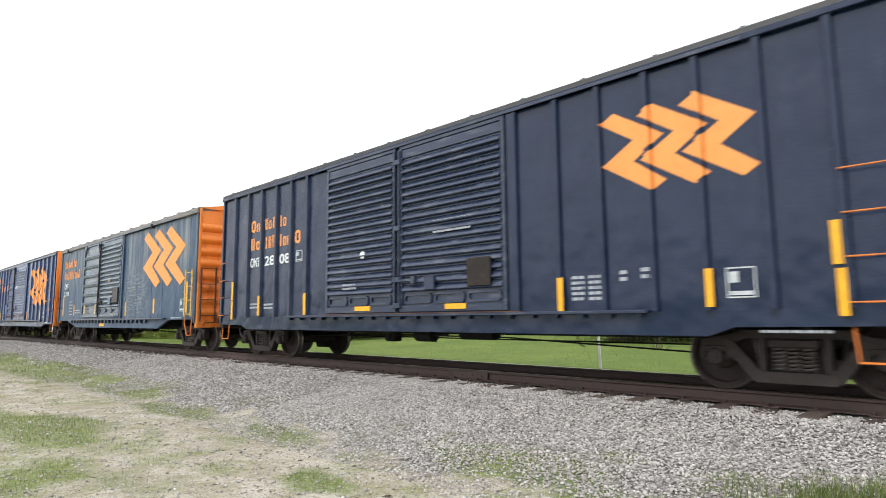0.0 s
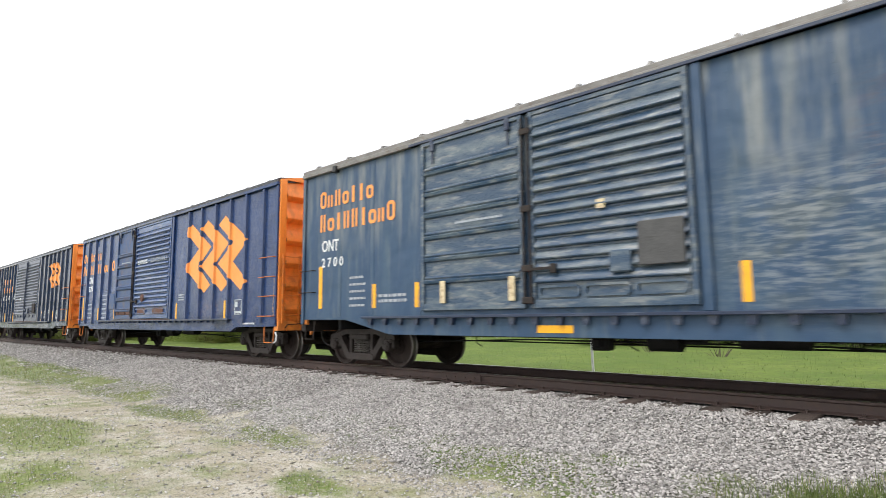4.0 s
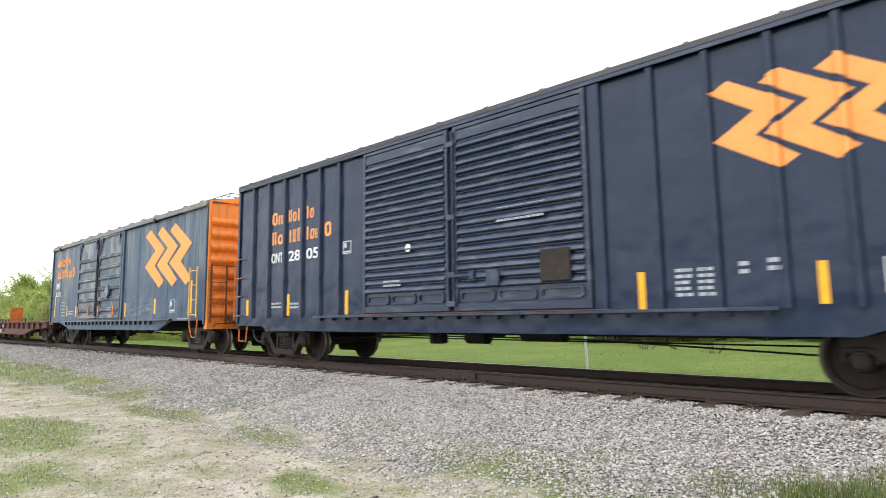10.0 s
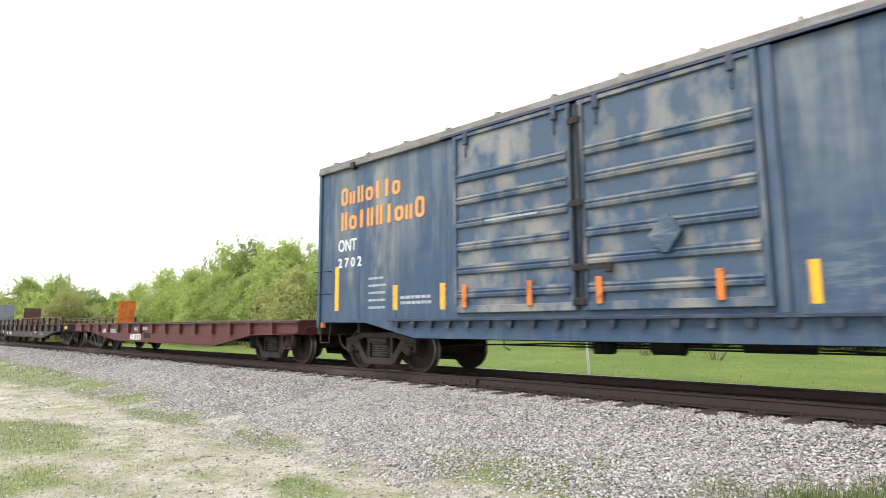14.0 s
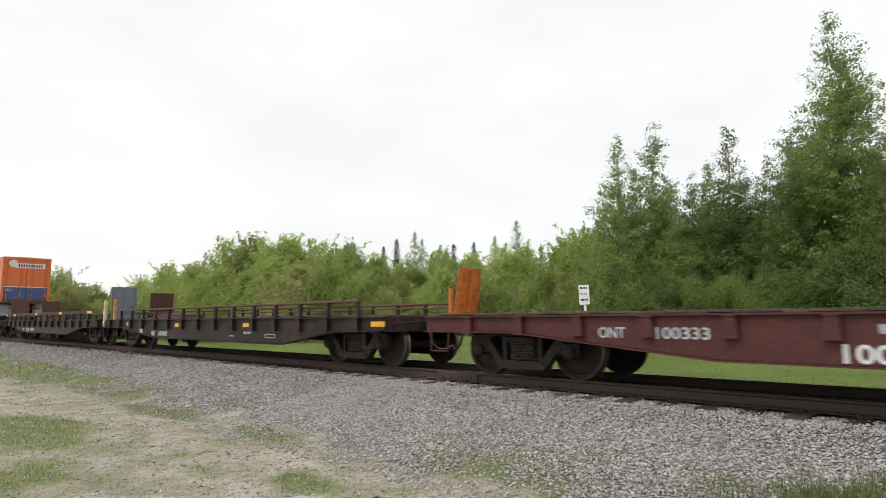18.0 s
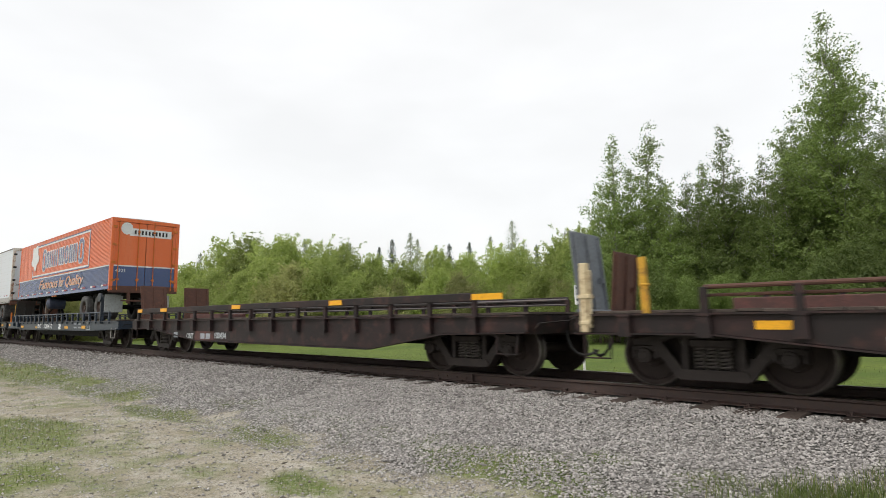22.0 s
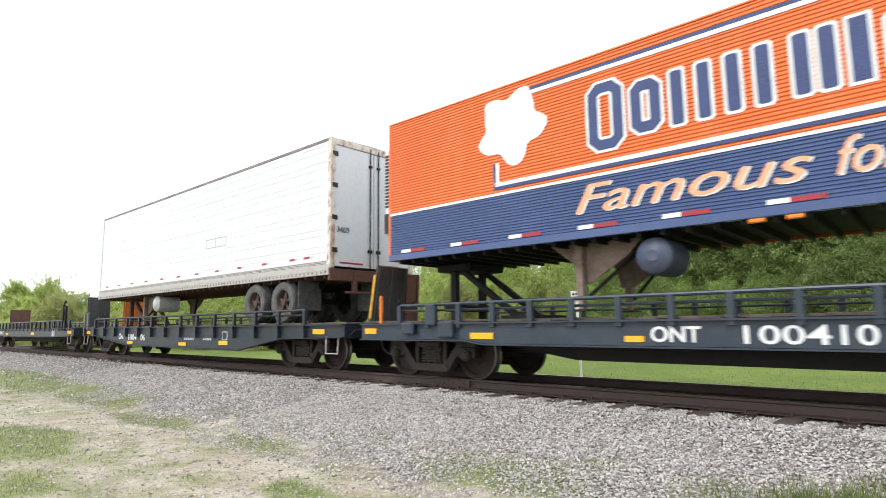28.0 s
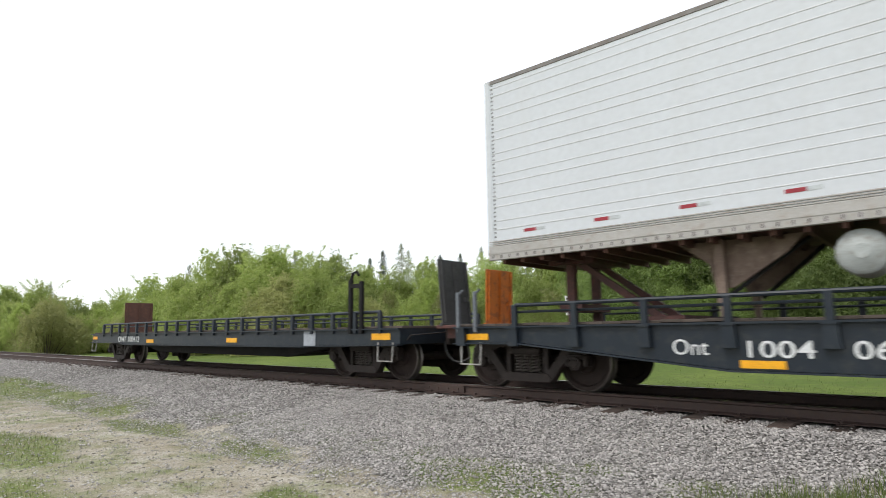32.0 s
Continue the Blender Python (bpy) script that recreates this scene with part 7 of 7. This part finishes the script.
def scatter(name, protos, places, mat, label, category):
    """Many small pieces in one mesh: each place is (prototype, x, y, z, turn, tilt, sx, sy, sz)."""
    vs, fs, k = [], [], 0
    for pi, x, y, z, turn, tilt, sx, sy, sz in places:
        pv, pf = protos[pi]
        c, s, ct, st = math.cos(turn), math.sin(turn), math.cos(tilt), math.sin(tilt)
        p = pv * np.array((sx, sy, sz))
        p = np.stack([p[:, 0], p[:, 1] * ct - p[:, 2] * st, p[:, 1] * st + p[:, 2] * ct], 1)
        p = np.stack([p[:, 0] * c - p[:, 1] * s + x, p[:, 0] * s + p[:, 1] * c + y, p[:, 2] + z], 1)
        vs.append(p)
        fs.append(pf + k)
        k += len(pv)
    v, f = np.concatenate(vs), np.concatenate(fs)
    me = bpy.data.meshes.new(name)
    me.vertices.add(len(v))
    me.vertices.foreach_set("co", v.ravel())
    w = f.shape[1]
    me.loops.add(len(f) * w)
    me.loops.foreach_set("vertex_index", f.ravel().astype(np.int32))
    me.polygons.add(len(f))
    me.polygons.foreach_set("loop_start", np.arange(0, len(f) * w, w, dtype=np.int32))
    me.update(calc_edges=True)
    me.materials.append(mat)
    return tagged(new(name, me), label, category, kind="stuff")


rnd = random.Random(11)


def stone_proto(seed):
    r = random.Random(seed)
    base = [(0, 0, 1), (0.9, 0.1, 0.3), (0.2, 0.95, 0.2), (-0.85, 0.35, 0.25), (-0.3, -0.9, 0.3), (0.6, -0.7, -0.3), (0.5, 0.7, -0.5), (-0.7, 0.1, -0.6), (0, 0, -0.8)]
    v = np.array([[c * r.uniform(0.75, 1.2) for c in p] for p in base])
    f = np.array([(0, 1, 2), (0, 2, 3), (0, 3, 4), (0, 4, 5), (0, 5, 1), (1, 5, 6), (1, 6, 2), (2, 6, 3), (3, 6, 7), (3, 7, 4), (4, 7, 5)])
    return v, f


STONES = [stone_proto(i) for i in range(8)]
places = []
for x0, x1, y0, y1, count in ((-9, 2.0, -4.8, -0.95, 92000), (-20, -9, -4.8, -0.95, 32000), (-45, -20, -4.0, -0.95, 9000), (-12, 2.5, -0.65, 0.65, 1600), (-24, 2.5, 1.0, 2.7, 3000), (-12, 1, -8.2, -4.0, 26000), (-26, -12, -7.5, -3.6, 14000)):
    for _ in range(count):
        x, y = rnd.uniform(x0, x1), rnd.uniform(y0, y1)
        cover = gravelly(x, y)
        if abs(y) < 1.36 and abs((x / 0.52 + 0.5) % 1.0 - 0.5) < 0.25 and rnd.random() < (0.93 if abs(y) < 1.05 else 0.70 + 0.5 * noise.noise((x * 2.0, y, 8.0))):
            continue
        if rnd.random() > (cover if y > -4.0 or cover > 0.6 else 0.55 + cover):
            continue
        s = (0.0075 + 0.0125 * rnd.random() ** 1.5) * (1.0 if rnd.random() < 0.95 else 1.5)
        if y < -4.0 and cover < 0.6:
            s *= rnd.choice((0.28, 0.35, 0.45, 0.6, 0.9, 1.1))
        elif x < -9:
            s *= 1.25 if x > -20 else 1.7
        z = level(x, y)
        places.append((rnd.randrange(8), x, y, z + s * rnd.uniform(0.0, 0.7) + 0.012 * max(0.0, min(1.0, (2.6 - abs(y)) / 1.2)), rnd.uniform(0, 6.28), rnd.uniform(-0.9, 0.9), s * rnd.uniform(0.9, 1.7), s, s * rnd.uniform(0.35, 0.75)))
scatter("ballast_stones", STONES, places, M["stone"], "loose crushed grey ballast stones along the track", "gravel")

places = []
for _ in range(1500):
    x, y = rnd.uniform(-16, -0.5), rnd.gauss(-5.0, 0.75)
    if noise.noise((x * 0.9, y * 1.3, 12.0)) < rnd.uniform(-0.25, 0.35) or y < -8.0 or y > -3.6:
        continue
    s = 0.007 + 0.018 * rnd.random() ** 2.4
    places.append((rnd.randrange(8), x, y, level(x, y) + s * 0.2, rnd.uniform(0, 6.28), rnd.uniform(-0.4, 0.4), s * rnd.uniform(1.2, 2.2), s, s * rnd.uniform(0.25, 0.5)))
scatter("earth_clods", STONES, places, M["clod"], "dark clods and stray stones on the bare lane", "clods")


def blade_proto(bend):
    pts = [(-0.5, 0, 0), (0.5, 0, 0), (0.32, bend * 0.35, 0.55), (-0.32, bend * 0.35, 0.55), (0.0, bend, 1.0)]
    v = np.array(pts)
    return v, np.array([(0, 1, 2), (0, 2, 3), (3, 2, 4)])


BLADES = [blade_proto(b) for b in (0.15, 0.4, 0.7, 0.95)]
green, straw = [], []
for x0, x1, y0, y1, count, tall in ((-9.5, 2.0, -8.3, -2.4, 95000, 0.046), (-20, -9.5, -8.3, -2.6, 55000, 0.055), (-48, -20, -7.5, -2.4, 26000, 0.08), (-22, 4, 2.9, 7.5, 34000, 0.040), (-40, 0, 7.5, 22, 18000, 0.06)):
    for _ in range(count):
        x, y = rnd.uniform(x0, x1), rnd.uniform(y0, y1)
        g = grassy(x, y)
        if rnd.random() > g * 1.1 - 0.12:
            continue
        h = tall * rnd.uniform(0.45, 1.25) * (0.6 + 0.5 * g)
        w = h * rnd.uniform(0.06, 0.10) * (1.6 if x < -20 or y > 3 else 1.0)
        row = (rnd.randrange(4), x, y, level(x, y) - 0.005, rnd.uniform(0, 6.28), rnd.uniform(-0.3, 0.3), w, h, h)
        (straw if rnd.random() < (0.38 if y < 0 else 0.03) else green).append(row)
for _ in range(32000):
    x, y = rnd.uniform(-2.5, 0.6), rnd.uniform(-4.9, -2.4)
    d = ((x + 0.65) / 1.45) ** 2 + ((y + 3.65 - 0.38 * (x + 0.65)) / 1.0) ** 2 + 0.7 * noise.noise((x * 2.5, y * 2.5, 3.0))
    if rnd.random() > 1.15 - d:
        continue
    h = 0.115 * rnd.uniform(0.4, 1.2) * (1.15 - 0.5 * min(d, 1.0))
    (straw if rnd.random() < 0.08 else green).append((rnd.randrange(4), x, y, level(x, y) - 0.005, rnd.uniform(0, 6.28), rnd.uniform(-0.35, 0.35), h * rnd.uniform(0.05, 0.085), h, h))
scatter("grass", BLADES, green, M["grass"], "short green grass in patches and across the meadow", "grass")
scatter("dry_grass", BLADES, straw, M["dry"], "pale dry straw among the grass", "grass")

# ---------------------------------------------------------------- the track
RAIL = [(-0.07, -0.172), (0.07, -0.172), (0.07, -0.16), (0.012, -0.14), (0.009, -0.05), (0.036, -0.034), (0.037, -0.010), (0.030, -0.003), (-0.030, -0.003), (-0.037, -0.010), (-0.036, -0.034), (-0.009, -0.05), (-0.012, -0.14), (-0.07, -0.16)]
track = tagged(new("railway_track"), "single railway track with brown rails on wooden ties", "track", kind="structure")
for s in (-1, 1):
    rl = part("rail", Geo().sweep([(y + s * 0.755, z) for y, z in RAIL], -420, 60), M["rail"], track, "rust-brown steel rail with bright head")
    part("railhead", Geo().sweep([(s * 0.755 - 0.028, -0.0025), (s * 0.755 + 0.028, -0.0025), (s * 0.755 + 0.022, 0.0), (s * 0.755 - 0.022, 0.0)], -420, 60), M["railtop"], rl)
tie = mesh_of("tie", Geo().box(-0.115, 0.115, -1.36, 1.36, -0.36, -0.176, 0.015), M["tie"])
tp = mesh_of("tie_plate", Geo().box(-0.09, 0.09, -0.14, 0.14, -0.18, -0.165, 0.004), M["rail"])
sp = mesh_of("rail_spike", Geo().box(-0.012, 0.012, -0.018, 0.018, -0.17, -0.128, 0.004).box(-0.018, 0.018, -0.03, 0.02, -0.142, -0.130), M["rail"])
joined = Geo()
for i in range(-330, 12):
    x = i * 0.52 + random.Random(i + 900).uniform(-0.03, 0.03)
    if -80 <= i:
        t = part("tie", tie, M["tie"], track, at=pose(x, random.Random(i).uniform(-0.12, 0.12), random.Random(i + 5).uniform(-0.012, 0.010), 0, 0, random.Random(i + 7).uniform(-1.5, 1.5)))
        if -60 <= i:
            for s in (-1, 1):
                part("tie_plate", tp, M["rail"], track, at=(x, s * 0.755, 0))
            part("rail_spike", sp, M["rail"], track, at=(x - 0.04, -0.85, 0))
            part("rail_spike", sp, M["rail"], track, at=(x + 0.05, -0.66, 0))
    else:
        joined.box(x - 0.115, x + 0.115, -1.3, 1.3, -0.36, -0.18)
tagged(part("far_ties", joined, M["tie"], track), kind="stuff")
g = Geo().box(-7.52, -6.58, -0.82, -0.795, -0.15, -0.03, 0.006)
for k in range(4):
    g.tube((-7.4 + k * 0.23, -0.84, -0.09), (-7.4 + k * 0.23, -0.78, -0.09), 0.018, 6)
part("joint_bar", g, M["rail"], track, "rusty bolted rail joint bar")

# ---------------------------------------------------------------- mile board
sign = tagged(new("mile_board"), "white post with a small white lettered board beside the track", "sign")
sx, sy = -7.35, 4.55
sign.location = (sx, sy, 0)
sign.rotation_euler = (0, radians(-1.5), radians(12))
part("post", Geo().box(-0.03, 0.03, -0.02, 0.02, -0.7, 1.72, 0.004), M["sign"], sign, "slim white post")
board = part("board", Geo().box(-0.135, 0.135, -0.035, -0.021, 1.28, 1.78, 0.004), M["sign"], sign, "white board with three rows of black writing")
for k in range(3):
    bars(1, -0.09, -0.036, 1.68 - k * 0.15, 0.18, 0.05, M["dim"] if k == 1 else M["black"], board, seed=200 + k)


# ---------------------------------------------------------------- field fence
fence = tagged(new("field_fence"), "old grey wooden fence posts with wire along the wood's edge", "fence")
stake = mesh_of("fence_post", Geo().tube((0, 0, -0.3), (0.03, 0, 1.15), 0.055, 7, 0.045), M["bark"])
for k in range(28):
    fx = -26 + k * 1.25 + rnd.uniform(-0.25, 0.25)
    part("fence_post", stake, M["bark"], fence, at=pose(fx, 21.5 + rnd.uniform(-0.2, 0.2), level(fx, 21.5), rnd.uniform(-4, 4), rnd.uniform(-5, 5), rnd.uniform(0, 360)))
for z in (0.45, 0.8):
    part("wire", Geo().tube((-26, 21.5, level(-26, 21.5) + z), (8, 21.5, level(8, 21.5) + z), 0.005, 4), M["steel"], fence)


# ---------------------------------------------------------------- trees and bushes
def leaf_cards(points, size, seed, normals=None, sizes=None, corners=4, wild=0.75):
    """One small folded leaf clump at each point, turned towards its normal as far as wildness lets it."""
    r = np.random.default_rng(seed)
    p = np.array(points, float)
    k = len(p)
    n = np.zeros((k, 3)) if normals is None else np.array(normals, float)
    n = n + wild * r.normal(size=(k, 3))
    n /= np.linalg.norm(n, axis=1)[:, None] + 1e-6
    u = np.cross(n, r.normal(size=(k, 3)))
    u /= np.linalg.norm(u, axis=1)[:, None] + 1e-6
    w = np.cross(n, u)
    s = size * r.uniform(0.6, 1.35, k) * (1.0 if sizes is None else np.array(sizes))
    u, w, n = u * s[:, None], w * s[:, None] * 0.55, n * s[:, None] * 0.12
    v = np.stack([p - u, p + w + n, p + u, p - w + n], 1)[:, :corners].reshape(-1, 3)
    g = Geo()
    g.v, g.f = v.tolist(), np.arange(k * corners).reshape(-1, corners).tolist()
    return g


def poplar(seed, height, spread, leaves, size, mat, bark, bare=0.12, power=0.8):
    """Trunk and limbs, and a crown of leaf sprays in clumps along the twigs, open towards the top."""
    r = random.Random(seed)
    trunk = Geo()
    pts = [(0.0, 0.0, -0.3)]
    for i in range(1, 9):
        pts.append((r.uniform(-0.03, 0.03) * i * height / 14, r.uniform(-0.03, 0.03) * i * height / 14, height * i / 8.4))
    for i in range(8):
        k = 0.0085 * height
        trunk.tube(pts[i], pts[i + 1], k * (1 - i / 8.6), 7, k * (1 - (i + 1) / 8.6))
    spots, sizes, facing = [], [], []
    for j in range(int(leaves / 95)):
        h = bare + (0.985 - bare) * r.random() ** 1.45
        z = h * height
        i = min(int(z / height * 8.4), 7)
        cx, cy = pts[i][0], pts[i][1]
        prof = (1 - h) ** power * (0.55 + 0.45 * min(1, (h - bare + 0.05) / 0.2))
        length = spread * prof * r.uniform(0.35, 1.2) + 0.10
        a = r.uniform(0, 6.283)
        up = r.uniform(0.25, 0.9) * (1.0 if h < 0.85 else 0.5)
        tip = (cx + math.cos(a) * length, cy + math.sin(a) * length, z + length * up)
        trunk.tube((cx, cy, z), tip, 0.012 + 0.004 * length, 4, 0.004)
        clumps = 1 + int(length * 3.2)
        for c in range(clumps):
            k = 0.15 + 0.9 * (c + r.random()) / clumps
            side = 0.05 + 0.20 * length * (1.1 - k)
            qx, qy, qz = cx + (tip[0] - cx) * k + r.gauss(0, side), cy + (tip[1] - cy) * k + r.gauss(0, side), z + (tip[2] - z) * k + r.gauss(0, side * 0.7)
            loose = r.uniform(0.09, 0.19) * (1.15 - 0.6 * h)
            for q in range(r.randint(20, 44) if h < 0.7 else r.randint(9, 20)):
                dx, dy, dz = r.gauss(0, loose * 1.25), r.gauss(0, loose * 1.25), r.gauss(0, loose)
                spots.append((qx + dx, qy + dy, qz + dz))
                facing.append((math.cos(a) * 0.35 + dx * 2, math.sin(a) * 0.35 + dy * 2, 0.65 + dz * 2))
                sizes.append(1.1 - 0.3 * h)
    return mesh_of("trunk", trunk, bark), mesh_of("crown", leaf_cards(spots, size, seed + 1, facing, sizes), mat, False)


def bush(seed, height, width, leaves, size, mat, bark):
    """A rounded thicket of leafy lobes on many stems, with a few loose shoots above the outline."""
    r = random.Random(seed)
    stems, spots, facing = Geo(), [], []
    n = 17
    for j in range(n):
        a = 2.4 * j + r.uniform(-0.4, 0.4)
        out = math.sqrt((j + 0.3) / n)
        rad = width * r.uniform(0.13, 0.21)
        reach = max(width * 0.5 * out - rad * 0.5, 0.0)
        top = height * (1 - 0.55 * out ** 2) * r.uniform(0.82, 1.0)
        low = j % 3 == 2
        c = (math.cos(a) * reach, math.sin(a) * reach, max((top - rad) * (0.45 if low else 1.0), rad * 0.5))
        stems.tube((c[0] * 0.3, c[1] * 0.3, -0.2), c, 0.035, 5, 0.01)
        for q in range(leaves // n):
            d = Vector((r.gauss(0, 1), r.gauss(0, 1), r.gauss(0.35, 1))).normalized()
            k = rad * (0.62 + 0.50 * r.random() ** 0.9) * (1 + 0.30 * noise.noise((d.x * 2.6 + j, d.y * 2.6, d.z * 2.6)))
            spots.append((c[0] + d.x * k, c[1] + d.y * k, max(0.05, c[2] + d.z * k * 1.1)))
            facing.append((d.x, d.y, d.z + 0.25))
        for q in range(9):
            dx, dy = r.gauss(0, rad * 0.55), r.gauss(0, rad * 0.55)
            tall = rad * r.uniform(0.95, 1.75)
            for m in range(30):
                k = r.random()
                spots.append((c[0] + dx * (0.6 + 0.4 * k) + r.gauss(0, 0.07), c[1] + dy * (0.6 + 0.4 * k) + r.gauss(0, 0.07), c[2] + tall * (0.55 + 0.45 * k)))
                facing.append((r.gauss(0, 0.5), r.gauss(0, 0.5), 0.6))
    return mesh_of("trunk", stems, bark), mesh_of("crown", leaf_cards(spots, size, seed + 1, facing, None, 3, 0.55), mat, False)


def spruce(seed, height, wide, mat, bark):
    """A pointed spire: many short drooping boughs all the way up."""
    r = random.Random(seed)
    spots, sizes = [], []
    for b in range(520):
        h = r.random() ** 0.9
        a = r.uniform(0, 6.283)
        length = height * wide * (1 - h) ** 0.62 * r.uniform(0.35, 1.1) + 0.04
        for q in range(int(5 + 9 * (1 - h))):
            k = r.random() ** 0.8
            spots.append((math.cos(a) * length * k + r.gauss(0, 0.05), math.sin(a) * length * k + r.gauss(0, 0.05), height * (0.02 + 0.97 * h) - 0.25 * length * k + r.gauss(0, 0.08)))
            sizes.append(0.55 + 0.45 * (1 - h))
    return mesh_of("trunk", Geo().tube((0, 0, -0.3), (0, 0, height * 0.98), 0.006 * height, 6, 0.004), bark), mesh_of("crown", leaf_cards(spots, 0.16, seed + 1, None, sizes, 3), mat, False)


def bearing(az, dist):
    """A place at that bearing (degrees left of straight across) and distance from the lane."""
    return EYE[0] - math.sin(radians(az)) * dist, EYE[1] + math.cos(radians(az)) * dist


def planted(name, meshes, az, dist, label, category, group, scale=1.0, turn=None):
    x, y = bearing(az, dist)
    ob = tagged(new(name), label, category, group)
    ob.matrix_basis = Matrix.LocRotScale((x, y, level(x, y)), Euler((0, 0, rnd.uniform(0, 6.28) if turn is None else turn)), (scale, scale, scale))
    part("trunk", meshes[0], None, ob)
    part("crown", meshes[1], None, ob)
    return ob


tall = [poplar(301 + i, 15.6, 4.3, 34000, 0.066, M["leaf"], M["bark"], 0.04, 0.95) for i in range(3)]
slim = [poplar(331 + i, 10.7, 3.0, 22000, 0.064, M["leaf"], M["bark"], 0.03, 1.05) for i in range(3)]
low = [bush(351 + i, 5.0, 5.0, 26000, 0.08, M["leaf"], M["darkbark"]) for i in range(3)]
for k, (az, d, s, kind) in enumerate(((7.0, 36, 1.13, tall), (1.5, 38, 0.92, tall), (-4, 35, 1.0, tall), (10.5, 38, 0.80, tall), (-9, 34, 0.9, tall), (3.8, 33, 0.7, tall), (25.4, 35, 1.13, slim), (22.2, 36, 1.22, slim), (23.8, 38, 1.0, slim),
                                     (16.0, 36, 1.14, slim), (19.0, 37, 0.92, slim), (17.4, 39, 1.0, slim), (13.6, 37, 0.86, slim), (26.8, 37, 0.85, slim), (12.2, 34, 0.75, slim), (20.6, 34, 0.8, slim), (-14, 36, 1.2, slim), (-20, 38, 1.3, slim), (12.8, 36, 0.95, slim), (14.7, 37, 0.92, slim), (11.2, 35, 1.0, slim), (9.0, 38, 0.85, tall), (5.2, 39, 0.8, tall), (18.0, 35, 0.8, slim), (21.4, 38, 0.95, slim))):
    planted("poplar", kind[k % 3], az, d, "young poplar with pale trunk and fresh green leaves", "tree", "poplars behind the track", s)
for k in range(26):
    az = -16 + k * 1.75 + rnd.uniform(-0.6, 0.6)
    planted("bush", low[k % 3], az, rnd.uniform(30, 34), "dense dark green bush at the wood's edge", "bush", "bushes under the poplars", rnd.uniform(0.55, 0.95))
for k in range(22):
    az = -20 + k * 2.2 + rnd.uniform(-0.6, 0.6)
    planted("bush", low[k % 3], az, rnd.uniform(39, 43), "tall dark bush between the poplars", "bush", "bushes under the poplars", rnd.uniform(1.15, 1.5) * (0.8 if az > 20 else 1.0))
willow = [bush(401 + i, 5.5, 6.2, 22000, 0.11, M["shrub"], M["darkbark"]) for i in range(3)]
brush = [bush(421 + i, 5.0, 6.4, 21000, 0.11, M["olive"], M["darkbark"]) for i in range(2)]
SKYLINE = ((28, 0.125, 46), (31, 0.112, 48), (34, 0.108, 50), (37, 0.10, 50), (40, 0.095, 52), (43, 0.100, 52), (46, 0.092, 52), (49, 0.098, 50), (52, 0.108, 48), (55, 0.118, 48), (58, 0.126, 48), (61, 0.118, 50), (63, 0.108, 52), (66, 0.088, 55),
           (68, 0.075, 58), (70, 0.06, 62), (72, 0.05, 66), (74, 0.055, 66), (76, 0.07, 64), (78, 0.06, 70), (80, 0.045, 80), (82, 0.04, 90), (84, 0.035, 100))
for k, (az, rise, d) in enumerate(SKYLINE):
    h = rise * rnd.uniform(1.04, 1.22) * d + 0.9
    planted("bush", willow[k % 3], az + rnd.uniform(-0.5, 0.5), d, "tall light green willow bush", "bush", "willow thicket", h / 5.3)
    for q in range(2):
        dd = d - rnd.uniform(4, 9)
        kind = brush if (k * 2 + q) % 3 == 0 else willow
        planted("bush", kind[(k + q) % 2], az + rnd.uniform(-1.6, 1.6), dd, "olive brush at the meadow's edge" if kind is brush else "light green willow bush at the meadow's edge", "bush", "willow thicket", (rise * dd * rnd.uniform(0.55, 0.95) + 0.8) / 5.1)
larch = [spruce(451 + i, 10.0, 0.25, M["haze_leaf"], M["bark"]) for i in range(2)]
fir = [spruce(461 + i, 9.0, 0.18, M["needle"], M["darkbark"]) for i in range(3)]
for k, (az, rise, d) in enumerate(((47.3, 0.128, 95), (48.6, 0.115, 98), (42.3, 0.108, 100), (41.6, 0.120, 104), (39.6, 0.121, 98), (43.8, 0.104, 106), (33.0, 0.116, 95), (53.6, 0.112, 92), (82.5, 0.05, 120), (80.5, 0.048, 125))):
    planted("spruce", fir[k % 3], az, d, "dark pointed spruce beyond the thicket", "tree", "far spruces", (rise * 1.13 * d + 0.6) / 9.0)
for k, (az, rise, d) in enumerate(((35.3, 0.152, 80), (45.5, 0.135, 84), (44.8, 0.125, 88), (37.5, 0.128, 85), (65.2, 0.103, 62), (57.0, 0.120, 62), (55.8, 0.124, 64), (51.5, 0.118, 64), (75.6, 0.072, 74), (30.2, 0.13, 70), (34.2, 0.12, 84))):
    planted("larch", larch[k % 2], az, d, "thin young larch with sparse foliage", "tree", "far larches", (rise * 1.13 * d + 0.9) / 10.0)
for k, (x, y) in enumerate(((-9.9, 14.0), (-7.0, 13.0), (-4.0, 20.0))):
    ob = tagged(new("sapling"), "small bare-stemmed sapling in the meadow", "bush", "saplings in the meadow")
    ob.matrix_basis = Matrix.LocRotScale((x, y, level(x, y)), Euler((0, 0, k)), (0.32, 0.32, 0.28))
    part("trunk", willow[k][0], None, ob)


# ---------------------------------------------------------------- what moves
def motions():
    times = [i * 0.5 for i in range(65)]
    for ob, place in TRAIN:
        walk(ob, [(t, pose(place + rolled(t), 0, 0)) for t in times])
    steps = [i * 0.1 for i in range(321)]
    turns = [(t, math.degrees(rolled(t) / WHEEL_R)) for t in steps]
    for ob, x in WHEELS:
        walk(ob, [(t, pose(x, 0, WHEEL_R, 0, a, 0)) for t, a in turns])


motions()
